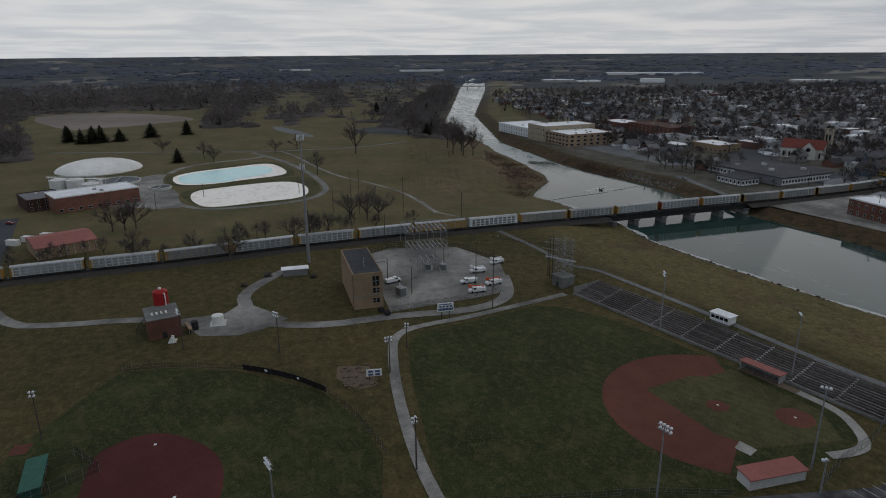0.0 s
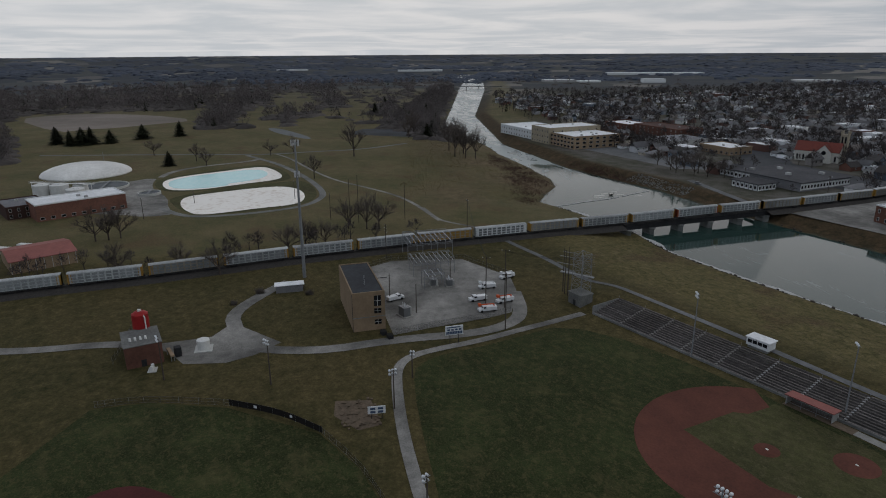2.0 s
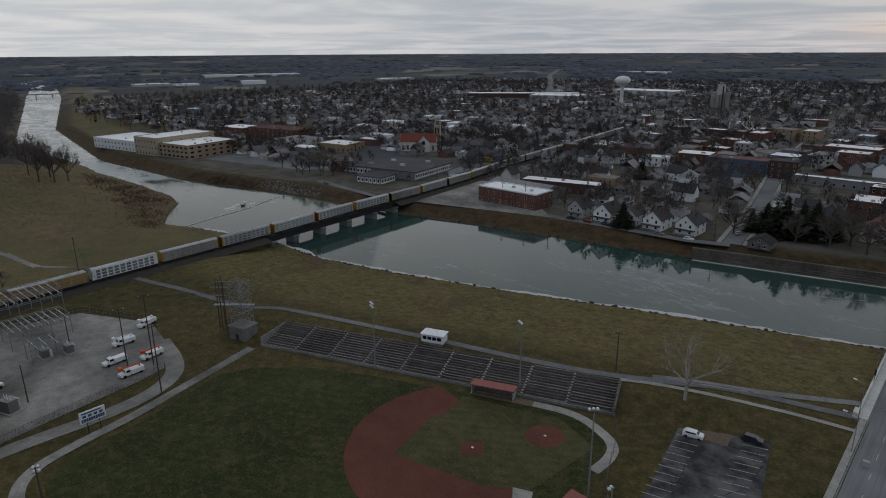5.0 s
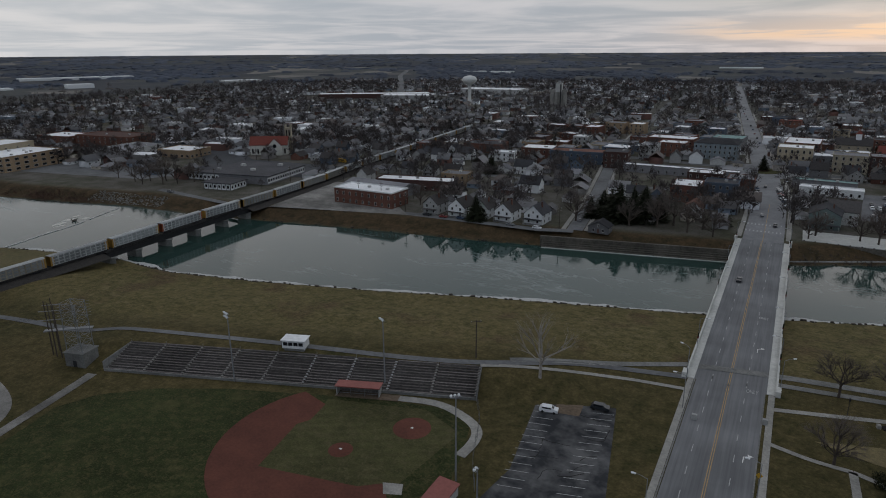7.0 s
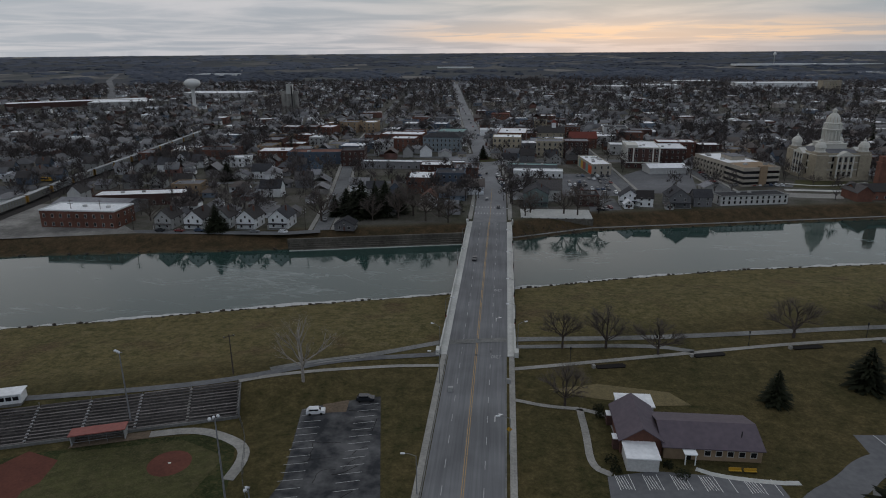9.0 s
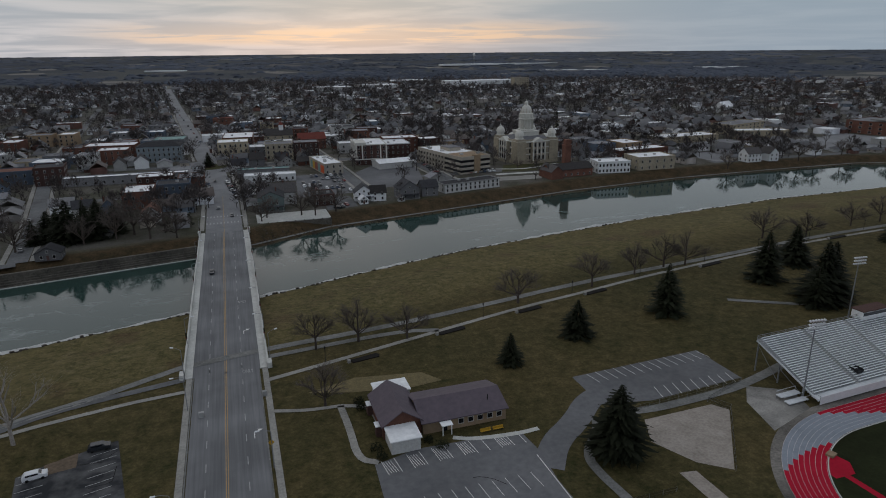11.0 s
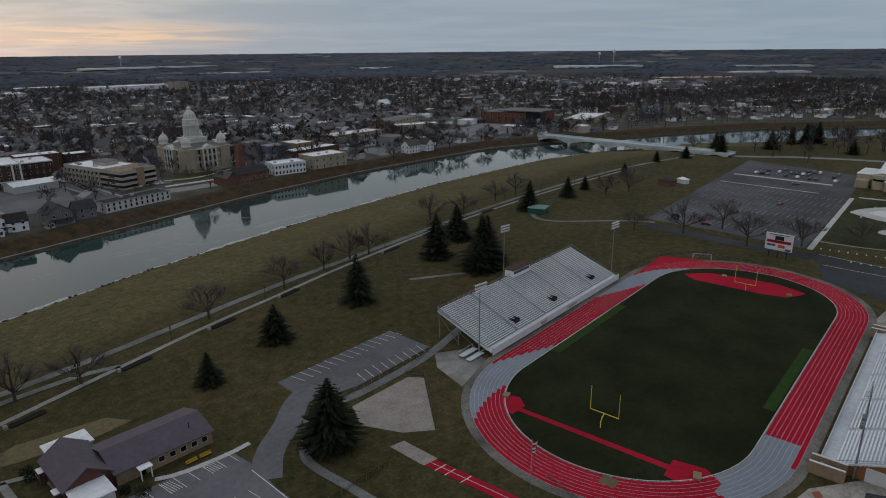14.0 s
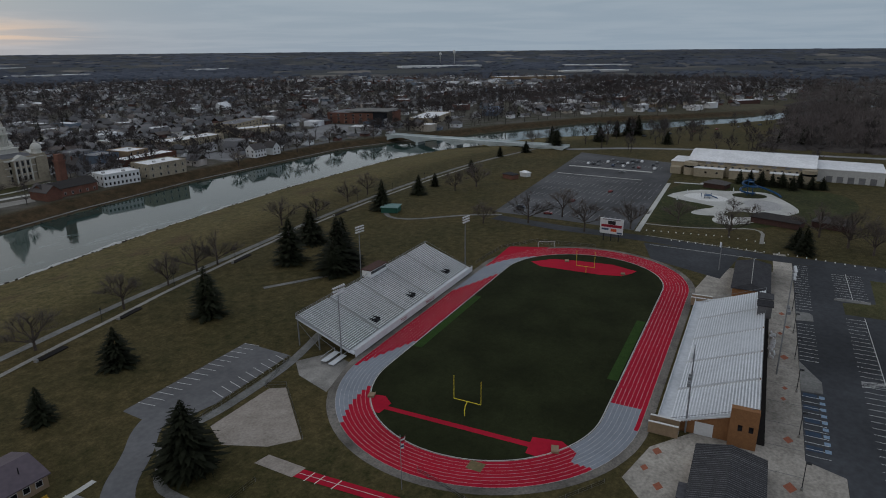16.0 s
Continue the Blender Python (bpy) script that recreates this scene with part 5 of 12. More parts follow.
for x, y in side_line(NEAR, -330, 520, -0.6, 1.1) + side_line(FAR, -260, 480, 0.4, 2.2):
    if drng.random() < 0.7 + 0.6 * noise.noise((x / 20, y / 20, 9.0)):
        sz = drng.uniform(0.15, 0.75)
        px_, py_ = x + drng.uniform(-0.9, 0.9), y + drng.uniform(-0.9, 0.9)
        pts = [(px_ + math.cos(a) * sz * drng.uniform(0.6, 1.5), py_ + math.sin(a) * sz * drng.uniform(0.5, 1.0)) for a in (0.2, 1.5, 2.7, 3.9, 5.2)]
        prism(bm, pts, WATER - 0.3, WATER + 0.25 + sz * 0.7)
solid("waterline_stones", bm, M["wet_stone"], "dark wet stones and driftwood at the waterline", "stones", kind="stuff")
# sealed cracks and bare patches on the old lots
krng = random.Random(31)


def cracks(parent, x0, x1, y0, y1, count, z):
    for _ in range(count):
        x, y, a = krng.uniform(x0, x1), krng.uniform(y0, y1), krng.uniform(0, 6.28)
        pts = [(x, y)]
        for _ in range(krng.randrange(4, 9)):
            a += krng.uniform(-0.7, 0.7)
            x, y = x + 1.5 * math.cos(a), y + 1.5 * math.sin(a)
            if x0 < x < x1 and y0 < y < y1:
                pts.append((x, y))
        if len(pts) > 2:
            strip("crack", pts, krng.uniform(0.1, 0.22), z, M["mulch"], "", "", "", flat=0, parent=parent, step=2)


cracks(lot1, -44, -29, 62, 140, 30, 0.072)
cracks(lot2, 24, 56, 64, 114, 8, 0.072)

# pale concrete toe path under the far levee
strip("levee_toe", side_line(FAR, -10, 560, 2.6, 6.0), 1.5, 0.16, M["concrete_grey"], "pale concrete toe path along the levee", "path", step=5.0)
# low weir with foam and a stranded stump
weir = thing("weir", 0, 0, 0, 0, "low broken concrete weir with foam across the river", "weir", kind="structure")
line_ = resample([(-330, 152), (-337, 178), (-343, 205), (-352, 226), (-357, 240)], 2.0)
bm = bmesh.new()
for (ax, ay), (bx, by) in zip(line_, line_[1:]):
    if noise.noise((ax / 9, ay / 9, 2.0)) > -0.28:
        j = 0.5 * noise.noise((ax / 3, ay / 3, 5.0))
        prism(bm, [(ax - 0.5 + j, ay), (ax + 0.5 + j, ay), (bx + 0.5 + j, by + 0.05), (bx - 0.5 + j, by + 0.05)], WATER - 1.2, WATER + 0.22)
part("crest", bm, M["ice_rim"], weir)
frng = random.Random(8)
for x, y, s in ((-352, 199, 4.5), (-356, 207, 3.4), (-347, 196, 2.6), (-360, 214, 2.8), (-351, 213, 3.0), (-345, 224, 2.2), (-340, 186, 1.8)):
    bm = bmesh.new()
    prism(bm, [(x + math.cos(a) * s * 0.5 * frng.uniform(0.6, 1.3), y + math.sin(a) * s * frng.uniform(0.7, 1.5)) for a in np.arange(0, 6.2, 0.6)], WATER - 0.2, WATER + 0.06)
    part("foam", bm, M["pale_stone"], weir, "white foam patch")
bm = bmesh.new()
for k in range(7):
    tube(bm, (-351 + frng.uniform(-1.5, 1.5), 206 + frng.uniform(-2, 2), WATER - 0.2), (-351 + frng.uniform(-3, 3), 206 + frng.uniform(-3, 3), WATER + frng.uniform(0.6, 1.8)), 0.28, 0.08)
solid("driftwood", bm, M["bark"], "dark stranded stump and branches on the weir", "driftwood")
# broken stone under the levee above the railway bridge
bm = bmesh.new()
for _ in range(420):
    x = drng.uniform(-392, -335)
    y = float(np.interp(x, [-392, -335], [245, 254])) + drng.uniform(-4, 7)
    q = drng.uniform(0.2, 0.6)
    z = gz(x, y)
    prism(bm, [(x + math.cos(a) * q * drng.uniform(0.7, 1.3), y + math.sin(a) * q * drng.uniform(0.7, 1.3)) for a in (0.3, 1.6, 2.8, 4.0, 5.3)], z - 0.2, z + q * 0.6)
solid("stone_revetment", bm, M["concrete_grey"], "broken pale stone lining the levee foot", "stones", kind="stuff")


# ---------------------------------------------------------------- road bridge
def letters(name, text, size, material, parent, m, label=""):
    cu = bpy.data.curves.new(name, "FONT")
    cu.body, cu.size, cu.extrude, cu.align_x = text, size, 0.02, "CENTER"
    tmp = new("tmp", cu)
    me = bpy.data.meshes.new_from_object(tmp.evaluated_get(bpy.context.evaluated_depsgraph_get()))
    bpy.data.objects.remove(tmp)
    me.materials.clear()
    me.materials.append(material)
    ob = new(name, me)
    ob.parent = parent
    ob.matrix_basis = m
    return tagged(ob, label)


bridge = thing("road_bridge", -6.6, 245, label="pale concrete road bridge over the half-frozen river", category="bridge")
part("deck", boxm((-8.9, 8.9, -76, 76, -1.3, 0.06)), M["asphalt_road"], bridge, "grey asphalt deck with ribbed wear")
for x in (-8.9, 8.9):
    s = 1 if x > 0 else -1
    part("sidewalk", boxm((min(x, x + s * 2.0), max(x, x + s * 2.0), -76, 76, -0.6, 0.24)), M["concrete_pale"], bridge, "pale concrete walkway")
    o = x + s * 2.0
    part("parapet", boxm((min(o, o + s * 0.3), max(o, o + s * 0.3), -76, 76, -1.2, 1.05), (min(o, o + s * 0.45) - 0.05, max(o, o + s * 0.45), -76, 76, 1.05, 1.2)), M["concrete_pale"], bridge)
    for y in (-75, 75):
        part("end_post", boxm((min(o, o + s * 1.2), max(o, o + s * 1.2), y - 1.5, y + 1.5, -3, 1.6)), M["concrete_pale"], bridge)
for k in range(-7, 8, 2):
    part("girder", boxm((k - 0.3, k + 0.3, -75, 75, -2.5, -1.3)), M["concrete_grey"], bridge)
for y in (-48, -16, 16, 48):
    bm = bmesh.new()
    prism(bm, [(-9, y - 0.9), (9, y - 0.9), (10.2, y), (9, y + 0.9), (-9, y + 0.9), (-10.2, y)], -8, -2.5)
    part("pier", bm, M["concrete_grey"], bridge)
for y in (-76, 76):
    part("abutment", boxm((-11.3, 11.3, y - 2 if y < 0 else y - 1, y + 1 if y < 0 else y + 2, -7, -0.7)), M["concrete_grey"], bridge)
marks("center_line", [(-0.52, -76, -0.52, 76, 0.16), (-0.08, -76, -0.08, 76, 0.16)], 0.075, M["paint_yellow"], bridge)
rows = [(x, y, x, y + 3, 0.16) for x in (-4.6, 4.0) for y in np.arange(-74, 74, 9.0)]
marks("lane_dash", rows, 0.075, M["paint_worn"], bridge)
for y in (-77.4, -23.4):
    letters("road_word", "ONLY", 1.5, M["paint_worn"], bridge, pose(5.5, y, 0.09) @ Matrix.Diagonal((0.72, 1.9, 1, 1)), "worn white painted word")


def arrow(parent, x, y):
    bm = bmesh.new()
    for a in ([(-0.1, -2), (0.1, -2), (0.1, 0.6), (-0.1, 0.6)], [(0.1, 0.4), (1.2, 0.9), (1.1, 1.15), (-0.1, 0.6)], [(1.0, 0.5), (2.0, 1.4), (0.8, 1.7)]):
        bm.faces.new([bm.verts.new((p, q, 0)) for p, q in a])
    ob = part("turn_arrow", bm, M["paint"], parent, "white painted turn arrow")
    ob.location = (x, y, 0.095)


arrow(road, -0.8, 136.6)
arrow(bridge, 5.2, -48.8)


def street_lamp(h=9.0, arm=2.2, wreath=True):
    ob = thing("street_lamp", 0, 0, label="grey steel street lamp with a curved arm", category="street lamp", group="lamps on the bridge")
    part("pole", tubes(((0, 0, 0), (0, 0, h), 0.11, 0.07)), M["steel"], ob)
    part("arm", tubes(((0, 0, h), (arm * 0.6, 0, h + 0.5), 0.06, 0.05), ((arm * 0.6, 0, h + 0.5), (arm, 0, h + 0.5), 0.05, 0.05)), M["steel"], ob)
    bm = bmesh.new()
    prism(bm, [(arm - 0.2, -0.16), (arm + 0.6, -0.22), (arm + 0.75, 0), (arm + 0.6, 0.22), (arm - 0.2, 0.16)], h + 0.4, h + 0.58)
    part("lamp_head", bm, M["lamp_lens"], ob, "pale grey lamp head")
    if wreath:
        bm = bmesh.new()
        for k in range(14):
            a, b = 2 * math.pi * k / 14, 2 * math.pi * (k + 1) / 14
            tube(bm, (0, math.cos(a) * 0.62, h * 0.42 + math.sin(a) * 0.62), (0, math.cos(b) * 0.62, h * 0.42 + math.sin(b) * 0.62), 0.2, n=5)
        w = part("wreath", bm, M["needles"], ob, "dark green wreath with red trim")
        part("bow", boxm((-0.25, 0.25, -0.3, 0.3, h * 0.42 - 0.95, h * 0.42 - 0.45)), M["car_red"], w, "red ribbon bow")
    return ob


lamp = street_lamp()
lamp.matrix_basis = pose(-17.6, 190, 0.2)
for x, y, r in ((-17.6, 243, 0), (-17.6, 274, 0), (-17.6, 316, 0), (4.6, 186, 180), (4.6, 209, 180), (4.6, 240, 180), (4.6, 272, 180), (4.6, 312, 180)):
    copy_thing(lamp, pose(x, y, 0.2, 0, 0, r))
lamp = street_lamp(9, 2.4, False)
tagged(lamp, "grey steel street lamp at the bridge end", group="lamps by the road")
lamp.matrix_basis = pose(-17.4, 168.6, 0, 0, 0, 150)
for x, y, r in ((5.2, 172, 30), (-15.9, 152, 180), (-16, 107, 180), (2.6, 122, 180), (-15.6, 345, 0), (3.2, 360, 180), (-16.5, 390, 0), (2.4, 430, 180)):
    copy_thing(lamp, pose(x, y, 0, 0, 0, r))

# second, arched bridge
b2 = thing("arch_bridge", 531, 272, 0, 0, "pale blue-green concrete arch bridge across the river bend", "bridge")
part("deck", boxm((-7, 7, -92, 92, 1.2, 2.2)), M["bridge_paint"], b2)
for x in (-7, 6.7):
    part("parapet", boxm((x, x + 0.3, -92, 92, 2.2, 3.3)), M["bridge_paint"], b2)
ys = [-70, -28, 14, 56, 90]
for y in ys[:4]:
    part("pier", boxm((-6.5, 6.5, y - 1.4, y + 1.4, -8, 0.6)), M["bridge_paint"], b2)
for y0, y1 in zip([-92] + ys[:4], ys[:4] + [92]):
    for x in (-6.6, 5.6):
        bm = bmesh.new()
        pts = []
        for k in range(11):
            f = k / 10
            pts.append((y0 + 1.2 + (y1 - y0 - 2.4) * f, -2.6 + 3.4 * math.sin(math.pi * f)))
        lo = [[bm.verts.new((x + dx, y, z)) for y, z in pts] for dx in (0, 1)]
        hi = [[bm.verts.new((x + dx, y, 1.25)) for y, z in pts] for dx in (0, 1)]
        for k in range(10):
            for q in (lo, hi):
                bm.faces.new((q[0][k], q[0][k + 1], q[1][k + 1], q[1][k]))
            for e in (0, 1):
                bm.faces.new((lo[e][k], lo[e][k + 1], hi[e][k + 1], hi[e][k]))
        bmesh.ops.recalc_face_normals(bm, faces=bm.faces[:])
        part("spandrel", bm, M["bridge_paint"], b2)

# low bridge far upstream
fx, fy, fs = far_xy(-1560, 500)
b3 = thing("river_bridge", fx, fy, 0, 72, "low grey road bridge far upstream", "bridge")
part("deck", boxm((-60, 60, -4, 4, 0.5, 2)), M["concrete_grey"], b3)
for x in (-30, 0, 30):
    part("pier", boxm((x - 1, x + 1, -4, 4, -8, 0.5)), M["concrete_grey"], b3)

# ---------------------------------------------------------------- railway
RAIL = [(-185, -420), (-214, -260), (-231, -140), (-237.5, -100), (-242, -56), (-251, 0), (-257, 57), (-260.5, 113), (-263, 170), (-267.5, 222), (-270, 273), (-276, 334), (-287.5, 397), (-297.5, 495), (-311.5, 607), (-319, 662), (-345, 850)]
RY = [p[1] for p in RAIL]
RX = [p[0] for p in RAIL]


def rail_x(y):
    return float(np.interp(y, RY, RX))


def bank_strip(y0, y1):
    pts = [(rail_x(y), y) for y in np.arange(y0, y1 + 1, 8)]
    bm = bmesh.new()
    prev = None
    for x, y in pts:
        row = [bm.verts.new((x + dx, y, z)) for dx, z in ((-7, -0.3), (-3.4, 0.75), (-1.8, 0.95), (1.8, 0.95), (3.4, 0.75), (7, -0.3))]
        if prev:
            for k in range(5):
                bm.faces.new((prev[k], prev[k + 1], row[k + 1], row[k]))
        prev = row
    bmesh.ops.recalc_face_normals(bm, faces=bm.faces[:])
    return bm


solid("railway_bed", bank_strip(-420, 168), M["ballast"], "dark stone ballast of the railway", "railway", kind="structure")
solid("railway_bed", bank_strip(256, 850), M["ballast"], "dark stone ballast of the railway through town", "railway", kind="structure")
bm = bmesh.new()
for a, b in zip(np.arange(-420, 846, 6), np.arange(-414, 852, 6)):
    for dx in (-0.75, 0.75):
        tube(bm, (rail_x(a) + dx, a, 1.06), (rail_x(b) + dx, b, 1.06), 0.09, n=4, cap=False)
solid("rails", bm, M["steel_dark"], "pair of dark steel rails", "railway", kind="structure")
rb = thing("railway_bridge", rail_x(212), 212, 0, math.degrees(math.atan2(-(rail_x(256) - rail_x(168)), 88)), "black steel girder railway bridge on stone piers", "bridge")
part("floor", boxm((-2.6, 2.6, -47, 47, 0.55, 0.9)), M["steel_dark"], rb)
for x in (-2.7, 2.3):
    bm = boxm((x, x + 0.4, -47, 47, -1.5, 0.75), (x - 0.15, x + 0.55, -47, 47, 0.75, 0.9), (x - 0.15, x + 0.55, -47, 47, -1.6, -1.45))
    for k in range(-46, 47, 4):
        box(bm, x - 0.12, x + 0.52, k - 0.08, k + 0.08, -1.5, 0.75)
    part("girder", bm, M["steel_dark"], rb)
part("railing", boxm(*[(3.2, 3.26, k - 0.03, k + 0.03, 0.6, 1.9) for k in range(-46, 47, 4)], (3.2, 3.26, -47, 47, 1.84, 1.9), (3.2, 3.26, -47, 47, 1.3, 1.35)), M["steel_dark"], rb)
for y in (-45, -31, -13, 6, 26, 44):
    bm = bmesh.new()
    prism(bm, [(-3, y - 1.5), (3, y - 1.5), (5, y), (3, y + 1.5), (-3, y + 1.5), (-5, y)], -8, -1.9)
    prism(bm, [(-3.5, y - 1.9), (3.5, y - 1.9), (5.6, y), (3.5, y + 1.9), (-3.5, y + 1.9), (-5.6, y)], -1.9, -1.55)
    part("pier", bm, M["concrete_grey"], rb, "stained stone pier")


def rail_car(kind):
    body, end, lab = {
        "grey": ("rack_grey", "rack_gold", "galvanised covered auto-rack railway car with gold ends"),
        "brown": ("rack_brown", "rack_gold", "weathered brown auto-rack railway car with gold ends"),
        "white": ("rack_white", "rack_white", "clean white auto-rack railway car"),
        "gold": ("rack_brown", "rack_gold", "auto-rack railway car with yellow mesh panels"),
        "rust": ("rack_grey", "rack_rust", "grey auto-rack railway car with a rust-red end"),
    }[kind]
    car = thing("railway_car", 0, 0, 0, 0, lab, "railway car", "cars of the freight train")
    part("underframe", boxm((-1.35, 1.35, -13.4, 13.4, 1.0, 1.45), (-0.5, 0.5, -13.9, 13.9, 0.95, 1.25)), M["steel_dark"], car)
    bm = boxm((-1.5, 1.5, -13.0, 13.0, 1.45, 5.35))
    part("body", bm, M[body], car)
    for y in (-13.2, 13.0):
        part("end_door", boxm((-1.52, 1.52, y, y + 0.2, 1.3, 5.4), (-1.56, 1.56, y - (0 if y < 0 else 1.4), y + (1.6 if y < 0 else 0.2), 1.5, 5.3)), M[end], car)
    bm = bmesh.new()
    pts = [(-1.55, 5.3), (-1.35, 5.62), (-0.6, 5.82), (0.6, 5.82), (1.35, 5.62), (1.55, 5.3)]
    a = [bm.verts.new((x, -13.2, z)) for x, z in pts]
    b = [bm.verts.new((x, 13.2, z)) for x, z in pts]
    for k in range(6):
        bm.faces.new((a[k], a[(k + 1) % 6], b[(k + 1) % 6], b[k]))
    bm.faces.new(a)
    bm.faces.new(b[::-1])
    bmesh.ops.recalc_face_normals(bm, faces=bm.faces[:])
    part("roof", bm, M["rack_roof"], car)
    for s in (-1, 1):
        bm = bmesh.new()
        for k in range(11):
            y = -12.2 + k * 2.44
            box(bm, min(s * 1.5, s * 1.62), max(s * 1.5, s * 1.62), y - 0.3, y + 0.3, 1.5, 5.3)
        for z in (1.6, 2.75, 4.0, 5.2):
            box(bm, min(s * 1.5, s * 1.6), max(s * 1.5, s * 1.6), -12.4, 12.4, z - 0.13, z + 0.13)
        part("side_frame", bm, M[body], car)
    for s in (-1, 1):
        part("side_screen", boxm((min(s * 1.5, s * 1.54), max(s * 1.5, s * 1.54), -12.0, 12.0, 1.7, 5.15)), M["rack_gold"] if kind == "gold" else M["rack_screen"], car, "perforated grey side screen")
    for y in (-9.6, 9.6):
        tr = part("bogie", boxm((-1.1, -0.9, y - 1.5, y + 1.5, 0.35, 0.75), (0.9, 1.1, y - 1.5, y + 1.5, 0.35, 0.75)), M["steel_dark"], car)
        for dy in (-0.9, 0.9):
            part("axle", tubes(((-1.0, y + dy, 0.45), (1.0, y + dy, 0.45), 0.44), n=10), M["steel_dark"], tr)
    return car


protos, kinds = {}, ["grey", "brown", "grey", "grey", "brown", "grey", "grey", "grey", "gold", "white", "brown", "grey", "grey", "rust", "grey", "brown", "grey", "brown", "brown", "grey", "brown", "grey", "brown", "grey", "brown", "brown", "grey", "brown"]
y = -229.0
for k in range(31):
    kd = kinds[(k - 2) % len(kinds)] if k >= 2 else "brown"
    yc = y + 14.1
    a = math.degrees(math.atan2(-(rail_x(yc + 10) - rail_x(yc - 10)), 20))
    m = pose(rail_x(yc), yc, 1.1 - 0.2, 0, 0, a)
    if kd not in protos:
        protos[kd] = rail_car(kd)
        protos[kd].matrix_basis = m
    else:
        copy_thing(protos[kd], m)
    y += 28.35


# ---------------------------------------------------------------- poles and lights
def flood_pole(h, rows=2, cols=4, label="tall steel floodlight pole", wood=False, rot=0.0, x=0.0, y=0.0):
    ob = thing("floodlight_pole", x, y, 0, rot, label, "light pole", "floodlights of the sports fields")
    part("pole", tubes(((0, 0, 0), (0, 0, h), 0.22, 0.12), n=8), M["wood_pole"] if wood else M["steel"], ob)
    for r in range(rows):
        z = h - 0.3 - r * 1.0
        bar = part("crossarm", boxm((-cols * 0.42, cols * 0.42, -0.06, 0.06, z - 0.06, z + 0.06)), M["steel"], ob)
        for c in range(cols):
            xx = (c - (cols - 1) / 2) * 0.82
            bm = bmesh.new()
            tube(bm, (xx, 0.15, z + 0.25), (xx, 0.62, z + 0.05), 0.18, 0.34, 8)
            part("floodlight", bm, M["lamp_lens"], bar)
    return ob


for x, y, h, rows, cols, rot, wood in ((-152, -40, 13.3, 2, 3, 200, True), (-141.5, -11.2, 13.6, 2, 3, 220, True), (-108.8, -66.3, 13.3, 2, 2, 270, True), (-120.3, 19.2, 11, 2, 3, 100, True), (-75.1, 17.2, 13, 2, 2, 120, True),
                                    (-53.4, 62.7, 17, 2, 4, 20, False), (-52.9, 100.2, 20, 1, 3, 45, False), (-125.5, 109.2, 20.4, 2, 3, 160, False), (-88, 126.6, 19.5, 1, 3, 150, False), (-135, 27, 8, 2, 2, 70, True), (-68, -13, 13, 2, 4, 200, False),
                                    (-46, 96, 8, 1, 2, 90, False)):
    flood_pole(h, rows, cols, "weathered wooden floodlight pole by the ball field" if wood else "tall steel floodlight pole by the ball field", wood, rot, x, y)
for x, y, h, r in ((130.7, 107.5, 21.5, 175), (185.2, 141.2, 21, 175), (178.5, -1.3, 30, 185), (219, 114.2, 20.3, 175), (138.6, 15.1, 21, 5), (260.7, 23.7, 11, 5)):
    mast = flood_pole(h, 3 if h > 18 else 2, 6 if h > 18 else 4, "tall galvanised stadium floodlight mast", False, r, x, y)
    if y < 20 and h > 18:
        part("speaker_bracket", boxm((-2.6, 2.6, -0.1, 0.1, h * 0.62, h * 0.62 + 0.25), *[(q, q + 0.7, 0.1, 0.7, h * 0.62 - 0.3, h * 0.62 + 0.5) for q in (-2.5, -1.4, 0.7, 1.8)]), M["steel"], mast, "bracket with grey loudspeakers")


def utility_pole(x, y, h, arms=2, rot=0.0):
    ob = thing("utility_pole", x, y, gz(x, y) - 0.3, rot, "weathered wooden utility pole with crossarms", "utility pole", "utility poles")
    part("pole", tubes(((0, 0, 0), (0, 0, h), 0.2, 0.13)), M["wood_pole"], ob)
    for k in range(arms):
        z = h - 0.6 - k * 1.5
        a = part("crossarm", boxm((-1.5, 1.5, -0.07, 0.07, z - 0.08, z + 0.08)), M["wood_pole"], ob)
        for xx in (-1.3, 1.3):
            part("insulator", tubes(((xx, 0, z + 0.08), (xx, 0, z + 0.4), 0.08, 0.05)), M["lamp_lens"], a)
    return ob


for x, y, h, arms, r in ((-307.5, 59.6, 21, 0, 0), (-307.7, 34.7, 26, 0, 0), (-306, 30, 25, 0, 0), (-262, 81, 20, 1, 0), (-243, 38.3, 16, 3, 10), (-318.6, 20.9, 15, 1, 0), (-179, 63, 19, 1, 70), (-158.4, 62.9, 20, 1, 70), (-205, 57, 11, 0, 0), (-176, 69, 22, 1, 70),
                         (-180, 38, 11, 0, 0), (-193, 31, 11, 0, 0), (-71, 147.5, 12, 1, 40), (-380, -55, 9, 1, 0), (-375, 4, 12, 1, 0), (-348, -78, 12, 1, 0), (-98, 300, 11, 2, 80), (-110, 360, 11, 2, 80), (-70, 350, 10, 1, 80), (60, 372, 11, 2, 5), (105, 395, 11, 2, 5), (-185, 294, 11, 2, 0),
                         (-221, 300, 14, 2, 0), (-205, 300, 14, 2, 0), (-340, 300, 11, 1, 0), (-300, 330, 11, 2, 0)):
    utility_pole(x, y, h, arms, r)


def wire(name, a, b, sag, label="thin black overhead power line"):
    bm = bmesh.new()
    p = [Vector(a).lerp(Vector(b), k / 8) - Vector((0, 0, sag * 4 * (k / 8) * (1 - k / 8))) for k in range(9)]
    for u, v in zip(p, p[1:]):
        tube(bm, u, v, 0.035, n=3, cap=False)
    return solid(name, bm, M["steel_dark"], label, "power line", "overhead lines")


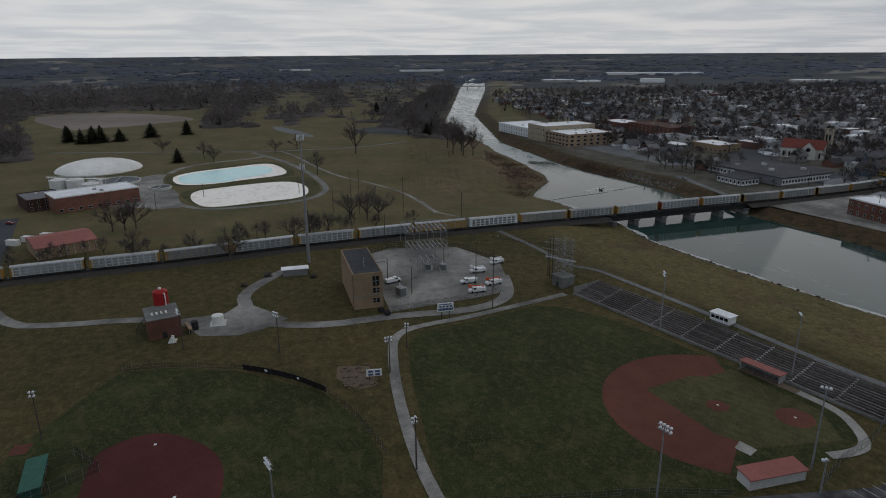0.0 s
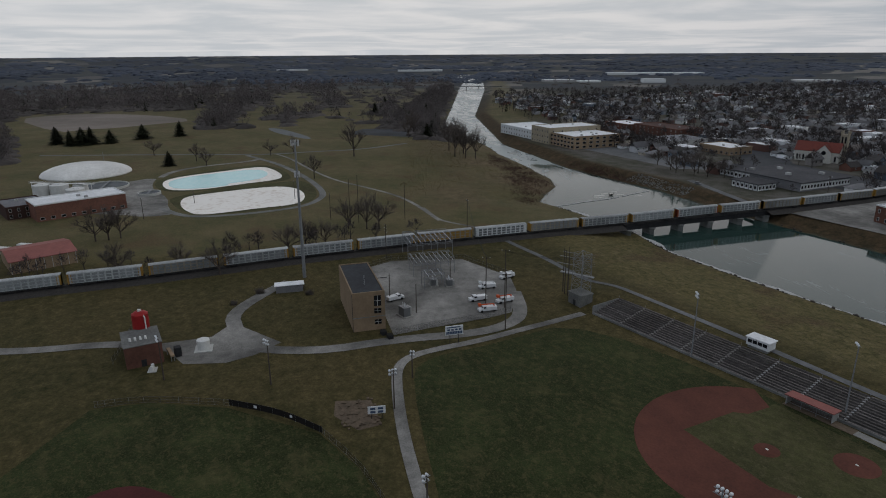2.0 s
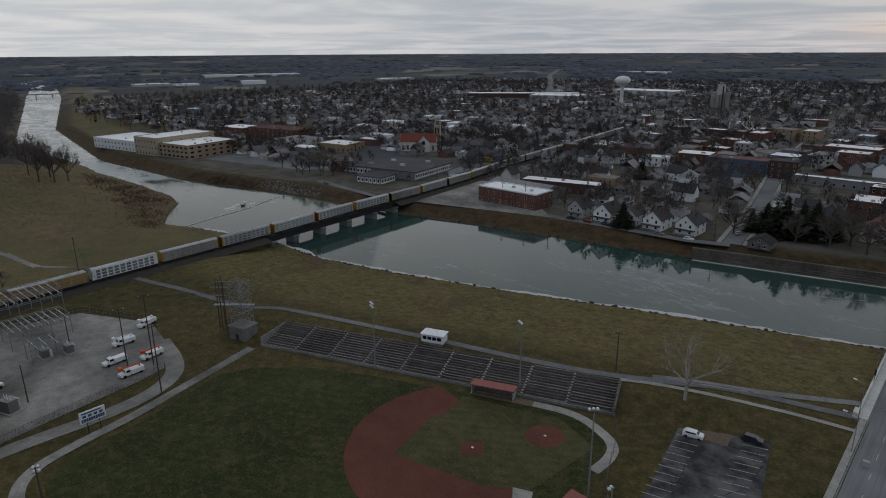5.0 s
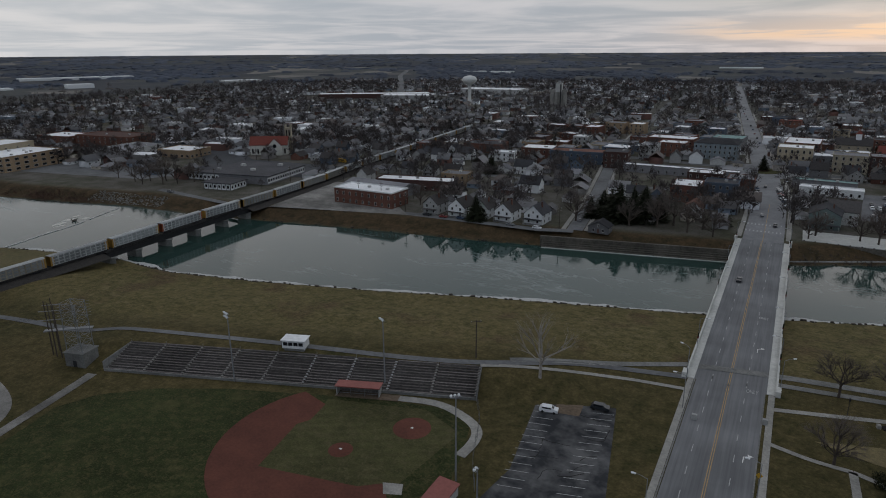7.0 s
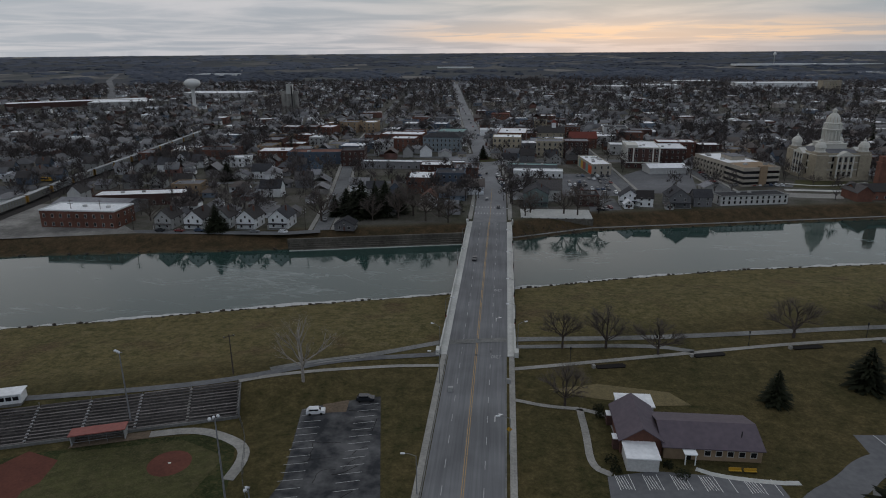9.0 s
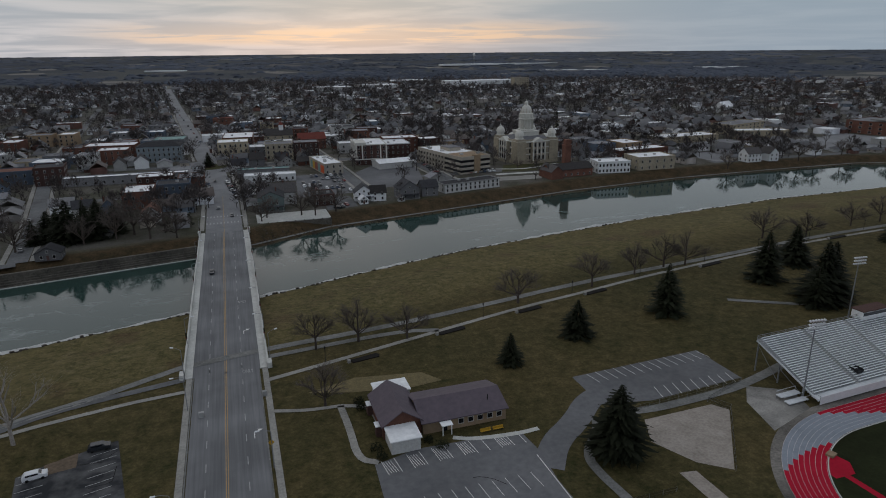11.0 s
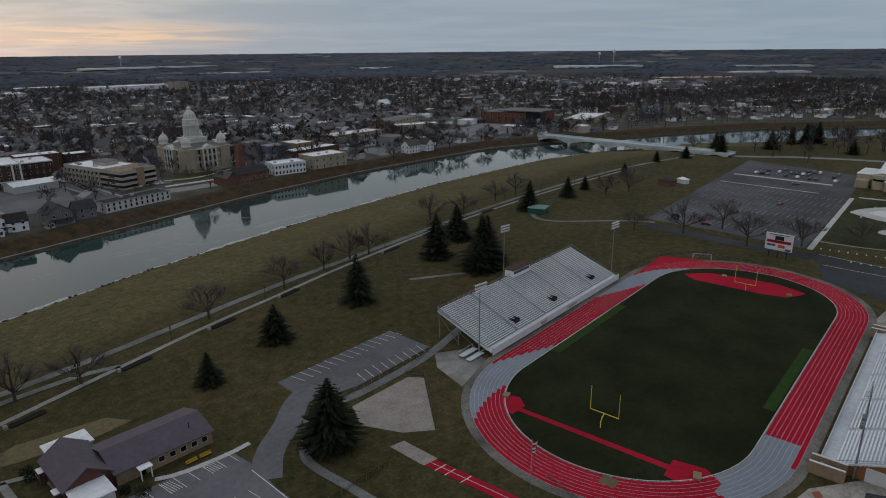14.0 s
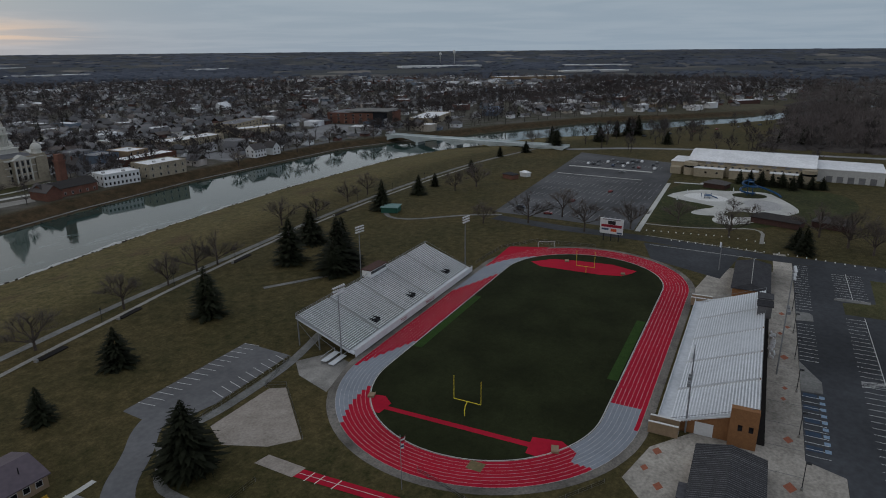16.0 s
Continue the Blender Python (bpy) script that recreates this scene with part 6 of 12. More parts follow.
for dx in (-1.2, 0, 1.2):
    wire("power_line", (-179 + dx, 63, 18.4), (-262 + dx, 81, 19.5), 2.5)
    wire("power_line", (-176 + dx, 69, 21), (-172 + dx, 100, 17), 1.2)

# cell tower
ct = thing("cell_tower", -228, 2.3, 0, 0, "slim grey monopole cell tower with antenna panels", "cell tower")
part("pole", tubes(((0, 0, 0), (0, 0, 30), 0.75, 0.5), ((0, 0, 30), (0, 0, 55), 0.5, 0.3), n=12), M["steel"], ct)
for z, r in ((54, 1.5), (42, 1.0)):
    ringo = part("antenna_mount", tubes(*[((r * math.cos(a), r * math.sin(a), z), (r * math.cos(a + 2.094), r * math.sin(a + 2.094), z), 0.06) for a in (0, 2.094, 4.189)], *[((0, 0, z), (r * math.cos(a), r * math.sin(a), z), 0.06) for a in (0, 2.094, 4.189)]), M["steel"], ct)
    for k in range(9):
        a = k * 2 * math.pi / 9
        part("antenna", boxm((r * math.cos(a) - 0.16, r * math.cos(a) + 0.16, r * math.sin(a) - 0.1, r * math.sin(a) + 0.1, z - 1.1, z + 1.2)), M["sign_white"], ringo)
fence = thing("equipment_cabinet", -214, -3, 0, 0, "pale equipment cabinets beside the tower", "equipment cabinet")
part("roof", boxm((-2.2, 2.2, -6.5, 4.5, 2.7, 2.95)), M["white_roof"], fence)
part("body", boxm((-2, 2, -6, 4, 0, 2.7)), M["grey_wall"], fence)

# ---------------------------------------------------------------- ball field grandstand
def stand_xy(s, n):
    return s * SU[0] + n * SN[0], s * SU[1] + n * SN[1]


sx0, sy0 = stand_xy(-122, 144.7)
gs = thing("grandstand", sx0, sy0, 0, math.degrees(math.atan2(SU[1], SU[0])), "long weathered concrete grandstand with dark plank benches", "grandstand")
ROWS, LEN = 12, 105.5
for k in range(ROWS):
    part("tier", boxm((0, LEN, k * 1.08, k * 1.08 + 1.08, -0.2, 0.2 + k * 0.235)), M["tier"], gs)
plank = mesh_of(boxm((0, 11.4, 0, 0.42, 0, 0.07), *[(0.3 + j * 2.7, 0.4 + j * 2.7, 0.1, 0.3, -0.34, 0) for j in range(5)]), M["bench_wood"])
for sec in range(9):
    for k in range(ROWS):
        ob = part("bench", plank, None, gs)
        ob.location = (0.25 + sec * 11.72, k * 1.08 + 0.45, 0.55 + k * 0.235)
for sec in range(10):
    x = max(0.1, sec * 11.72 - 0.25)
    part("aisle_rail", tubes(((x, 12.9, 3.0), (x, 12.9, 3.9), 0.05), ((x, 2, 0.4), (x, 12.9, 2.9), 0.04)), M["steel"], gs)
    bm = bmesh.new()
    for k in range(ROWS):
        box(bm, x - 0.3 if sec else x, x + 0.32, k * 1.08 + 0.1, k * 1.08 + 0.5, 0.2 + k * 0.235, 0.36 + k * 0.235)
    part("aisle_steps", bm, M["paint_worn"] if sec in (5, 6, 7) else M["concrete"], gs, "worn concrete aisle steps")
part("front_wall", boxm((0, LEN, -0.3, 0, -0.2, 0.75)), M["concrete_grey"], gs)
part("end_wall", boxm((LEN, LEN + 0.25, 0, 13, -0.2, 2.9)), M["concrete_grey"], gs)
part("end_wall", boxm((-0.25, 0, 0, 13, -0.2, 2.9)), M["concrete_grey"], gs)

pb = thing("press_box", -120, 128.2, 2.7, 19.2, "small white press box on stilts behind the grandstand", "press box")
part("base", boxm((-3.0, 3.0, -1.6, 1.6, -2.4, 1.0)), M["concrete_grey"], pb)
part("body", boxm((-3.4, 3.4, -1.9, 1.9, 1.0, 3.4)), M["white_wall"], pb)
part("roof", boxm((-3.7, 3.7, -2.2, 2.2, 3.4, 3.62)), M["white_roof"], pb)
for k in range(4):
    part("window", boxm((-3.0 + k * 1.55, -1.75 + k * 1.55, -1.96, -1.9, 1.9, 2.9)), M["glass_dark"], pb)


def dugout(x, y, rz, w, d, roof, wall, label):
    ob = thing("dugout", x, y, 0, rz, label, "dugout", "dugouts")
    part("back_wall", boxm((0, w, d - 0.2, d, 0, 2.6)), M[wall], ob)
    for a in (0, w - 0.2):
        part("side_wall", boxm((a, a + 0.2, 0, d - 0.2, 0, 2.6)), M[wall], ob)
    bm = bmesh.new()
    v = [(-0.3, -0.4, 2.95), (w + 0.3, -0.4, 2.95), (w + 0.3, d + 0.3, 2.65), (-0.3, d + 0.3, 2.65)]
    t = [bm.verts.new(c) for c in v]
    u = [bm.verts.new((c[0], c[1], c[2] - 0.25)) for c in v]
    bm.faces.new(t)
    bm.faces.new(u[::-1])
    for k in range(4):
        bm.faces.new((u[k], u[(k + 1) % 4], t[(k + 1) % 4], t[k]))
    part("roof", bm, M[roof], ob)
    part("bench", boxm((0.6, w - 0.6, d - 0.9, d - 0.4, 0, 0.5)), M["bench_wood"], ob)
    for k in range(4):
        part("post", tubes(((0.1 + k * (w - 0.2) / 3, 0.05, 0), (0.1 + k * (w - 0.2) / 3, 0.05, 2.7), 0.06)), M["steel"], ob)
    part("rail", boxm((0, w, 0.0, 0.06, 0.9, 1.0)), M["steel"], ob)
    return ob


dugout(-96.4, 116.4, 20, 11.4, 3.2, "faded_red", "siding", "low grey dugout with a red metal roof")
dugout(-54.4, 96.4, 270, 13.9, 4.0, "faded_red", "siding", "pale grey dugout with a red metal roof")
dugout(-85.8, -59.6, 190, 12, 3.6, "green_metal", "green_metal", "dark green metal dugout of the softball field")


def mesh_fence(name, line, h, label, panel=False, lift=0.0, step=3.0):
    ob = thing(name, line[0][0], line[0][1], 0, 0, label, "fence", "fences")
    o = line[0]
    pts = resample(line, step)
    me = mesh_of(tubes(((0, 0, 0), (0, 0, h), 0.04), n=5), M["steel"])
    for x, y in pts[:: 1 if len(pts) < 90 else 2]:
        p = part("post", me, None, ob)
        p.location = (x - o[0], y - o[1], lift)
    for z in ([h, h * 0.5, 0.1] if not panel else [h]):
        bm = bmesh.new()
        prev = None
        for x, y in pts:
            row = [bm.verts.new((x - o[0], y - o[1], z + lift + dz)) for dz in (-0.03, 0.03)]
            if prev:
                bm.faces.new((prev[0], row[0], row[1], prev[1]))
            prev = row
        bmesh.ops.solidify(bm, geom=bm.faces[:], thickness=0.05)
        part("rail", bm, M["steel"], ob)
    if not panel:
        v, f, run = [], [], 0.0
        for (ax, ay), (bx, by) in zip(pts, pts[1:]):
            d = math.hypot(bx - ax, by - ay)
            ux, uy = (bx - ax) / d, (by - ay) / d
            for s in np.arange(0, d, 0.3):
                for dr in (1, -1):
                    q0, q1 = (s, s + 0.3 * dr) if 0 <= s + 0.3 * dr <= d else (s, s)
                    x0, y0, x1, y1 = ax - o[0] + ux * q0, ay - o[1] + uy * q0, ax - o[0] + ux * q1, ay - o[1] + uy * q1
                    f.append((len(v), len(v) + 1, len(v) + 2, len(v) + 3))
                    v += [(x0, y0, lift + 0.1), (x0 + ux * 0.035, y0 + uy * 0.035, lift + 0.1), (x1 + ux * 0.035, y1 + uy * 0.035, lift + h), (x1, y1, lift + h)]
        me = bpy.data.meshes.new("wire_mesh")
        me.from_pydata(v, [], f)
        me.materials.append(M["steel_dark"])
        part("wire_mesh", me, None, ob, "thin grey wire mesh")
    if panel:
        bm = bmesh.new()
        for (ax, ay), (bx, by) in zip(pts, pts[1:]):
            d = math.hypot(bx - ax, by - ay)
            nx, ny = -(by - ay) / d * 0.03, (bx - ax) / d * 0.03
            prism(bm, [(ax - o[0] - nx, ay - o[1] - ny), (bx - o[0] - nx, by - o[1] - ny), (bx - o[0] + nx, by - o[1] + ny), (ax - o[0] + nx, ay - o[1] + ny)], 0.15, h)
        part("windscreen", bm, M["mulch"], ob, "black windscreen cloth")
    return ob


FL = smooth_line([(-141, -55), (-140.8, -42), (-133, -21.6)])
mesh_fence("fence", FL, 1.8, "low chain-link outfield fence")
mesh_fence("fence", smooth_line([(-133, -21.6), (-125, -9), (-114, 0.6)]), 1.9, "outfield fence hung with black windscreen", True)
mesh_fence("fence", smooth_line([(-114, 0.6), (-98, 8), (-82, 11.8)]), 1.8, "curved chain-link outfield fence")
for x, y in ((-129, -15.2), (-121.6, -6.0)):
    sb = thing("fence_sign", x, y, 1.1, 48, "small white plate on the outfield fence", "sign", "fence signs")
    part("plate", boxm((-0.8, 0.8, -0.12, -0.06, -0.35, 0.35)), M["sign_white"], sb)
mesh_fence("fence", [(-62, 20), (-55, 62), (-50, 78)], 1.5, "low chain-link fence by the dugout")
mesh_fence("fence", smooth_line([(-63, 131), (-57, 121), (-53, 108), (-48, 99)]), 3.0, "chain-link backstop fence behind home plate")
mesh_fence("fence", [(-164, 27.5), (-166, 39), (-169, 61), (-172, 70)], 2.2, "chain-link fence round the substation")
mesh_fence("fence", [(-205, 83), (-233, 71), (-240, 40), (-231, 26)], 2.2, "chain-link fence behind the substation")
mesh_fence("fence", [(-190, -55), (-166, -56)], 2.2, "chain-link fence by the red silo")
mesh_fence("fence", [(121.5, 118.8), (107, 113.8), (109.8, 109), (93.8, 89.4)], 1.6, "chain-link fence round the practice diamond")
mesh_fence("fence", [(86, 116), (122, 119)], 1.4, "chain-link fence along the footpath")
mesh_fence("fence", [(56, 60), (62, 88), (78, 88)], 1.2, "wire fence beside the lot")
mesh_fence("fence", [(-100, -57), (-92, -50), (-78, -72)], 3.0, "chain-link backstop of the softball field")
mesh_fence("fence", [field(270, 60), field(268, 86), field(252, 97), field(228, 98.5)], 1.4, "chain-link fence at the track's bend")
mesh_fence("fence", [(97, 61), (93, 45), (101, 33), (112, 26)], 1.0, "low fence round the track")

# old lattice tower on a concrete hut and a trestle of poles
lt = thing("lattice_tower", -172.5, 96.5, 0, 15, "grey steel lattice tower on a concrete hut", "transmission tower")
part("hut", boxm((-3.2, 3.2, -2.8, 2.8, 0, 4.2), (-3.5, 3.5, -3.1, 3.1, 4.2, 4.5)), M["concrete_grey"], lt)
part("door", boxm((-0.6, 0.6, -2.88, -2.8, 0, 2.1)), M["steel_dark"], lt)
legs = [(-2.6, -2.2), (2.6, -2.2), (2.6, 2.2), (-2.6, 2.2)]
for x, y in legs:
    part("leg", tubes(((x, y, 4.5), (x * 0.9, y * 0.9, 19), 0.11)), M["steel"], lt)
bm = bmesh.new()
for k in range(6):
    z0, z1 = 4.5 + k * 2.42, 4.5 + (k + 1) * 2.42
    for (ax, ay), (bx, by) in zip(legs, legs[1:] + legs[:1]):
        tube(bm, (ax, ay, z0), (bx * 0.95, by * 0.95, z1), 0.05, n=4)
        tube(bm, (bx, by, z0), (ax * 0.95, ay * 0.95, z1), 0.05, n=4)
        tube(bm, (ax * 0.95, ay * 0.95, z1), (bx * 0.95, by * 0.95, z1), 0.05, n=4)
part("bracing", bm, M["steel"], lt)
bm = bmesh.new()
for k in range(6):
    z = 14.5 + k * 0.85
    tube(bm, (-3.4, -2.6, z), (3.4, 2.6, z), 0.05, n=4)
    tube(bm, (-3.4, 2.6, z), (3.4, -2.6, z), 0.05, n=4)
part("crossarms", bm, M["steel"], lt)
pr = thing("pole_trestle", -184.5, 95.2, 0, 40, "cluster of tall timber poles with steel crossarms", "utility pole")
for x, y in ((0, 0), (1.6, -1.8), (3.4, -3), (0.8, 2.6)):
    part("pole", tubes(((x, y, 0), (x, y, 17.4), 0.2, 0.14)), M["wood_pole"], pr)
part("crossarm", boxm((-1.5, 5, -0.8, -0.6, 14.4, 14.6), (-1.5, 5, -2.8, -2.6, 12.4, 12.6), (-1.2, 3, 1.6, 1.8, 15.4, 15.6)), M["steel"], pr)
part("platform", boxm((-1, 12, -1.2, 0.4, 8.2, 8.5)), M["steel"], pr)

# substation
sb = thing("substation_building", -169.6, 20.3, 0, 2, "tall tan brick substation hall with few windows", "building")
part("wall", boxm((-30.5, 0, -5.4, 5.2, 0, 13.0)), M["tan"], sb)
part("roof", boxm((-30.1, -0.4, -5.0, 4.8, 13.0, 13.08)), M["asphalt_dark"], sb)
part("parapet", boxm((-30.5, 0, -5.4, -5.0, 13, 13.35), (-30.5, 0, 4.8, 5.2, 13, 13.35), (-0.4, 0, -5.0, 4.8, 13, 13.35), (-30.5, -30.1, -5.0, 4.8, 13, 13.35)), M["tan"], sb)
part("string_course", boxm((0, 0.08, -5.4, 5.2, 4.6, 4.9)), M["concrete_grey"], sb)
for z, h in ((8.3, 3.6), (5.8, 1.7), (2.0, 1.6)):
    w = part("window", boxm((0, 0.06, 1.6, 3.9, z, z + h)), M["glass_dark"], sb)
    part("mullion", boxm((0.06, 0.1, 2.7, 2.8, z, z + h), (0.06, 0.1, 1.6, 3.9, z + h * 0.5, z + h * 0.5 + 0.08)), M["trim"], w)
part("roof_mast", tubes(((-8, 0, 12.7), (-8, 0, 16.5), 0.05)), M["sign_white"], sb)
part("downpipe", boxm((-0.3, 0.05, -5.5, -5.4, 0, 13)), M["steel_dark"], sb)
part("cable_tray", boxm((-30, -29.8, 5.2, 12, 6.8, 7.0)), M["steel_dark"], sb)


def gantry(x, y, rz, w, d, h, bays):
    ob = thing("switchyard_frame", x, y, 0, rz, "galvanised steel switchyard frame with bus bars and insulators", "switchgear", "switchyard frames")
    for i in range(bays + 1):
        for j in (0, 1):
            part("post", tubes(((i * w / bays, j * d, 0), (i * w / bays, j * d, h), 0.13, 0.1)), M["steel"], ob)
    for z in (h, h * 0.72):
        bm = bmesh.new()
        for j in (0, d):
            tube(bm, (0, j, z), (w, j, z), 0.1, n=4)
            tube(bm, (0, j, z - 0.6), (w, j, z - 0.6), 0.08, n=4)
            for k in range(bays * 4):
                a, b = k * w / (bays * 4), (k + 1) * w / (bays * 4)
                tube(bm, (a, j, z), (b, j, z - 0.6), 0.05, n=3)
        for i in range(bays + 1):
            tube(bm, (i * w / bays, 0, z), (i * w / bays, d, z), 0.08, n=4)
        part("beam", bm, M["steel"], ob)
    for k in range(bays * 3):
        xx = (k + 0.5) * w / (bays * 3)
        b = part("bus_bar", tubes(((xx, -1.5, h * 0.72 + 1.1), (xx, d + 1.5, h * 0.72 + 1.1), 0.09), n=5), M["aluminium"], ob)
        for j in (0, d):
            bm = bmesh.new()
            lathe(bm, [(0.1, 0), (0.2, 0.1), (0.1, 0.25), (0.2, 0.35), (0.1, 0.5), (0.2, 0.6), (0.08, 0.8)], 8)
            i_ = part("insulator", bm, M["grey_wall"], b)
            i_.location = (xx, j, h * 0.72 + 0.2)
    return ob


gantry(-238, 47, 90, 20, 12, 9.6, 3)
gantry(-217, 45, 90, 17, 9, 7.0, 3)
gantry(-202, 46, 90, 8, 5, 6.0, 1)


def transformer(x, y, rz, s=1.0):
    ob = thing("transformer", x, y, 0, rz, "pale blue-grey oil-filled power transformer", "transformer", "transformers")
    part("tank", boxm((-1.6 * s, 1.6 * s, -1.1 * s, 1.1 * s, 0.3, 3.0 * s)), M["car_grey"], ob)
    for k in range(7):
        part("radiator", boxm((-1.5 * s + k * 0.45, -1.3 * s + k * 0.45, 1.1 * s, 1.9 * s, 0.6, 2.7 * s)), M["siding"], ob)
    for k in range(3):
        part("bushing", tubes(((-1 + k, 0, 3 * s), (-1 + k, 0, 4.3 * s), 0.16, 0.07)), M["lamp_lens"], ob)
    part("plinth", boxm((-2.2 * s, 2.2 * s, -1.6 * s, 2.1 * s, 0, 0.3)), M["concrete"], ob)


transformer(-178.5, 33.5, 20, 1.15)
transformer(-203, 56, 0, 0.9)
transformer(-205, 50, 0, 0.9)
for x, y in ((-165.5, 24), (-162, 25.5)):
    sk = thing("dark_bin", x, y, 0, 10, "small black steel waste bin", "bin", "bins")
    part("body", boxm((-1.1, 1.1, -0.8, 0.8, 0, 1.2)), M["steel_dark"], sk)
    part("lid", boxm((-1.15, 1.15, -0.85, 0.85, 1.2, 1.3)), M["rubber"], sk)

# scoreboards and signs
sc = thing("scoreboard", -153, 44.1, 0, 90, "white ball field scoreboard with blue panels on two posts", "scoreboard")
part("board", boxm((-4.6, 4.6, -0.15, 0.15, 3.2, 6.3)), M["sign_white"], sc)
for x in (-2.2, 2.2):
    part("post", boxm((x - 0.12, x + 0.12, -0.1, 0.1, 0, 3.2)), M["steel_dark"], sc)
for k in range(10):
    part("score_panel", boxm((-4.1 + k * 0.84, -3.4 + k * 0.84, -0.2, -0.15, 3.5, 4.4)), M["sign_blue"], sc)
for k in range(4):
    part("score_panel", boxm((-3.6 + k * 2.0, -2.3 + k * 2.0, -0.2, -0.15, 4.7, 5.3)), M["sign_blue"], sc)
part("title_bar", boxm((-3.8, 3.2, -0.2, -0.15, 5.65, 6.0)), M["sign_blue"], sc)
sc.matrix_basis = sc.matrix_basis @ Matrix.Diagonal((0.62, 1, 0.95, 1))
sc2 = thing("scoreboard", -117, 14.2, 0, 85, "small white and blue softball scoreboard", "scoreboard")
part("board", boxm((-2.2, 2.2, -0.1, 0.1, 1.5, 3.5)), M["sign_white"], sc2)
for x in (-1.3, 1.3):
    part("post", boxm((x - 0.08, x + 0.08, -0.08, 0.08, 0, 1.5)), M["steel_dark"], sc2)
for x in (-1.6, 0.3):
    for z in (1.7, 2.6):
        part("score_panel", boxm((x, x + 1.3, -0.14, -0.1, z, z + 0.6)), M["sign_blue"], sc2)

# red pump house, silo and tank
ph = thing("pump_house", -168.5, -48, 0, 15, "dark red brick pump house with a grey flat roof", "building")
part("wall", boxm((-6, 6.5, -5, 5, 0, 6.6)), M["brick"], ph)
part("roof", boxm((-6.2, 6.7, -5.2, 5.2, 6.6, 6.85)), M["concrete_grey"], ph)
for k in range(2):
    for j in range(4):
        part("roof_vent", tubes(((1.4 + k * 1.1, -3 + j * 1.4, 6.85), (1.4 + k * 1.1, -3 + j * 1.4, 7.4), 0.35, 0.3), n=8), M["tank_white"], ph)
part("door", boxm((6.5, 6.56, -1, 0.4, 0, 2.2)), M["steel_dark"], ph)
si = thing("silo", -176, -49, 6.0, 0, "bright red cylindrical silo behind the pump house", "silo")
bm = bmesh.new()
lathe(bm, [(2.4, -6), (2.4, 5.2), (1.2, 6.0)], 20)
part("body", bm, M["silo_red"], si, smooth=False)
bm = bmesh.new()
lathe(bm, [(0.5, 6.0), (0.55, 6.5)], 10)
part("cap", bm, M["tank_white"], si)
part("pipe", tubes(((2.3, 1.8, -6), (2.3, 1.8, 4.8), 0.18), ((2.3, 1.8, 4.8), (1.2, 0.8, 5.4), 0.18)), M["tank_white"], si)
tk = thing("tank", -169.5, -31, 0, 0, "small white cylindrical tank on a concrete pad", "tank")
part("pad", boxm((-2.6, 2.6, -2.6, 2.6, 0, 0.3)), M["concrete_pale"], tk)
bm = bmesh.new()
lathe(bm, [(1.9, 0.3), (1.9, 3.2), (0.4, 3.6)], 18)
part("shell", bm, M["tank_white"], tk)
mc = thing("machine", -166, -40, 0, 20, "tan chute conveyor beside the pump house", "machine")
part("chute", boxm((-3, 3.2, -0.5, 0.5, 1.6, 2.1)), M["tan"], mc)
part("frame", tubes(((-2.6, -0.4, 0), (-2.6, -0.4, 1.6), 0.1), ((2.8, -0.4, 0), (2.8, -0.4, 1.6), 0.1), ((2.8, 0.4, 0), (2.8, 0.4, 1.6), 0.1), ((-2.6, 0.4, 0), (-2.6, 0.4, 1.6), 0.1)), M["steel"], mc)
part("hopper", boxm((-1, 1, 1.2, 3, 0, 3)), M["steel_dark"], mc)
ac = thing("gas_bottles", -159, -44, 0, 0, "pair of small white tanks on a pad", "tank")
part("pad", boxm((-1.6, 1.6, -1.2, 1.2, 0, 0.2)), M["concrete_pale"], ac)
for x in (-0.7, 0.7):
    part("bottle", tubes(((x, 0, 0.2), (x, 0, 1.6), 0.5, 0.45), n=10), M["tank_white"], ac)


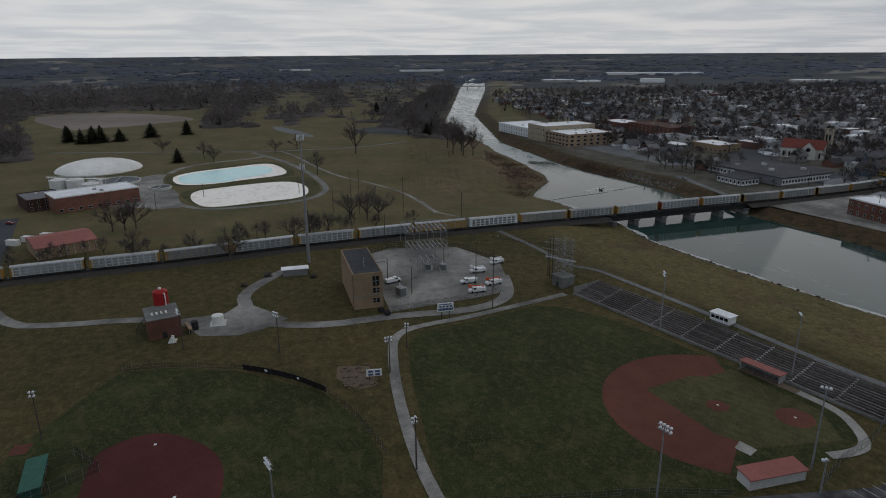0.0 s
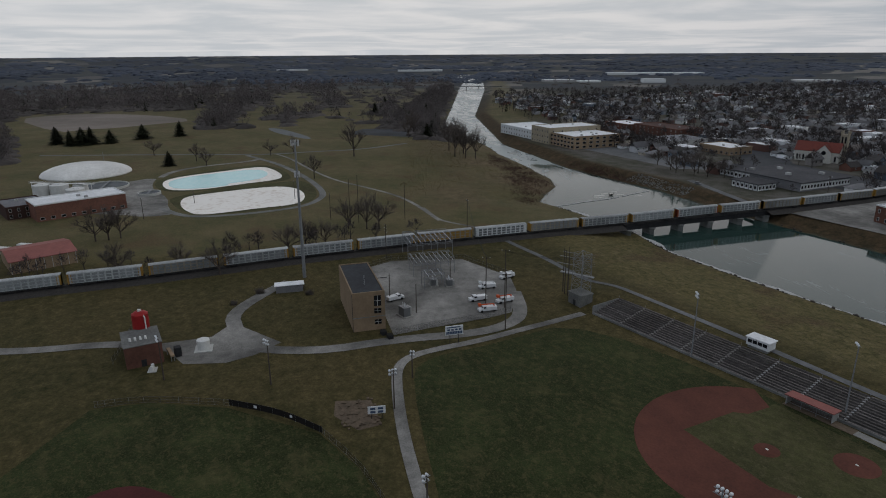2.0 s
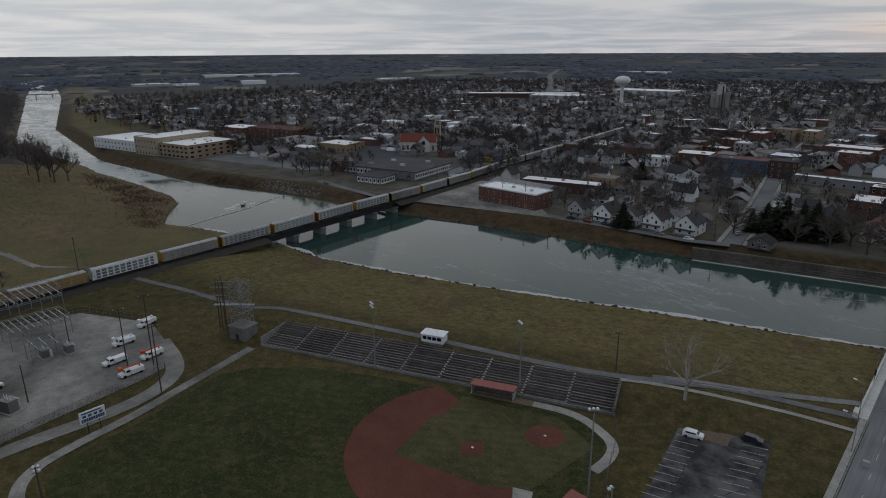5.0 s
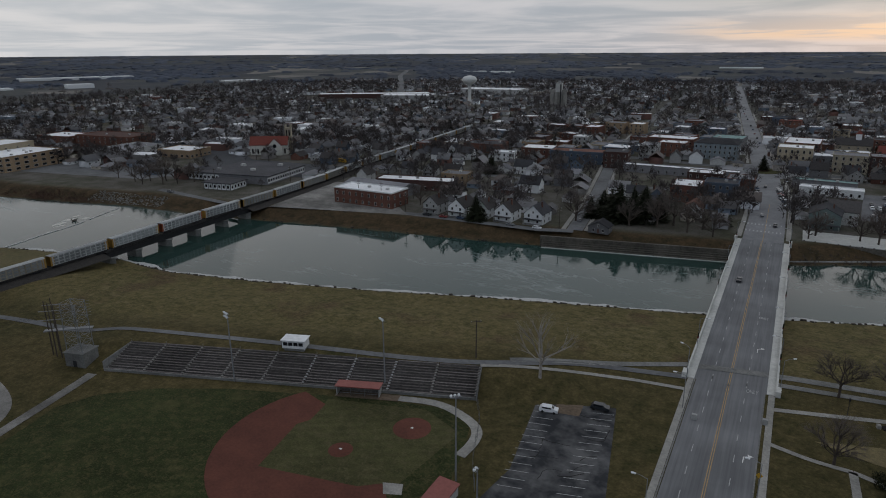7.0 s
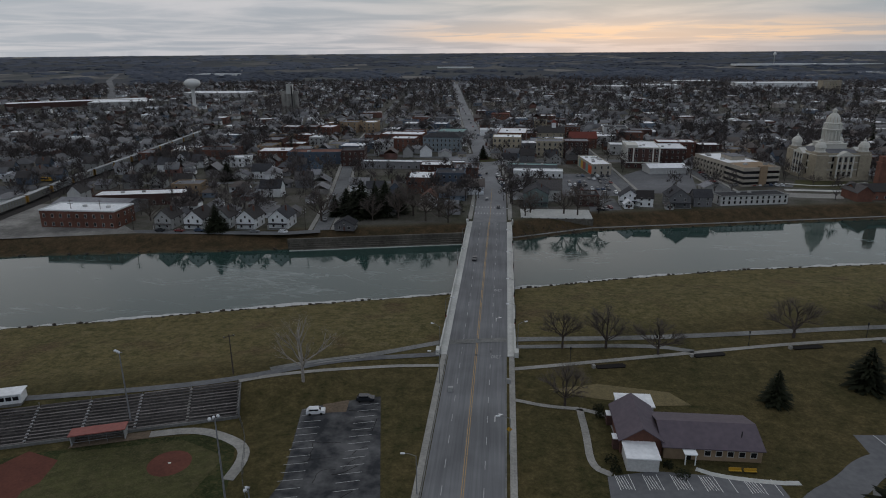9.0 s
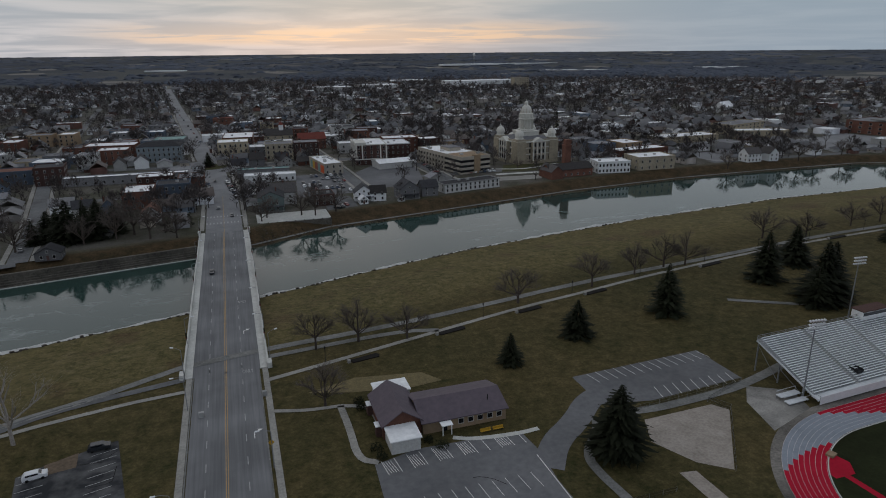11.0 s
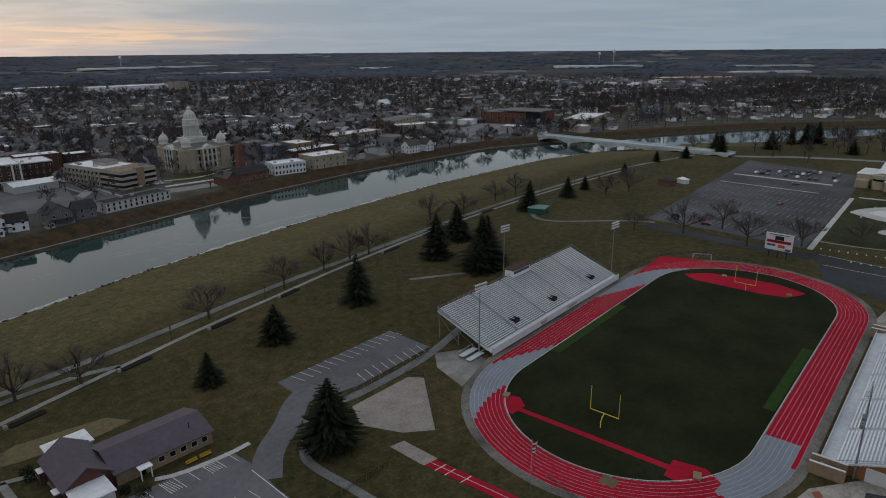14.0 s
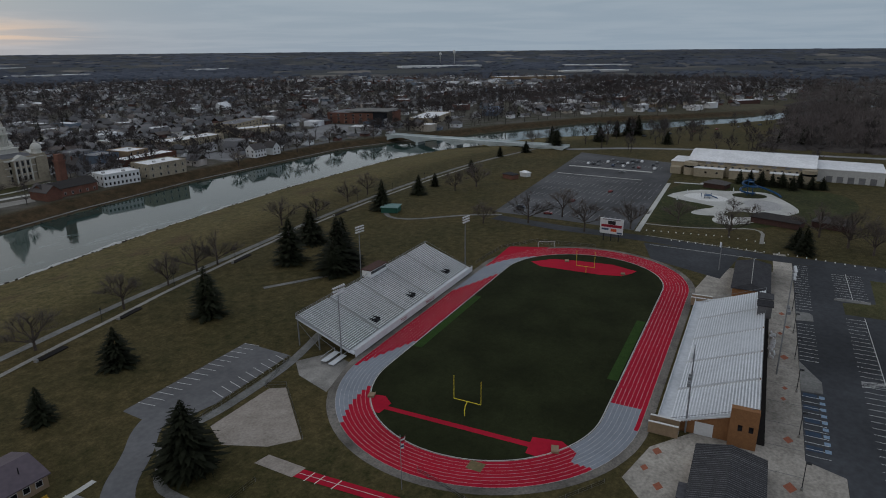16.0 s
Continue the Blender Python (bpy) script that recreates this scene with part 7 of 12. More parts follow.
# ---------------------------------------------------------------- stadium
def grandstand(name, s0, n_front, s1, n_back, z0, z1, label, closed, tread_key):
    """Aluminium grandstand; local x along the field, local y from front to back."""
    flip = n_back < n_front
    o = field(s1 if flip else s0, n_front)
    rz = math.degrees(math.atan2(UY, UX)) + (180 if flip else 0)
    ob = thing(name, o[0], o[1], 0, rz, label, "grandstand", "stadium grandstands")
    L, D = s1 - s0, abs(n_back - n_front)
    rows = 27
    dp, dz = (D - 2.4) / rows, (z1 - z0) / rows
    tread = mesh_of(boxm((0, L, 0, dp * 0.98, -0.08, 0.0), (0, L, dp * 0.9, dp, 0, dz)), M[tread_key])
    for k in range(rows):
        t = part("tread", tread, None, ob)
        t.location = (0, 2.4 + k * dp, z0 + k * dz)
    seclen = L / 5
    seat = mesh_of(boxm((0, seclen - 1.3, 0, 0.32, 0, 0.06), *[(q, q + 0.06, 0.08, 0.24, -0.36, 0) for q in np.arange(0.8, seclen - 1.5, 3)]), M["bench_alu"])
    for k in range(rows):
        for c in range(5):
            t = part("bench", seat, None, ob)
            t.location = (c * seclen + 0.65, 2.4 + k * dp + 0.25, z0 + k * dz + 0.42)
    step = mesh_of(boxm(*[(-0.45, 0.45, 2.45 + k * dp, 2.75 + k * dp, z0 + k * dz, z0 + k * dz + dz * 0.55) for k in range(rows)]), M["concrete_pale"])
    for c in range(1, 5):
        part("aisle_steps", step, None, ob, "pale aisle steps").location = (c * seclen, 0, 0)
    part("front_walk", boxm((0, L, 0, 2.4, z0 - 0.25, z0)), M["aluminium"], ob)
    part("front_panel", boxm((0, L, -0.12, 0, z0 - 1.2, z0 + 0.95)), M["sign_white"], ob, "white painted front panel")
    for z, yy in ((z1 + 1.0, D), (z1 + 0.55, D)):
        part("back_rail", tubes(((0, yy, z), (L, yy, z), 0.05)), M["steel"], ob)
    part("back_fence", boxm(*[(q, q + 0.08, D - 0.05, D + 0.05, z1 - 0.1, z1 + 1.05) for q in np.arange(0, L, 2.5)]), M["steel"], ob)
    for xx in (0.0, L):
        part("side_rail", tubes(((xx, 0, z0 + 1.0), (xx, 2.4, z0 + 1.0), 0.05), ((xx, 2.4, z0 + 1.0), (xx, D, z1 + 1.0), 0.05), ((xx, D, z1), (xx, D, z1 + 1), 0.05), ((xx, 0, z0), (xx, 0, z0 + 1), 0.05)), M["steel"], ob)
        part("stringer", tubes(((xx, 0.3, z0 - 0.4), (xx, D, z1 - 0.5), 0.22), n=4), M["aluminium"], ob)
    if not closed:
        for q in np.linspace(0.3, L - 0.3, 9):
            for f in (0.25, 0.62, 0.98):
                part("column", boxm((q - 0.14, q + 0.14, D * f - 0.14, D * f + 0.14, 0, z0 + (z1 - z0) * (f - 0.1) - 0.1)), M["steel"], ob)
            part("brace", tubes(((q, D * 0.62, 0.4), (q, D * 0.98, z1 * 0.8), 0.07), ((q, D * 0.25, 0.4), (q, D * 0.62, z1 * 0.45), 0.07), n=4), M["steel"], ob)
    return ob, L, D


ws, L, D = grandstand("grandstand", 136.5, 95.6, 217.5, 116.0, 1.8, 9.3, "large aluminium bench grandstand on steel columns", False, "tread")
for k in (0.24, 0.52, 0.85):
    bm = boxm((L * k - 1.0, L * k + 1.0, 4.4, 6.2, 3.0, 3.5), (L * k - 1.05, L * k - 0.98, 4.3, 7.2, 3.2, 4.1), (L * k + 0.98, L * k + 1.05, 4.3, 7.2, 3.2, 4.1))
    part("stair_opening", bm, M["steel_dark"], ws, "dark stairway opening")
wpb = thing("press_box", *field(180.2, 116.6), 8.8, 3.1, "small white press box with a dark roof on the grandstand", "press box")
part("body", boxm((-5.2, 5.2, -1.8, 1.6, 0, 2.4)), M["white_wall"], wpb)
part("roof", boxm((-5.5, 5.5, -2.2, 1.9, 2.4, 2.65)), M["brick_dark"], wpb)
part("window", boxm((-4.8, 4.8, -1.88, -1.8, 1.0, 2.0)), M["glass_dark"], wpb)
for tx, xx in (("TROY", 0.34 * L), ("TROJANS", 0.56 * L)):
    letters("front_word", tx, 1.5, M["sign_red"], ws, pose(xx, -0.15, 1.0, 90, 0, 0), "dark red block letters")
ramp = thing("access_ramp", *field(133.5, 98), 0, 3.1, "white metal access ramp at the grandstand", "ramp")
part("deck", boxm((-3.5, 3, 0.5, 2.2, 0.4, 0.6), (-3.5, 3, 3, 4.7, 0.9, 1.1)), M["aluminium"], ramp)
part("rail", tubes(((-3.5, 0.5, 1.5), (3, 0.5, 1.6), 0.05), ((-3.5, 2.2, 1.5), (3, 2.2, 1.6), 0.05), ((-3.5, 4.7, 2.0), (3, 4.7, 2.1), 0.05), ((-3.5, 0.5, 0.4), (-3.5, 0.5, 1.5), 0.05), ((3, 4.7, 1), (3, 4.7, 2.1), 0.05)), M["aluminium"], ramp)
part("leg", boxm((-3.4, -3.2, 0.6, 0.8, 0, 0.4), (2.7, 2.9, 0.6, 0.8, 0, 0.4), (-3.4, -3.2, 4.4, 4.6, 0, 0.9), (2.7, 2.9, 4.4, 4.6, 0, 0.9)), M["steel"], ramp)

es, L, D = grandstand("grandstand", 139.0, 13.6, 219.0, -6.8, 1.8, 9.0, "aluminium bench grandstand over an orange brick base", True, "aluminium")
bm = bmesh.new()
for xx in (0.6, L - 1.0):
    pts = [(2.0, 0), (D - 0.2, 0), (D - 0.2, 8.6), (2.0, 1.4)]
    a = [bm.verts.new((xx, y, z)) for y, z in pts]
    b = [bm.verts.new((xx + 0.4, y, z)) for y, z in pts]
    bm.faces.new(a[::-1])
    bm.faces.new(b)
    for k in range(4):
        bm.faces.new((a[k], a[(k + 1) % 4], b[(k + 1) % 4], b[k]))
bmesh.ops.recalc_face_normals(bm, faces=bm.faces[:])
part("end_wall", bm, M["brick_tan"], es, "orange brick end walls")
part("back_wall", boxm((0.6, L - 0.6, D - 0.3, D, 0, 8.8)), M["brick_tan"], es, "orange brick back wall")
part("end_block", boxm((L - 0.6, L + 1.0, D - 5.5, D + 0.2, 0, 9.4)), M["brick_tan"], es, "orange brick end block")
part("garage_door", boxm((L - 0.62 + 0.05, L - 0.5, D - 12.5, D - 8.6, 0, 3.2)), M["sign_white"], es, "white roller door")
for yy in (D - 3.8, D - 1.6):
    part("window", boxm((L + 1.0, L + 1.06, yy, yy + 0.9, 4.2, 5.6)), M["glass_dark"], es)
bx = thing("press_box", *field(204, -6.3), 7.6, 183.1, "dark flat-roofed press box on the grandstand's top", "press box")
for x in (-5.5, 1.0):
    part("body", boxm((x, x + 4.8, -1.5, 2.2, 0, 3.6)), M["grey_wall"], bx)
    part("roof", boxm((x - 0.2, x + 5.0, -1.9, 2.6, 3.6, 3.85)), M["dark_roof"], bx)
    part("window", boxm((x + 0.3, x + 4.5, -1.58, -1.5, 1.2, 2.6)), M["glass_dark"], bx)
for s in (137.3, 221):
    st = thing("stairs", *field(s, 13.2), 0, 183.1, "concrete stair with brick side walls at the stand's end", "stairs")
    for x in (-1.6, 1.3):
        part("side_wall", boxm((x, x + 0.3, -2, 4.5, 0, 2.8)), M["tan"], st)
        part("coping", boxm((x - 0.1, x + 0.4, -2, 4.5, 2.8, 2.95)), M["paint"], st)
    for k in range(8):
        part("step", boxm((-1.3, 1.3, 4.5 - (k + 1) * 0.6, 4.5 - k * 0.6, 0, 0.22 * (k + 1))), M["concrete"], st)


def goal_post(s, rz):
    ob = thing("goal_post", *field(s, 55.5), 0, rz, "bright yellow gooseneck football goal post", "goal post", "football goal posts")
    part("gooseneck", tubes(((-1.6, 0, 0), (-1.6, 0, 1.4), 0.12), ((-1.6, 0, 1.4), (-1.2, 0, 2.4), 0.12), ((-1.2, 0, 2.4), (0, 0, 3.05), 0.12), n=8), M["goal_yellow"], ob)
    part("crossbar", tubes(((0, -3.55, 3.05), (0, 3.55, 3.05), 0.09), n=8), M["goal_yellow"], ob)
    for y in (-3.55, 3.55):
        part("upright", tubes(((0, y, 3.05), (0, y, 9.2), 0.07), n=8), M["goal_yellow"], ob)


goal_post(125.0, 3.1)
goal_post(234.7, 183.1)
big = thing("scoreboard", 279.8, 71.8, 0, -90, "large white and red stadium scoreboard on posts", "scoreboard")
part("board", boxm((-5.2, 5.2, -0.3, 0.3, 3.4, 10.4)), M["sign_white"], big)
for x in (-3.4, 0, 3.4):
    part("post", boxm((x - 0.18, x + 0.18, -0.2, 0.2, 0, 3.4)), M["steel_dark"], big)
part("display", boxm((-4.6, 4.6, -0.38, -0.3, 6.4, 7.6)), M["sign_red"], big, "dark red display band")
part("display", boxm((-1.6, 1.8, -0.38, -0.3, 7.7, 9.4)), M["steel_dark"], big)
part("advert", boxm((-0.2, 2.4, -0.38, -0.3, 4.5, 5.8)), M["orange"], big)
part("advert", boxm((-4.4, -1.2, -0.38, -0.3, 5.0, 5.8)), M["sign_blue"], big)
part("advert", boxm((2.6, 4.8, -0.38, -0.3, 3.6, 4.4)), M["sign_blue"], big)
part("title_bar", boxm((-4.0, 4.0, -0.38, -0.3, 9.75, 10.1)), M["grey_wall"], big)
fp = thing("flagpole", 90.5, 60.6, 0, 0, "tall pale flagpole with two hanging flags", "flagpole")
part("pole", tubes(((0, 0, 0), (0, 0, 12.6), 0.09, 0.05)), M["steel"], fp)
for z, w, key in ((11.2, 1.9, "sign_red"), (9.8, 1.4, "sign_white")):
    bm = bmesh.new()
    prev = None
    for k in range(6):
        x = 0.08 + k * w / 5
        row = [bm.verts.new((x, 0.16 * math.sin(k * 1.6), z - 0.06 * k + h)) for h in (-0.55, -0.2, 0.2, 0.55)]
        if prev:
            for j in range(3):
                bm.faces.new((prev[j], row[j], row[j + 1], prev[j + 1])).material_index = j % 2
        prev = row
    me = mesh_of(bm, [M[key], M["sign_blue"] if key == "sign_white" else M["sign_white"]])
    part("flag", me, None, fp, "weathered striped flag")
so = thing("soccer_goal", 257.6, 94, 0, -60, "white soccer goal frame beside the track", "soccer goal")
part("frame", tubes(((-3.6, 0, 0), (-3.6, 0, 2.4), 0.07), ((3.6, 0, 0), (3.6, 0, 2.4), 0.07), ((-3.6, 0, 2.4), (3.6, 0, 2.4), 0.07), ((-3.6, 0, 2.4), (-3.6, 1.8, 0), 0.05), ((3.6, 0, 2.4), (3.6, 1.8, 0), 0.05)), M["sign_white"], so)
part("net", tubes(*[((x, 0, 2.4), (x, 1.8, 0), 0.015) for x in np.linspace(-3.6, 3.6, 12)], *[((-3.6, 1.8 * f, 2.4 * (1 - f)), (3.6, 1.8 * f, 2.4 * (1 - f)), 0.015) for f in (0.25, 0.5, 0.75)], n=3), M["siding"], so)
for s, n, w in ((121.5, 80.5, 2.0), (119.5, 32, 2.4), (240, 42, 2), (246.5, 66, 2)):
    mt = thing("landing_mat", *field(s, n), 0.1, 20, "pale vaulting mat beside the runway", "mat", "landing mats")
    part("mat", boxm((-w / 2, w / 2, -0.8, 0.8, 0, 0.5)), M["tan"], mt)

# buildings by the plaza
hb = thing("concession_building", *field(120.5, -2.4), 0, 3.1, "low building with a ribbed dark metal roof", "building")
part("wall", boxm((-9.5, 9.2, -6.2, 6.4, 0, 3.4)), M["brick_tan"], hb)
bm = bmesh.new()
gable_roof(bm, -9.5, 9.2, -6.2, 6.4, 3.4, 1.5, 0.6)
part("roof", bm, M["dark_roof"], hb)
part("porch_roof", boxm((-9.5, -4.5, 6.4, 8.6, 3.0, 3.2)), M["dark_roof"], hb)
part("porch_post", boxm((-9.3, -9.0, 8.2, 8.5, 0, 3.0), (-5.0, -4.7, 8.2, 8.5, 0, 3.0)), M["tan"], hb)
for k in range(31):
    xx = -9.9 + k * 0.65
    part("roof_rib", tubes(((xx, -6.7, 3.5), (xx, 0.1, 5.14), 0.05), ((xx, 0.1, 5.14), (xx, 6.9, 3.5), 0.05), n=4), M["grey_wall"], hb)
nb = thing("locker_building", *field(249.5, -2.6), 0, 3.1, "grey hip-roofed locker building", "building")
part("wall", boxm((-15.5, 16.5, -5.6, 5.8, 0, 3.2)), M["brick_tan"], nb)
bm = bmesh.new()
hip_roof(bm, -15.5, 16.5, -5.6, 5.8, 3.3, 1.9, 0.6, ridge=0.15)
part("roof", bm, M["dark_roof"], nb)
part("ridge_cap", tubes(((-14.4, 0.1, 5.22), (15.4, 0.1, 5.22), 0.09)), M["concrete_pale"], nb)

pl_ = thing("plaza_lamp", *field(170, -15.6), 0, 3.1, "dark plaza lamp post with a box head", "lamp post", "lamps on the stadium plaza")
part("post", tubes(((0, 0, 0), (0, 0, 6.4), 0.1, 0.08)), M["steel_dark"], pl_)
part("lamp_head", boxm((-0.35, 0.35, -0.9, 0.1, 6.35, 6.55)), M["steel_dark"], pl_)
part("base", tubes(((0, 0, 0), (0, 0, 0.7), 0.28), n=10), M["concrete"], pl_)
for a in (190, 209, 148, 128, 228):
    copy_thing(pl_, pose(*field(a, -15.6), 0, 0, 0, 3.1))
wrng = random.Random(12)
for k in range(14):
    a, b = 188 + k * 1.35, -9.6 + wrng.uniform(-0.6, 0.6)
    cb = thing("barrier_block", *field(a, b), 0.05, wrng.uniform(0, 90), "white plastic barrier block stacked behind the stand", "barrier", "white barriers")
    part("block", boxm((-0.7, 0.7, -0.25, 0.25, 0, 0.5), (-0.6, 0.6, -0.15, 0.15, 0.5, 0.8)), M["sign_white"], cb)
for pts, lab in (([(305, 61.5), (311, 25.6), (308.4, 11)], "row of white edging stones beside the park drive"), ([(293.4, 47.8), (294.3, 10), (292.9, 4.9)], "row of white edging stones along the kerb"), ([(295, 4.3), (288.8, -33)], "row of white edging stones by the pool path")):
    es_ = thing("edging_stones", 0, 0, 0, 0, lab, "edging", "white edging stones")
    for q, (x, y) in enumerate(resample(pts, 3.2)):
        part("stone", boxm((x - 0.5, x + 0.5, y - 0.2, y + 0.2, 0, 0.3)), M["paint"], es_)


# ---------------------------------------------------------------- buildings
WIN = {}
FOOT = [(28, 340, 24)]          # footprints that random houses keep clear of


def window_mesh(w, h, kind="trim"):
    key = (round(w, 2), round(h, 2), kind)
    if key not in WIN:
        bm = bmesh.new()
        a, b = w / 2 + 0.12, w / 2
        rings = []
        for hw, z0, z1, y in ((a, -0.14, h + 0.14, 0.02), (a, -0.14, h + 0.14, -0.1), (b, 0, h, -0.1), (b, 0, h, -0.03)):
            rings.append([bm.verts.new((x, y, z)) for x, z in ((-hw, z0), (hw, z0), (hw, z1), (-hw, z1))])
        for p, q in zip(rings, rings[1:]):
            for k in range(4):
                bm.faces.new((p[k], p[(k + 1) % 4], q[(k + 1) % 4], q[k])).material_index = 1
        bm.faces.new(rings[-1])
        WIN[key] = mesh_of(bm, [M["glass_dark"], M[kind]])
    return WIN[key]


def add_windows(ob, w, d, h, floors, bays, side, win, trim, z0=1.0, faces="fse"):
    fh = h / floors
    for f in range(floors):
        z = f * fh + z0
        if "f" in faces:
            for b in range(bays):
                p = part("window", window_mesh(*win, trim), None, ob)
                p.location = (-w / 2 + (b + 0.5) * w / bays, -d / 2, z)
        for fc, sg in (("e", 1), ("s", -1)):
            if fc in faces:
                for b in range(side):
                    p = part("window", window_mesh(*win, trim), None, ob)
                    p.matrix_basis = pose(sg * w / 2, -d / 2 + (b + 0.5) * d / side, z, 0, 0, 90 * sg)


def building(name, x, y, rz, w, d, h, wall, roof, label, floors=2, bays=6, side=3, win=(1.1, 1.7), trim="trim", faces="fse", category="building", cornice=None, units=2, z0=1.0):
    if faces == "fse":          # no windows on the side against the neighbours
        faces = "fs" if x > 30 else "fe" if x < -30 else faces
    ob = thing(name, x, y, 0, rz, label, category)
    part("wall", boxm((-w / 2, w / 2, -d / 2, d / 2, 0, h)), M[wall], ob)
    c = M[cornice or wall]
    part("parapet", boxm((-w / 2 - 0.15, w / 2 + 0.15, -d / 2 - 0.15, -d / 2 + 0.3, h, h + 0.7), (-w / 2 - 0.15, w / 2 + 0.15, d / 2 - 0.3, d / 2 + 0.15, h, h + 0.7), (-w / 2 - 0.15, -w / 2 + 0.3, -d / 2 + 0.3, d / 2 - 0.3, h, h + 0.7), (w / 2 - 0.3, w / 2 + 0.15, -d / 2 + 0.3, d / 2 - 0.3, h, h + 0.7)), c, ob)
    part("roof", boxm((-w / 2 + 0.3, w / 2 - 0.3, -d / 2 + 0.3, d / 2 - 0.3, h, h + 0.2)), M[roof], ob)
    for k in range(units):
        ux, uy = random.uniform(-w * 0.35, w * 0.35), random.uniform(-d * 0.3, d * 0.3)
        part("roof_unit", boxm((ux - 0.9, ux + 0.9, uy - 0.7, uy + 0.7, h + 0.2, h + 1.3)), M["siding"], ob)
    add_windows(ob, w, d, h, floors, bays, side, win, trim, z0, faces)
    FOOT.append((x, y, max(w, d) * 0.62 + 3))
    return ob


def gabled(name, x, y, rz, w, d, h, rise, wall, roof, label, category="building", bays=0, side=0, win=(1.0, 1.4), floors=1, parts=True):
    """Ridge along local x."""
    ob = thing(name, x, y, 0, rz, label, category)
    bm = bmesh.new()
    gable_walls(bm, -w / 2, w / 2, -d / 2, d / 2, h, rise)
    part("wall", bm, M[wall], ob)
    bm = bmesh.new()
    gable_roof(bm, -w / 2, w / 2, -d / 2, d / 2, h + 0.05, rise, 0.5)
    part("roof", bm, M[roof], ob)
    add_windows(ob, w, d, h, floors, bays, side, win, "trim")
    FOOT.append((x, y, max(w, d) * 0.6 + 2))
    return ob


random.seed(11)
building("warehouse", -215, 304, -1, 41, 17, 8.6, "brick", "white_roof", "two-storey red brick warehouse with a white parapet by the river", 2, 9, 3, cornice="white_wall")
gabled("shed", -226, 330, -4, 44, 26, 4.5, 3.0, "grey_wall", "grey_roof", "long shed with a pale grey metal roof", bays=0)
building("shop_building", -212, 352, 12, 52, 14, 6, "brick_dark", "white_roof", "long low brick shop with a white roof by the tracks", 1, 10, 2)
building("tan_block", -196, 378, 8, 18, 14, 7, "tan", "grey_roof", "small tan brick block", 2, 3, 2)
building("brick_block", -52, 398, 0, 16, 22, 9.5, "brick", "white_roof", "brick commercial block with a white roof near the bridge", 2, 4, 3)
building("blue_block", -35, 420, 0, 19, 16, 8, "blue_siding", "dark_roof", "dark blue painted shop block", 2, 5, 2)
building("long_shop", -68, 476, -1, 78, 9, 5.0, "grey_wall", "white_roof", "long low shop row with a white roof", 1, 14, 1)
building("shop_block", -48, 452, 0, 22, 14, 7.5, "brick_dark", "white_roof", "dark brick shop with a white roof", 2, 5, 2)
building("shop_block", -26, 448, 0, 16, 18, 6.5, "brick", "grey_roof", "low brick shop beside the street", 1, 4, 2)
bb = building("corner_block", -54, 566, -3, 33, 18, 12, "pale_blue", "dark_roof", "three-storey blue-grey corner block with a mansard roof", 3, 9, 4, win=(1.1, 2.0))
bm = bmesh.new()
hip_roof(bm, -16.5, 16.5, -9, 9, 12.7, 3.0, 0.3, ridge=0.35)
part("mansard", bm, M["dark_roof"], bb)
building("brick_block", -117, 492, 6, 18, 20, 11.5, "brick_dark", "dark_roof", "tall dark brick block on the side street", 3, 4, 4)
building("brick_block", -148, 498, 6, 44, 18, 9, "blue_siding", "brick", "blue-fronted commercial block with a brown roof", 2, 9, 3)
building("shop_block", -186, 510, 6, 26, 22, 8, "brick", "white_roof", "brick shop block with a white flat roof", 2, 6, 3)
building("shop_block", -240, 520, 6, 34, 24, 7, "brick", "dark_roof", "broad low brick block", 1, 7, 3)
building("white_block", -205, 478, 6, 18, 12, 7, "white_wall", "white_roof", "white block with a flat roof", 2, 4, 2)
building("brick_block", -88, 566, -3, 22, 18, 11, "brick", "white_roof", "three-storey brick block by the square", 3, 5, 3)
building("brick_block", -95, 605, -5, 40, 22, 10, "brick", "white_roof", "brick block with a white roof", 2, 8, 3)
building("brick_block", -50, 620, -5, 26, 26, 11, "grey_wall", "teal_roof", "grey block with a pale green roof", 2, 5, 4)
building("bank_block", 2.5, 560, -2, 24, 20, 13.5, "cream", "white_roof", "cream three-storey commercial block by the roundabout", 3, 6, 3, win=(1.2, 2.2))
building("stone_block", 38, 545, -2, 22, 18, 12, "limestone", "grey_roof", "limestone three-storey block with tall windows", 3, 5, 3, win=(1.2, 2.1))
building("brick_block", 60, 547, -2, 20, 18, 12, "brick_dark", "grey_roof", "dark brick three-storey block", 3, 5, 3, win=(1.2, 2.1))
building("shop_block", 22, 556, -2, 14, 18, 9, "grey_wall", "white_roof", "narrow grey shop block", 2, 3, 3)
building("brick_block", 8, 620, -4, 26, 40, 11, "brick", "white_roof", "deep brick block along the main street", 3, 6, 6)
building("red_roof_block", -5, 815, -5, 22, 16, 9, "brick", "red_roof", "brick block with a red roof far up the street", 2, 5, 2)
building("teal_strip", 21, 470, -4, 36, 9, 4.5, "grey_wall", "teal_roof", "long low shop with a pale teal roof", 1, 8, 1)
building("white_strip", 24, 448, -3, 34, 10, 4.2, "white_wall", "white_roof", "low white shop row", 1, 8, 1)
mb = building("mural_block", 66, 475, 8, 14, 40, 7.2, "office_stone", "white_roof", "pale two-storey block with a painted side wall", 2, 3, 0, units=9)
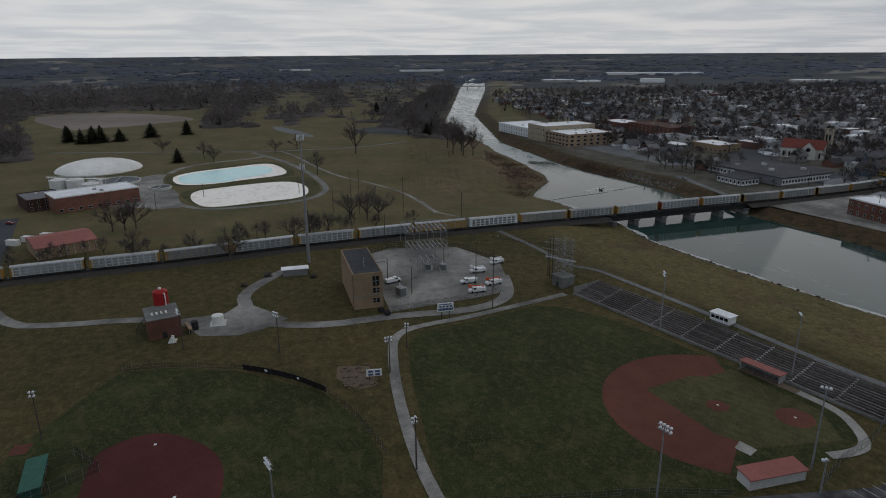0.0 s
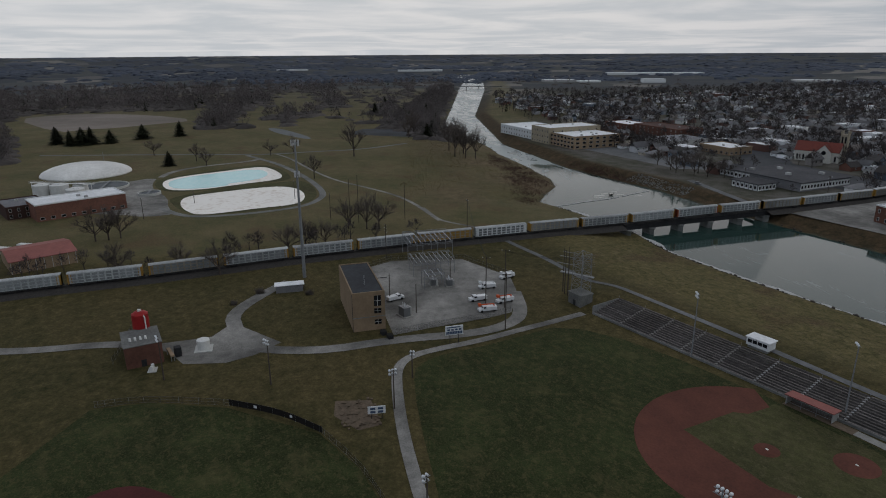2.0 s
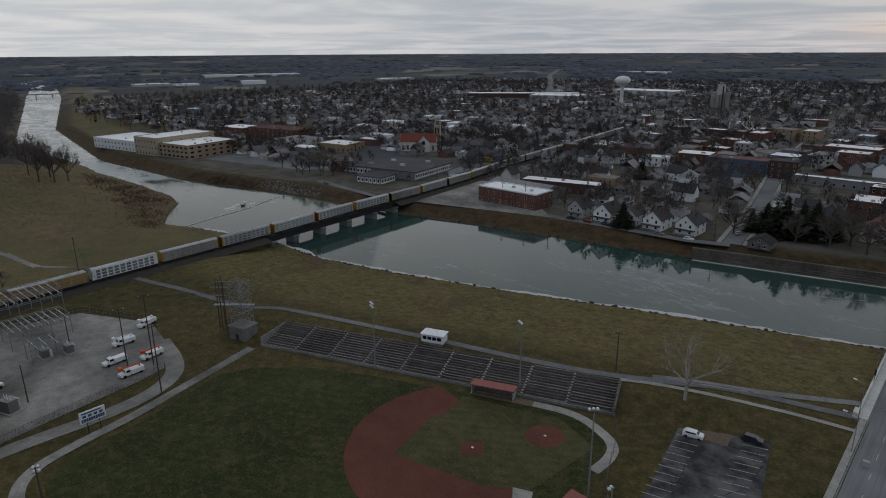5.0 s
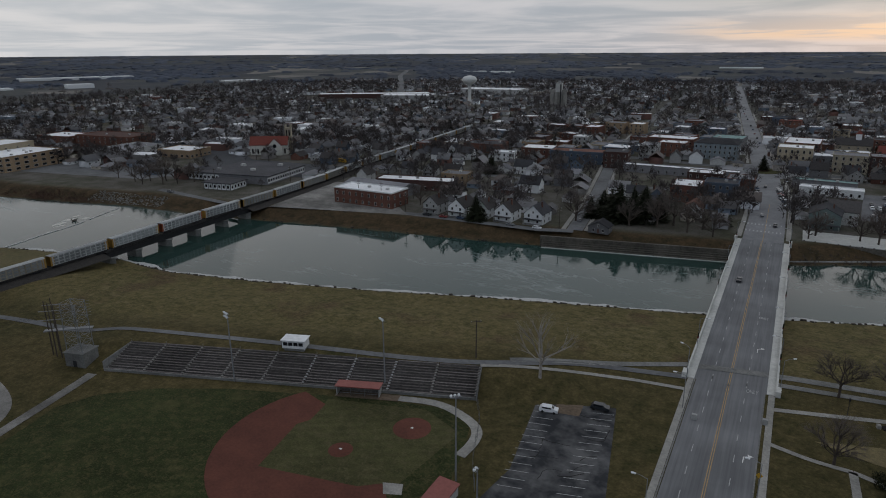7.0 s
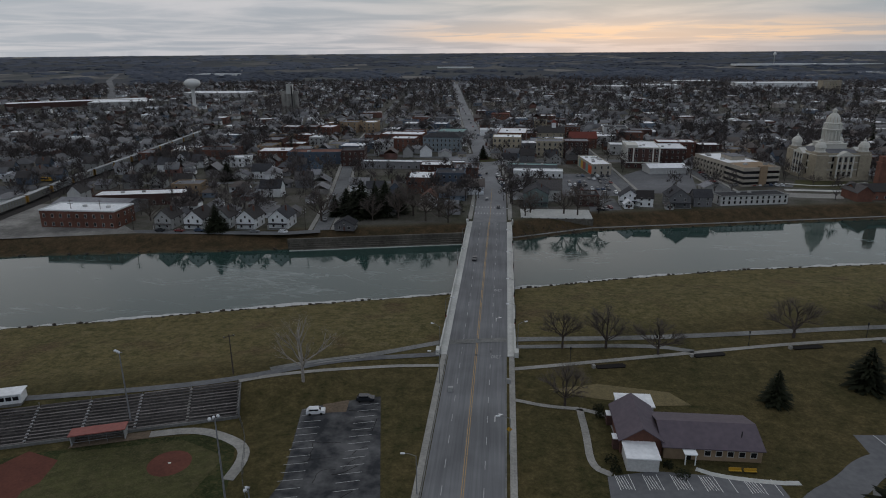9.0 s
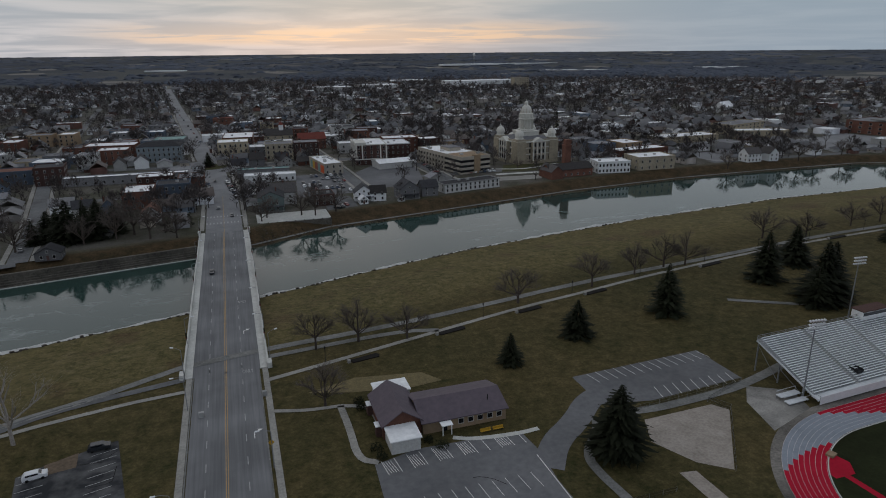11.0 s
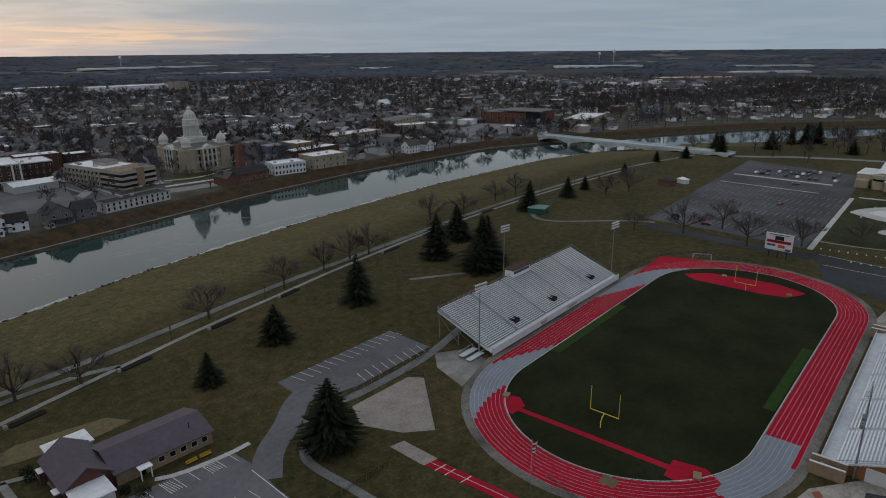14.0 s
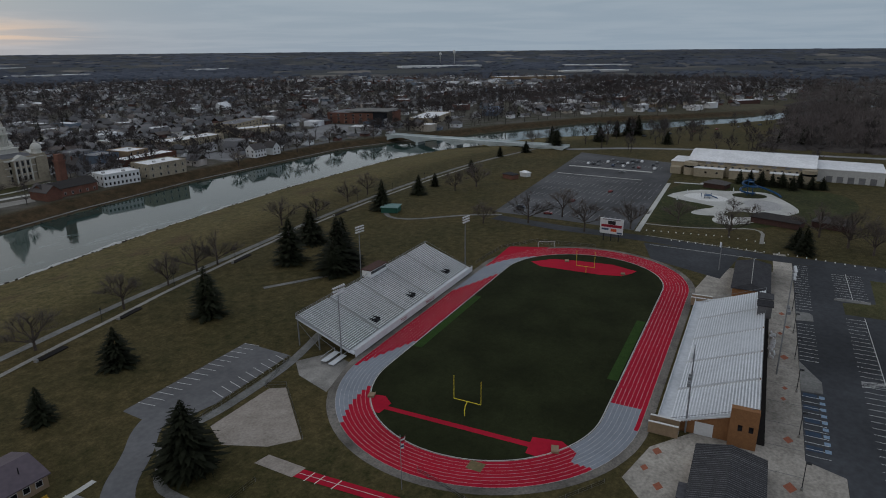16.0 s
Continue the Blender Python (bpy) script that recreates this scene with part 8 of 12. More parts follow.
for k, (key, ln) in enumerate((("orange", 9), ("teal_roof", 7), ("faded_red", 8), ("bus_yellow", 6), ("teal_roof", 5))):
    y0 = -19.5 + sum((9, 7, 8, 6, 5)[:k])
    part("mural_panel", boxm((-7.06, -7, y0, y0 + ln, 0.8, 6.2)), M[key], mb, "painted colour field of the mural")
ho = building("brick_hotel", 104, 502, -4, 24, 36, 15, "brick_dark", "white_roof", "tall dark brick block with white stone pilasters", 4, 5, 7, cornice="pale_stone", win=(1.2, 2.0), units=6)
for y in np.arange(-17.6, 18, 5.1):
    part("pilaster", boxm((-12.5, -12.0, y - 0.5, y + 0.5, 4.6, 15)), M["pale_stone"], ho)
for x in (-11.5, -7, 7, 11.5):
    part("pilaster", boxm((x - 0.5, x + 0.5, -18.5, -18.0, 4.6, 15)), M["pale_stone"], ho)
part("shop_cornice", boxm((-12.9, 12.3, -18.8, -18.0, 4.0, 4.8), (-12.9, -12.0, -18.0, 18, 4.0, 4.8)), M["pale_stone"], ho)
part("attic", boxm((-12.3, -4, -18.3, 0, 15.7, 17.2)), M["pale_stone"], ho)
building("brick_wing", 128, 512, -2, 20, 26, 12.5, "brick_dark", "white_roof", "dark brick wing with a white roof edge", 3, 5, 5, cornice="white_wall")
gabled("warehouse", 116, 470, 8, 28, 16, 4.4, 1.8, "siding", "white_roof", "pale low-gabled warehouse with white roof")
building("brick_block", 140, 545, -2, 30, 18, 12, "brick", "white_roof", "brick block with white roof plant", 3, 6, 3)
gabled("brick_house", 70, 590, 5, 24, 12, 9, 5, "brick", "red_roof", "brick hall with a steep red roof", bays=5, floors=2)
gabled("hall", 45, 640, 0, 26, 14, 8, 5, "limestone", "shingle", "stone hall with a white bell turret", bays=4, floors=2)
bl = thing("bell_turret", 48, 640, 12, 0, "white square bell turret with a red cap", "turret")
part("body", boxm((-2, 2, -2, 2, 0, 5)), M["white_wall"], bl)
bm = bmesh.new()
hip_roof(bm, -2, 2, -2, 2, 5.1, 3, 0.3)
part("cap", bm, M["red_roof"], bl)
# the rest of the downtown blocks, street by street
drow = random.Random(14)
for x, y, n_, ang in ((-205, 545, 3, -3), (-210, 575, 4, -4), (-215, 610, 3, -4), (-220, 655, 3, -4), (-190, 700, 3, -4), (-200, 745, 2, -4), (-95, 660, 2, -4), (-95, 710, 2, -4), (-100, 780, 2, -4), (25, 760, 3, -4), (28, 800, 2, -4), (70, 620, 3, -4), (90, 660, 3, -4), (-130, 548, 3, -3), (-150, 580, 4, -4), (-130, 640, 4, -5), (30, 582, 3, -3), (100, 556, 3, -2), (20, 660, 3, -5), (-120, 690, 3, -5), (22, 720, 3, -5), (-110, 745, 2, -5), (-290, 500, 3, 8), (165, 540, 2, 0), (250, 505, 3, 5), (-30, 860, 2, -5), (300, 480, 2, 5), (400, 440, 3, 8), (560, 420, 2, 15)):
    for k in range(n_):
        w, d, h = drow.uniform(12, 24), drow.uniform(14, 24), drow.choice((4.5, 7, 8, 10.5))
        if all((x - a_) ** 2 + (y - b_) ** 2 > (max(w, d) * 0.45 + c_ * 0.55) ** 2 for a_, b_, c_ in FOOT):
            wall = drow.choice(("brick", "brick", "brick_dark", "grey_wall", "tan", "cream", "siding", "blue_siding"))
            building("shop_block", x, y, ang, w, d, h, wall, drow.choice(("white_roof", "grey_roof", "grey_roof", "dark_roof", "white_roof")), "%s %s commercial block on a downtown street" % ("low" if h < 5 else "two-storey" if h < 9 else "three-storey", {"brick": "red brick", "brick_dark": "dark brick", "grey_wall": "grey", "tan": "tan", "cream": "cream", "siding": "pale", "blue_siding": "blue-grey"}[wall]), 1 if h < 5 else 2 if h < 9 else 3, 3, 0, units=1, win=(1.3, 1.8))
        x += w + drow.uniform(1, 5)
# office block with banded windows
of = thing("office_block", 158, 453, 0, 13, "long beige concrete office block with banded dark windows", "building")
FOOT.append((158, 453, 36))
for k, (z0, z1) in enumerate(((0, 1.2), (2.9, 4.6), (6.4, 8.1), (9.9, 11.6))):
    part("concrete_band", boxm((-12.5, 12.5, -31, 31, z0, z1)), M["office_stone"], of)
for z0, z1 in ((1.2, 2.9), (4.6, 6.4), (8.1, 9.9)):
    part("window_band", boxm((-12.1, 12.1, -30.6, 30.6, z0, z1)), M["glass_dark"], of)
for y in np.arange(-8, 31, 4.3):
    part("mullion_column", boxm((-13.4, -12.3, y - 0.5, y + 0.5, 0, 9.9)), M["office_stone"], of)
for y in np.arange(-29, 31, 4.9):
    part("mullion_column", boxm((12.1, 12.7, y - 0.3, y + 0.3, 0, 11.6)), M["office_stone"], of)
part("roof", boxm((-11.9, 11.9, -8, 30.2, 11.6, 11.8)), M["white_roof"], of, "bright white roof membrane")
part("roof", boxm((-11.9, 11.9, -30.2, -8.2, 11.6, 11.78)), M["tan"], of, "tan gravel roof")
part("parapet", boxm((-12.5, 12.5, -31, -30.4, 11.6, 12.3), (-12.5, 12.5, 30.4, 31, 11.6, 12.3), (-12.5, -12, -30.4, 30.4, 11.6, 12.3), (12, 12.5, -30.4, 30.4, 11.6, 12.3)), M["office_stone"], of)
part("penthouse", boxm((-3, 7, 0, 13, 11.8, 14.4)), M["office_stone"], of)
part("penthouse_roof", boxm((-3.3, 7.3, -0.3, 13.3, 14.4, 14.7)), M["grey_roof"], of)
part("stair_tower", boxm((-1.5, 3.5, -31.6, -28, 0, 13)), M["tan"], of)
for x, y in ((-8, 20), (-6, 26), (8, 22), (-7, 4), (9, -20), (-4, -18)):
    part("roof_unit", boxm((x - 1.2, x + 1.2, y - 0.9, y + 0.9, 11.75, 13)), M["siding"], of)

# courthouse
FOOT.append((222, 464, 34))
co = thing("courthouse", 222.5, 463, 0, 6, "limestone courthouse with a white columned dome and corner cupolas", "courthouse")
part("base", boxm((-18.5, 18.5, -18.5, 18.5, 0, 2.2)), M["limestone"], co)
part("wall", boxm((-17.5, 17.5, -17.5, 17.5, 2.2, 16.2)), M["limestone"], co)
for z in (6.9, 11.7):
    part("string_course", boxm((-17.8, 17.8, -17.8, 17.8, z, z + 0.45)), M["pale_stone"], co)
part("cornice", boxm((-18.4, 18.4, -18.4, 18.4, 16.2, 17.2)), M["pale_stone"], co)
part("balustrade", boxm((-18.0, 18.0, -18.0, -17.6, 17.2, 18.3), (-18.0, 18.0, 17.6, 18.0, 17.2, 18.3), (-18.0, -17.6, -17.6, 17.6, 17.2, 18.3), (17.6, 18.0, -17.6, 17.6, 17.2, 18.3)), M["limestone"], co)
for rz_ in (0, 90, 180, 270):
    p = part("pavilion", boxm((-6, 6, -20.5, -17.5, 0, 16.6)), M["limestone"], co)
    p.matrix_basis = pose(0, 0, 0, 0, 0, rz_)
    bm = bmesh.new()
    a = [bm.verts.new((x, -20.9, z)) for x, z in ((-6.5, 16.6), (6.5, 16.6), (0, 19.8))]
    b = [bm.verts.new((x, -16.5, z)) for x, z in ((-6.5, 16.6), (6.5, 16.6), (0, 19.8))]
    bm.faces.new(a)
    bm.faces.new(b[::-1])
    for k in range(3):
        bm.faces.new((a[k], b[k], b[(k + 1) % 3], a[(k + 1) % 3]))
    bmesh.ops.recalc_face_normals(bm, faces=bm.faces[:])
    p = part("pediment", bm, M["pale_stone"], co, "pale stone pediment")
    p.matrix_basis = pose(0, 0, 0, 0, 0, rz_)
    for x in (-5.2, -1.8, 1.8, 5.2):
        p = part("half_column", tubes(((x, -20.6, 2.2), (x, -20.6, 16.4), 0.5, 0.42), n=8), M["pale_stone"], co)
        p.matrix_basis = pose(0, 0, 0, 0, 0, rz_)
bm = bmesh.new()
hip_roof(bm, -17.5, 17.5, -17.5, 17.5, 17.3, 4.2, 0.0, ridge=0.42)
part("roof", bm, M["grey_roof"], co)
for x in (-14.5, 14.5):
    for y in (-14.5, 14.5):
        part("corner_pavilion", boxm((x - 4, x + 4, y - 4, y + 4, 2, 17.0), (x - 3.4, x + 3.4, y - 3.4, y + 3.4, 17.0, 18.8)), M["limestone"], co)
        bm = bmesh.new()
        lathe(bm, [(3.5, 18.8), (3.5, 19.4), (3.0, 19.5), (3.0, 21.6), (3.7, 21.8), (3.5, 22.3), (3.1, 23.6), (2.3, 24.8), (1.2, 25.5), (0.8, 25.6), (0.8, 26.5), (0.2, 27.2), (0.12, 28.6)], 14)
        cu_ = part("cupola", bm, M["pale_stone"], co, "small white domed cupola")
        cu_.location = (x, y, 0)
for f in range(3):
    for k in range(8):
        for rz_, (ax, ay) in ((0, (1, 0)), (-90, (0, 1)), (90, (0, 1))):
            o_ = -15.4 + k * 4.4
            if abs(o_) < 6.2:
                continue
            p = part("window", window_mesh(1.4, 3.0), None, co)
            p.matrix_basis = pose(o_, -17.5, 3.2 + f * 4.8) if rz_ == 0 else pose(17.5 if rz_ == 90 else -17.5, o_, 3.2 + f * 4.8, 0, 0, rz_)
    for k in range(3):
        for sgn in (1, -1):
            p = part("window", window_mesh(1.6, 3.2), None, co)
            p.matrix_basis = pose(-3.6 + k * 3.6, -20.5, 3.2 + f * 4.8) if sgn > 0 else pose(-20.5, -3.6 + k * 3.6, 3.2 + f * 4.8, 0, 0, -90)
part("drum_plinth", boxm((-7.4, 7.4, -7.4, 7.4, 19.0, 22.6), (-7.9, 7.9, -7.9, 7.9, 22.6, 23.2)), M["pale_stone"], co)
bm = bmesh.new()
lathe(bm, [(6.9, 23.2), (6.9, 24.2), (6.3, 24.4)], 24)
part("drum_base", bm, M["pale_stone"], co)
bm = bmesh.new()
lathe(bm, [(4.3, 24.4), (4.3, 31.5), (6.0, 31.6), (6.2, 32.3), (5.3, 32.6), (5.0, 35.6), (5.5, 35.8), (5.4, 36.4), (4.4, 36.7), (4.25, 38.4), (3.8, 40.0), (3.0, 41.5), (1.9, 42.6), (1.3, 42.8), (1.3, 44.5), (1.6, 44.6), (0.9, 45.3), (0.25, 45.8), (0.15, 47.2)], 24)
part("dome", bm, M["pale_stone"], co, "white ribbed dome with a lantern")
for k in range(8):
    a = 2 * math.pi * (k + 0.5) / 8
    p = part("dome_dormer", boxm((-0.9, 0.9, -0.5, 0.5, 33.0, 35.4), (-0.55, 0.55, -0.56, -0.5, 33.4, 35.0)), M["pale_stone"], co)
    p.matrix_basis = pose(5.2 * math.sin(a), -5.2 * math.cos(a), 0, 0, 0, math.degrees(a))
for k in range(12):
    a = 2 * math.pi * k / 12
    c_, s_ = math.cos(a), math.sin(a)
    part("dome_rib", tubes(((4.5 * c_, 4.5 * s_, 36.8), (4.0 * c_, 4.0 * s_, 39.6), 0.16), ((4.0 * c_, 4.0 * s_, 39.6), (2.0 * c_, 2.0 * s_, 42.5), 0.16), n=4), M["limestone"], co)
for k in range(16):
    a = 2 * math.pi * k / 16
    part("column", tubes(((5.5 * math.cos(a), 5.5 * math.sin(a), 24.5), (5.5 * math.cos(a), 5.5 * math.sin(a), 31.6), 0.42, 0.36), n=8), M["pale_stone"], co)
lawn = sheet("courthouse_lawn", [(184, 420), (240, 415), (246, 440), (196, 445)], 0.07, M["turf_dry"], "winter lawn before the courthouse", "lawn")
strip("path", [(176, 412), (246, 408)], 5, 0.1, M["concrete_pale"], "pale paved riverside promenade", "path", flat=0)
strip("path", smooth_line([(184, 432), (205, 424), (238, 438)]), 3, 0.11, M["concrete_pale"], "pale paved path across the lawn", "path", flat=0)
sheet("plaza", [(150, 392), (200, 388), (205, 400), (156, 405)], 0.08, M["concrete"], "pale paved terrace above the levee", "plaza")

# brick power house with its chimney, and the row along the levee
gh = gabled("brick_hall", 221, 392, 4, 34, 12, 5.2, 3.4, "brick", "shingle", "red brick gabled hall with a tall square chimney", bays=7)
part("chimney", boxm((2, 6.5, 6, 10.5, 0, 19), (1.7, 6.8, 5.7, 10.8, 19, 20), (2.4, 6.1, 6.4, 10.1, 20, 23.5)), M["brick"], gh)
gabled("brick_hall_wing", 207, 389, 94, 16, 9, 5.2, 3.6, "brick", "shingle", "red brick cross wing with a gable")
building("white_block", 257, 395, -8, 24, 15, 7.6, "white_wall", "white_roof", "white two-storey block on the levee", 2, 9, 3)
building("brick_block", 292, 398, -2, 30, 20, 9.0, "limestone", "white_roof", "brick block with a bright white roof", 2, 5, 3)
building("long_shop", 318, 450, 6, 50, 16, 5.5, "brick", "white_roof", "long low brick store with a white roof", 1, 8, 2)
gabled("white_house", 380, 393, 0, 13, 10, 6.5, 4, "white_wall", "shingle", "large white frame house on the levee", "house", 4, 2, floors=2)
gabled("white_house", 397, 392, 90, 11, 9, 6, 4, "white_wall", "shingle", "white frame house with a steep gable", "house", 3, 2, floors=2)
bo = building("brick_office", 632, 468.5, -75, 74, 50, 12, "brick", "grey_roof", "modern brick and glass office block with a flat roof", 3, 8, 4, win=(2.6, 2.0))
part("glass_corner", boxm((20, 37.6, -25.4, -8, 0, 14)), M["glass_dark"], bo, "dark glass corner")
part("roof_canopy", boxm((-14, 39, -27, 14, 14.2, 15)), M["concrete_grey"], bo)
for pts, lab in (([(462, 470), (545, 478), (590, 500), (600, 440), (575, 405), (480, 415)], "pale grey parking lots before the brick office"), ([(355, 400), (372, 398), (392, 440), (350, 446)], "grey lot behind the riverside houses"), ([(650, 415), (740, 405), (735, 385), (640, 395)], "pale yard before the long warehouse")):
    sheet("parking_lot", pts, 0.09, M["asphalt"], lab, "parking lot")
    FOOT.append((sum(p[0] for p in pts) / len(pts), sum(p[1] for p in pts) / len(pts), 16 if len(pts) < 5 else 52))
building("tan_office", 505, 545, 18, 60, 24, 9, "cream", "grey_roof", "tan office block with banded windows", 3, 8, 3, win=(2.4, 1.3))
building("green_block", 487, 497, -18, 52, 18, 7.5, "cream", "white_roof", "pale green and cream two-storey block", 2, 8, 2)
building("long_store", 405, 505, 2, 66, 22, 5.5, "cream", "white_roof", "long low pale store with a white roof", 1, 8, 2)
building("warehouse", 672, 400, 15, 80, 30, 7, "cream", "white_roof", "long cream warehouse with a white roof", 1, 12, 3)
building("blue_shed", 795, 375, 18, 84, 18, 5, "blue_siding", "blue_slide", "long low shed with a blue roof", 1, 8, 1)
gabled("white_church", 640, 720, 20, 26, 14, 8, 6, "white_wall", "white_roof", "white-gabled hall among the trees")

# houses beside the bridge
def house(x, y, rz, w, d, h, rise, wall, roof, porch=True, chimney=True, dormer=False, label="", floors=2, group="houses of the town", near=True):
    """Ridge along local y, gable to the street at local -y."""
    ob = thing("house", x, y, 0, rz, label, "house", group)
    bm = bmesh.new()
    gable_walls(bm, -d / 2, d / 2, -w / 2, w / 2, h, rise)
    bmesh.ops.rotate(bm, cent=(0, 0, 0), matrix=Matrix.Rotation(radians(90), 3, "Z"), verts=bm.verts[:])
    part("wall", bm, M[wall], ob)
    bm = bmesh.new()
    gable_roof(bm, -d / 2, d / 2, -w / 2, w / 2, h + 0.05, rise, 0.45)
    bmesh.ops.rotate(bm, cent=(0, 0, 0), matrix=Matrix.Rotation(radians(90), 3, "Z"), verts=bm.verts[:])
    part("roof", bm, M[roof], ob)
    for f in range(floors):
        for k in (-1, 1):
            p = part("window", window_mesh(0.95, 1.4), None, ob)
            p.location = (k * w * 0.24, -d / 2, 1.0 + f * 2.8)
        for k in ((-0.25, 0.22) if near else (0.0,)):
            for sg in (1, -1):
                p = part("window", window_mesh(0.95, 1.4), None, ob)
                p.matrix_basis = pose(sg * w / 2, k * d, 1.0 + f * 2.8, 0, 0, 90 * sg)
    p = part("window", window_mesh(0.7, 1.0), None, ob)
    p.location = (0, -d / 2, h + 0.3)
    if porch:
        po = part("porch_roof", boxm((-w / 2, w / 2, -d / 2 - 2.2, -d / 2, 2.7, 2.95)), M[roof], ob)
        for k in (-0.46, 0.46):
            part("porch_post", boxm((k * w - 0.08, k * w + 0.08, -d / 2 - 2.1, -d / 2 - 1.94, 0.4, 2.7)), M["trim"], po)
        part("porch_floor", boxm((-w / 2, w / 2, -d / 2 - 2.2, -d / 2, 0, 0.4)), M["concrete_grey"], ob)
    else:
        part("door", boxm((-0.5, 0.5, -d / 2 - 0.05, -d / 2, 0.2, 2.3)), M["brick_dark"], ob)
    if chimney:
        part("chimney", boxm((w * 0.18, w * 0.18 + 0.7, -0.35, 0.35, h, h + rise + 1.0)), M["brick"], ob)
    return ob


for x, y, w, d, wall, roof, lab in ((-170, 302, 9, 12, "siding", "shingle", "pale two-storey house with a front porch facing the river"), (-154, 303, 10, 14, "white_wall", "shingle", "white two-storey house with a broad gable and porch"),
                                    (-141, 305, 8, 11, "white_wall", "shingle", "small white house behind a tall conifer"), (-128, 305, 9.5, 13, "white_wall", "shingle", "white two-storey house with a front porch"), (-112, 307, 10, 13, "white_wall", "dark_roof", "white hip-fronted house with a dark porch roof")):
    house(x, y, -2, w, d, 5.6, 4.2, wall, roof, True, True, label=lab, group="white houses facing the river")
    FOOT.append((x, y, 9))
house(-42, 356, 0, 9, 10, 5.5, 3.4, "white_wall", "brick", False, True, label="white house with a brown roof near the bridge")
FOOT.append((-42, 356, 9))
house(-78, 303, 0, 10, 8, 3.2, 2.6, "grey_wall", "dark_roof", False, False, label="low grey cottage on the river wall", floors=1)
house(19, 364, -4, 14, 16, 7.5, 3.4, "green_siding", "dark_roof", True, True, label="large grey-green Victorian house beside the bridge")
house(27, 376, 86, 10, 14, 7.0, 4.6, "siding", "shingle", False, True, label="pale gabled house wing beside the terrace")
house(72, 367, -5, 11, 10, 5.2, 4.0, "white_wall", "dark_roof", True, False, label="white house with a dark roof above the levee")
house(80, 364, 85, 8, 9, 5, 3.6, "white_wall", "shingle", False, False, label="white gabled cottage above the levee")
house(70, 358, 0, 5, 6, 2.6, 2.0, "white_wall", "white_roof", False, False, label="small white garage beside the house", floors=1)
house(98, 365, 4, 12, 12, 6.2, 4.4, "grey_wall", "dark_roof", True, False, label="dark grey two-storey house with a porch")
house(112, 367, 90, 9, 10, 5.5, 3.6, "grey_wall", "dark_roof", False, False, label="dark house with a cross gable")
house(92, 356, 0, 4, 4, 2.2, 1.6, "siding", "shingle", False, False, label="tiny pale garden shed", floors=1)
for p in ((19, 364, 13), (27, 376, 9), (75, 366, 13), (104, 366, 14)):
    FOOT.append(p)
building("grey_block", 141, 375, 11, 40, 12, 5.0, "siding", "dark_roof", "pale grey two-storey block above the levee", 2, 12, 2)
building("brick_house", 48, 366, 0, 12, 14, 6, "brick_dark", "dark_roof", "dark brick block beside the yard", 2, 3, 3)
# retaining wall and river steps by the town
bm = boxm((-104, -19, 300.5, 302, -6, -0.3), *[(-104 + k * 8.5, -103.2 + k * 8.5, 300.2, 300.5, -6, -0.5) for k in range(10)])
wl_ = solid("river_wall", bm, M["river_stone"], "dark stained stone river wall with buttresses", "wall", kind="structure")
wl_.matrix_basis = Matrix.Translation((-102, 284, 0)) @ pose(0, 0, 0, 0, 0, 11.5) @ Matrix.Translation((104, -301, 0))
bm = bmesh.new()
for k in range(4):
    box(bm, -103, -20, 297 + k * 0.9, 298 + k * 0.9, -6, -4.5 + k * 0.75)
rs = solid("river_steps", bm, M["river_stone"], "dark stone steps along the river", "steps", kind="structure")
rs.matrix_basis = wl_.matrix_basis
st_ = solid("river_ledge", boxm((-103, -20, 296.2, 297, -6, -4.75)), M["concrete_pale"], "pale concrete ledge at the waterline", "ledge", kind="structure")
st_.matrix_basis = wl_.matrix_basis

# west side: factory, arcade block, church, treatment plant
building("factory", -622, 266, 9, 76, 44, 9, "white_wall", "white_roof", "long low white factory hall", 2, 14, 4, cornice="white_wall", units=4)
building("factory", -572, 277, 9, 32, 60, 15, "cream", "white_roof", "tall cream factory block with a white roof", 3, 7, 6)
building("factory", -538, 281, 9, 40, 52, 11, "tan", "white_roof", "tan factory block with banded windows", 3, 7, 7, win=(3.4, 1.7), units=5)
building("brick_block", -628, 378, 9, 40, 30, 9, "brick", "white_roof", "red brick block with a white roof behind the factory", 2, 6, 3)
building("brick_block", -572, 392, 9, 66, 32, 10.5, "brick", "brick_dark", "long red brick flat-roofed block", 3, 10, 4)
building("white_store", -512, 362, 4, 34, 46, 6.5, "siding", "grey_roof", "long pale store with a grey flat roof", 1, 0, 9, win=(2.4, 1.6))
building("tan_block", -462, 379, 8, 34, 26, 6, "tan", "white_roof", "low tan block with a white roof", 1, 6, 5, win=(2.2, 1.6))
ar = thing("arcade_block", -336, 334, 0, 9.5, "low black-roofed building with rows of white framed bays", "building")
FOOT.append((-336, 330, 42))
part("wall", boxm((-26, 26, -24, 24, 0, 5.6)), M["grey_wall"], ar)
part("roof", boxm((-27, 27.2, -25, 25, 5.6, 6.1)), M["dark_roof"], ar, "flat black felt roof")
part("wing", boxm((-8, 13, -46, -29, 0, 4.0)), M["grey_wall"], ar)
part("wing_roof", boxm((-9, 14, -47, -28, 4.0, 4.5)), M["dark_roof"], ar)
part("side_wing", boxm((-47, -26, -22, 4, 0, 4.6)), M["grey_wall"], ar)
part("wing_roof", boxm((-48, -26.02, -23, 5, 4.6, 5.0)), M["dark_roof"], ar)
for x, y in ((-14, 6), (4, -8), (12, 14), (-20, -14)):
    part("roof_unit", boxm((x - 1.6, x + 1.6, y - 1.2, y + 1.2, 6.1, 7.6)), M["siding"], ar)
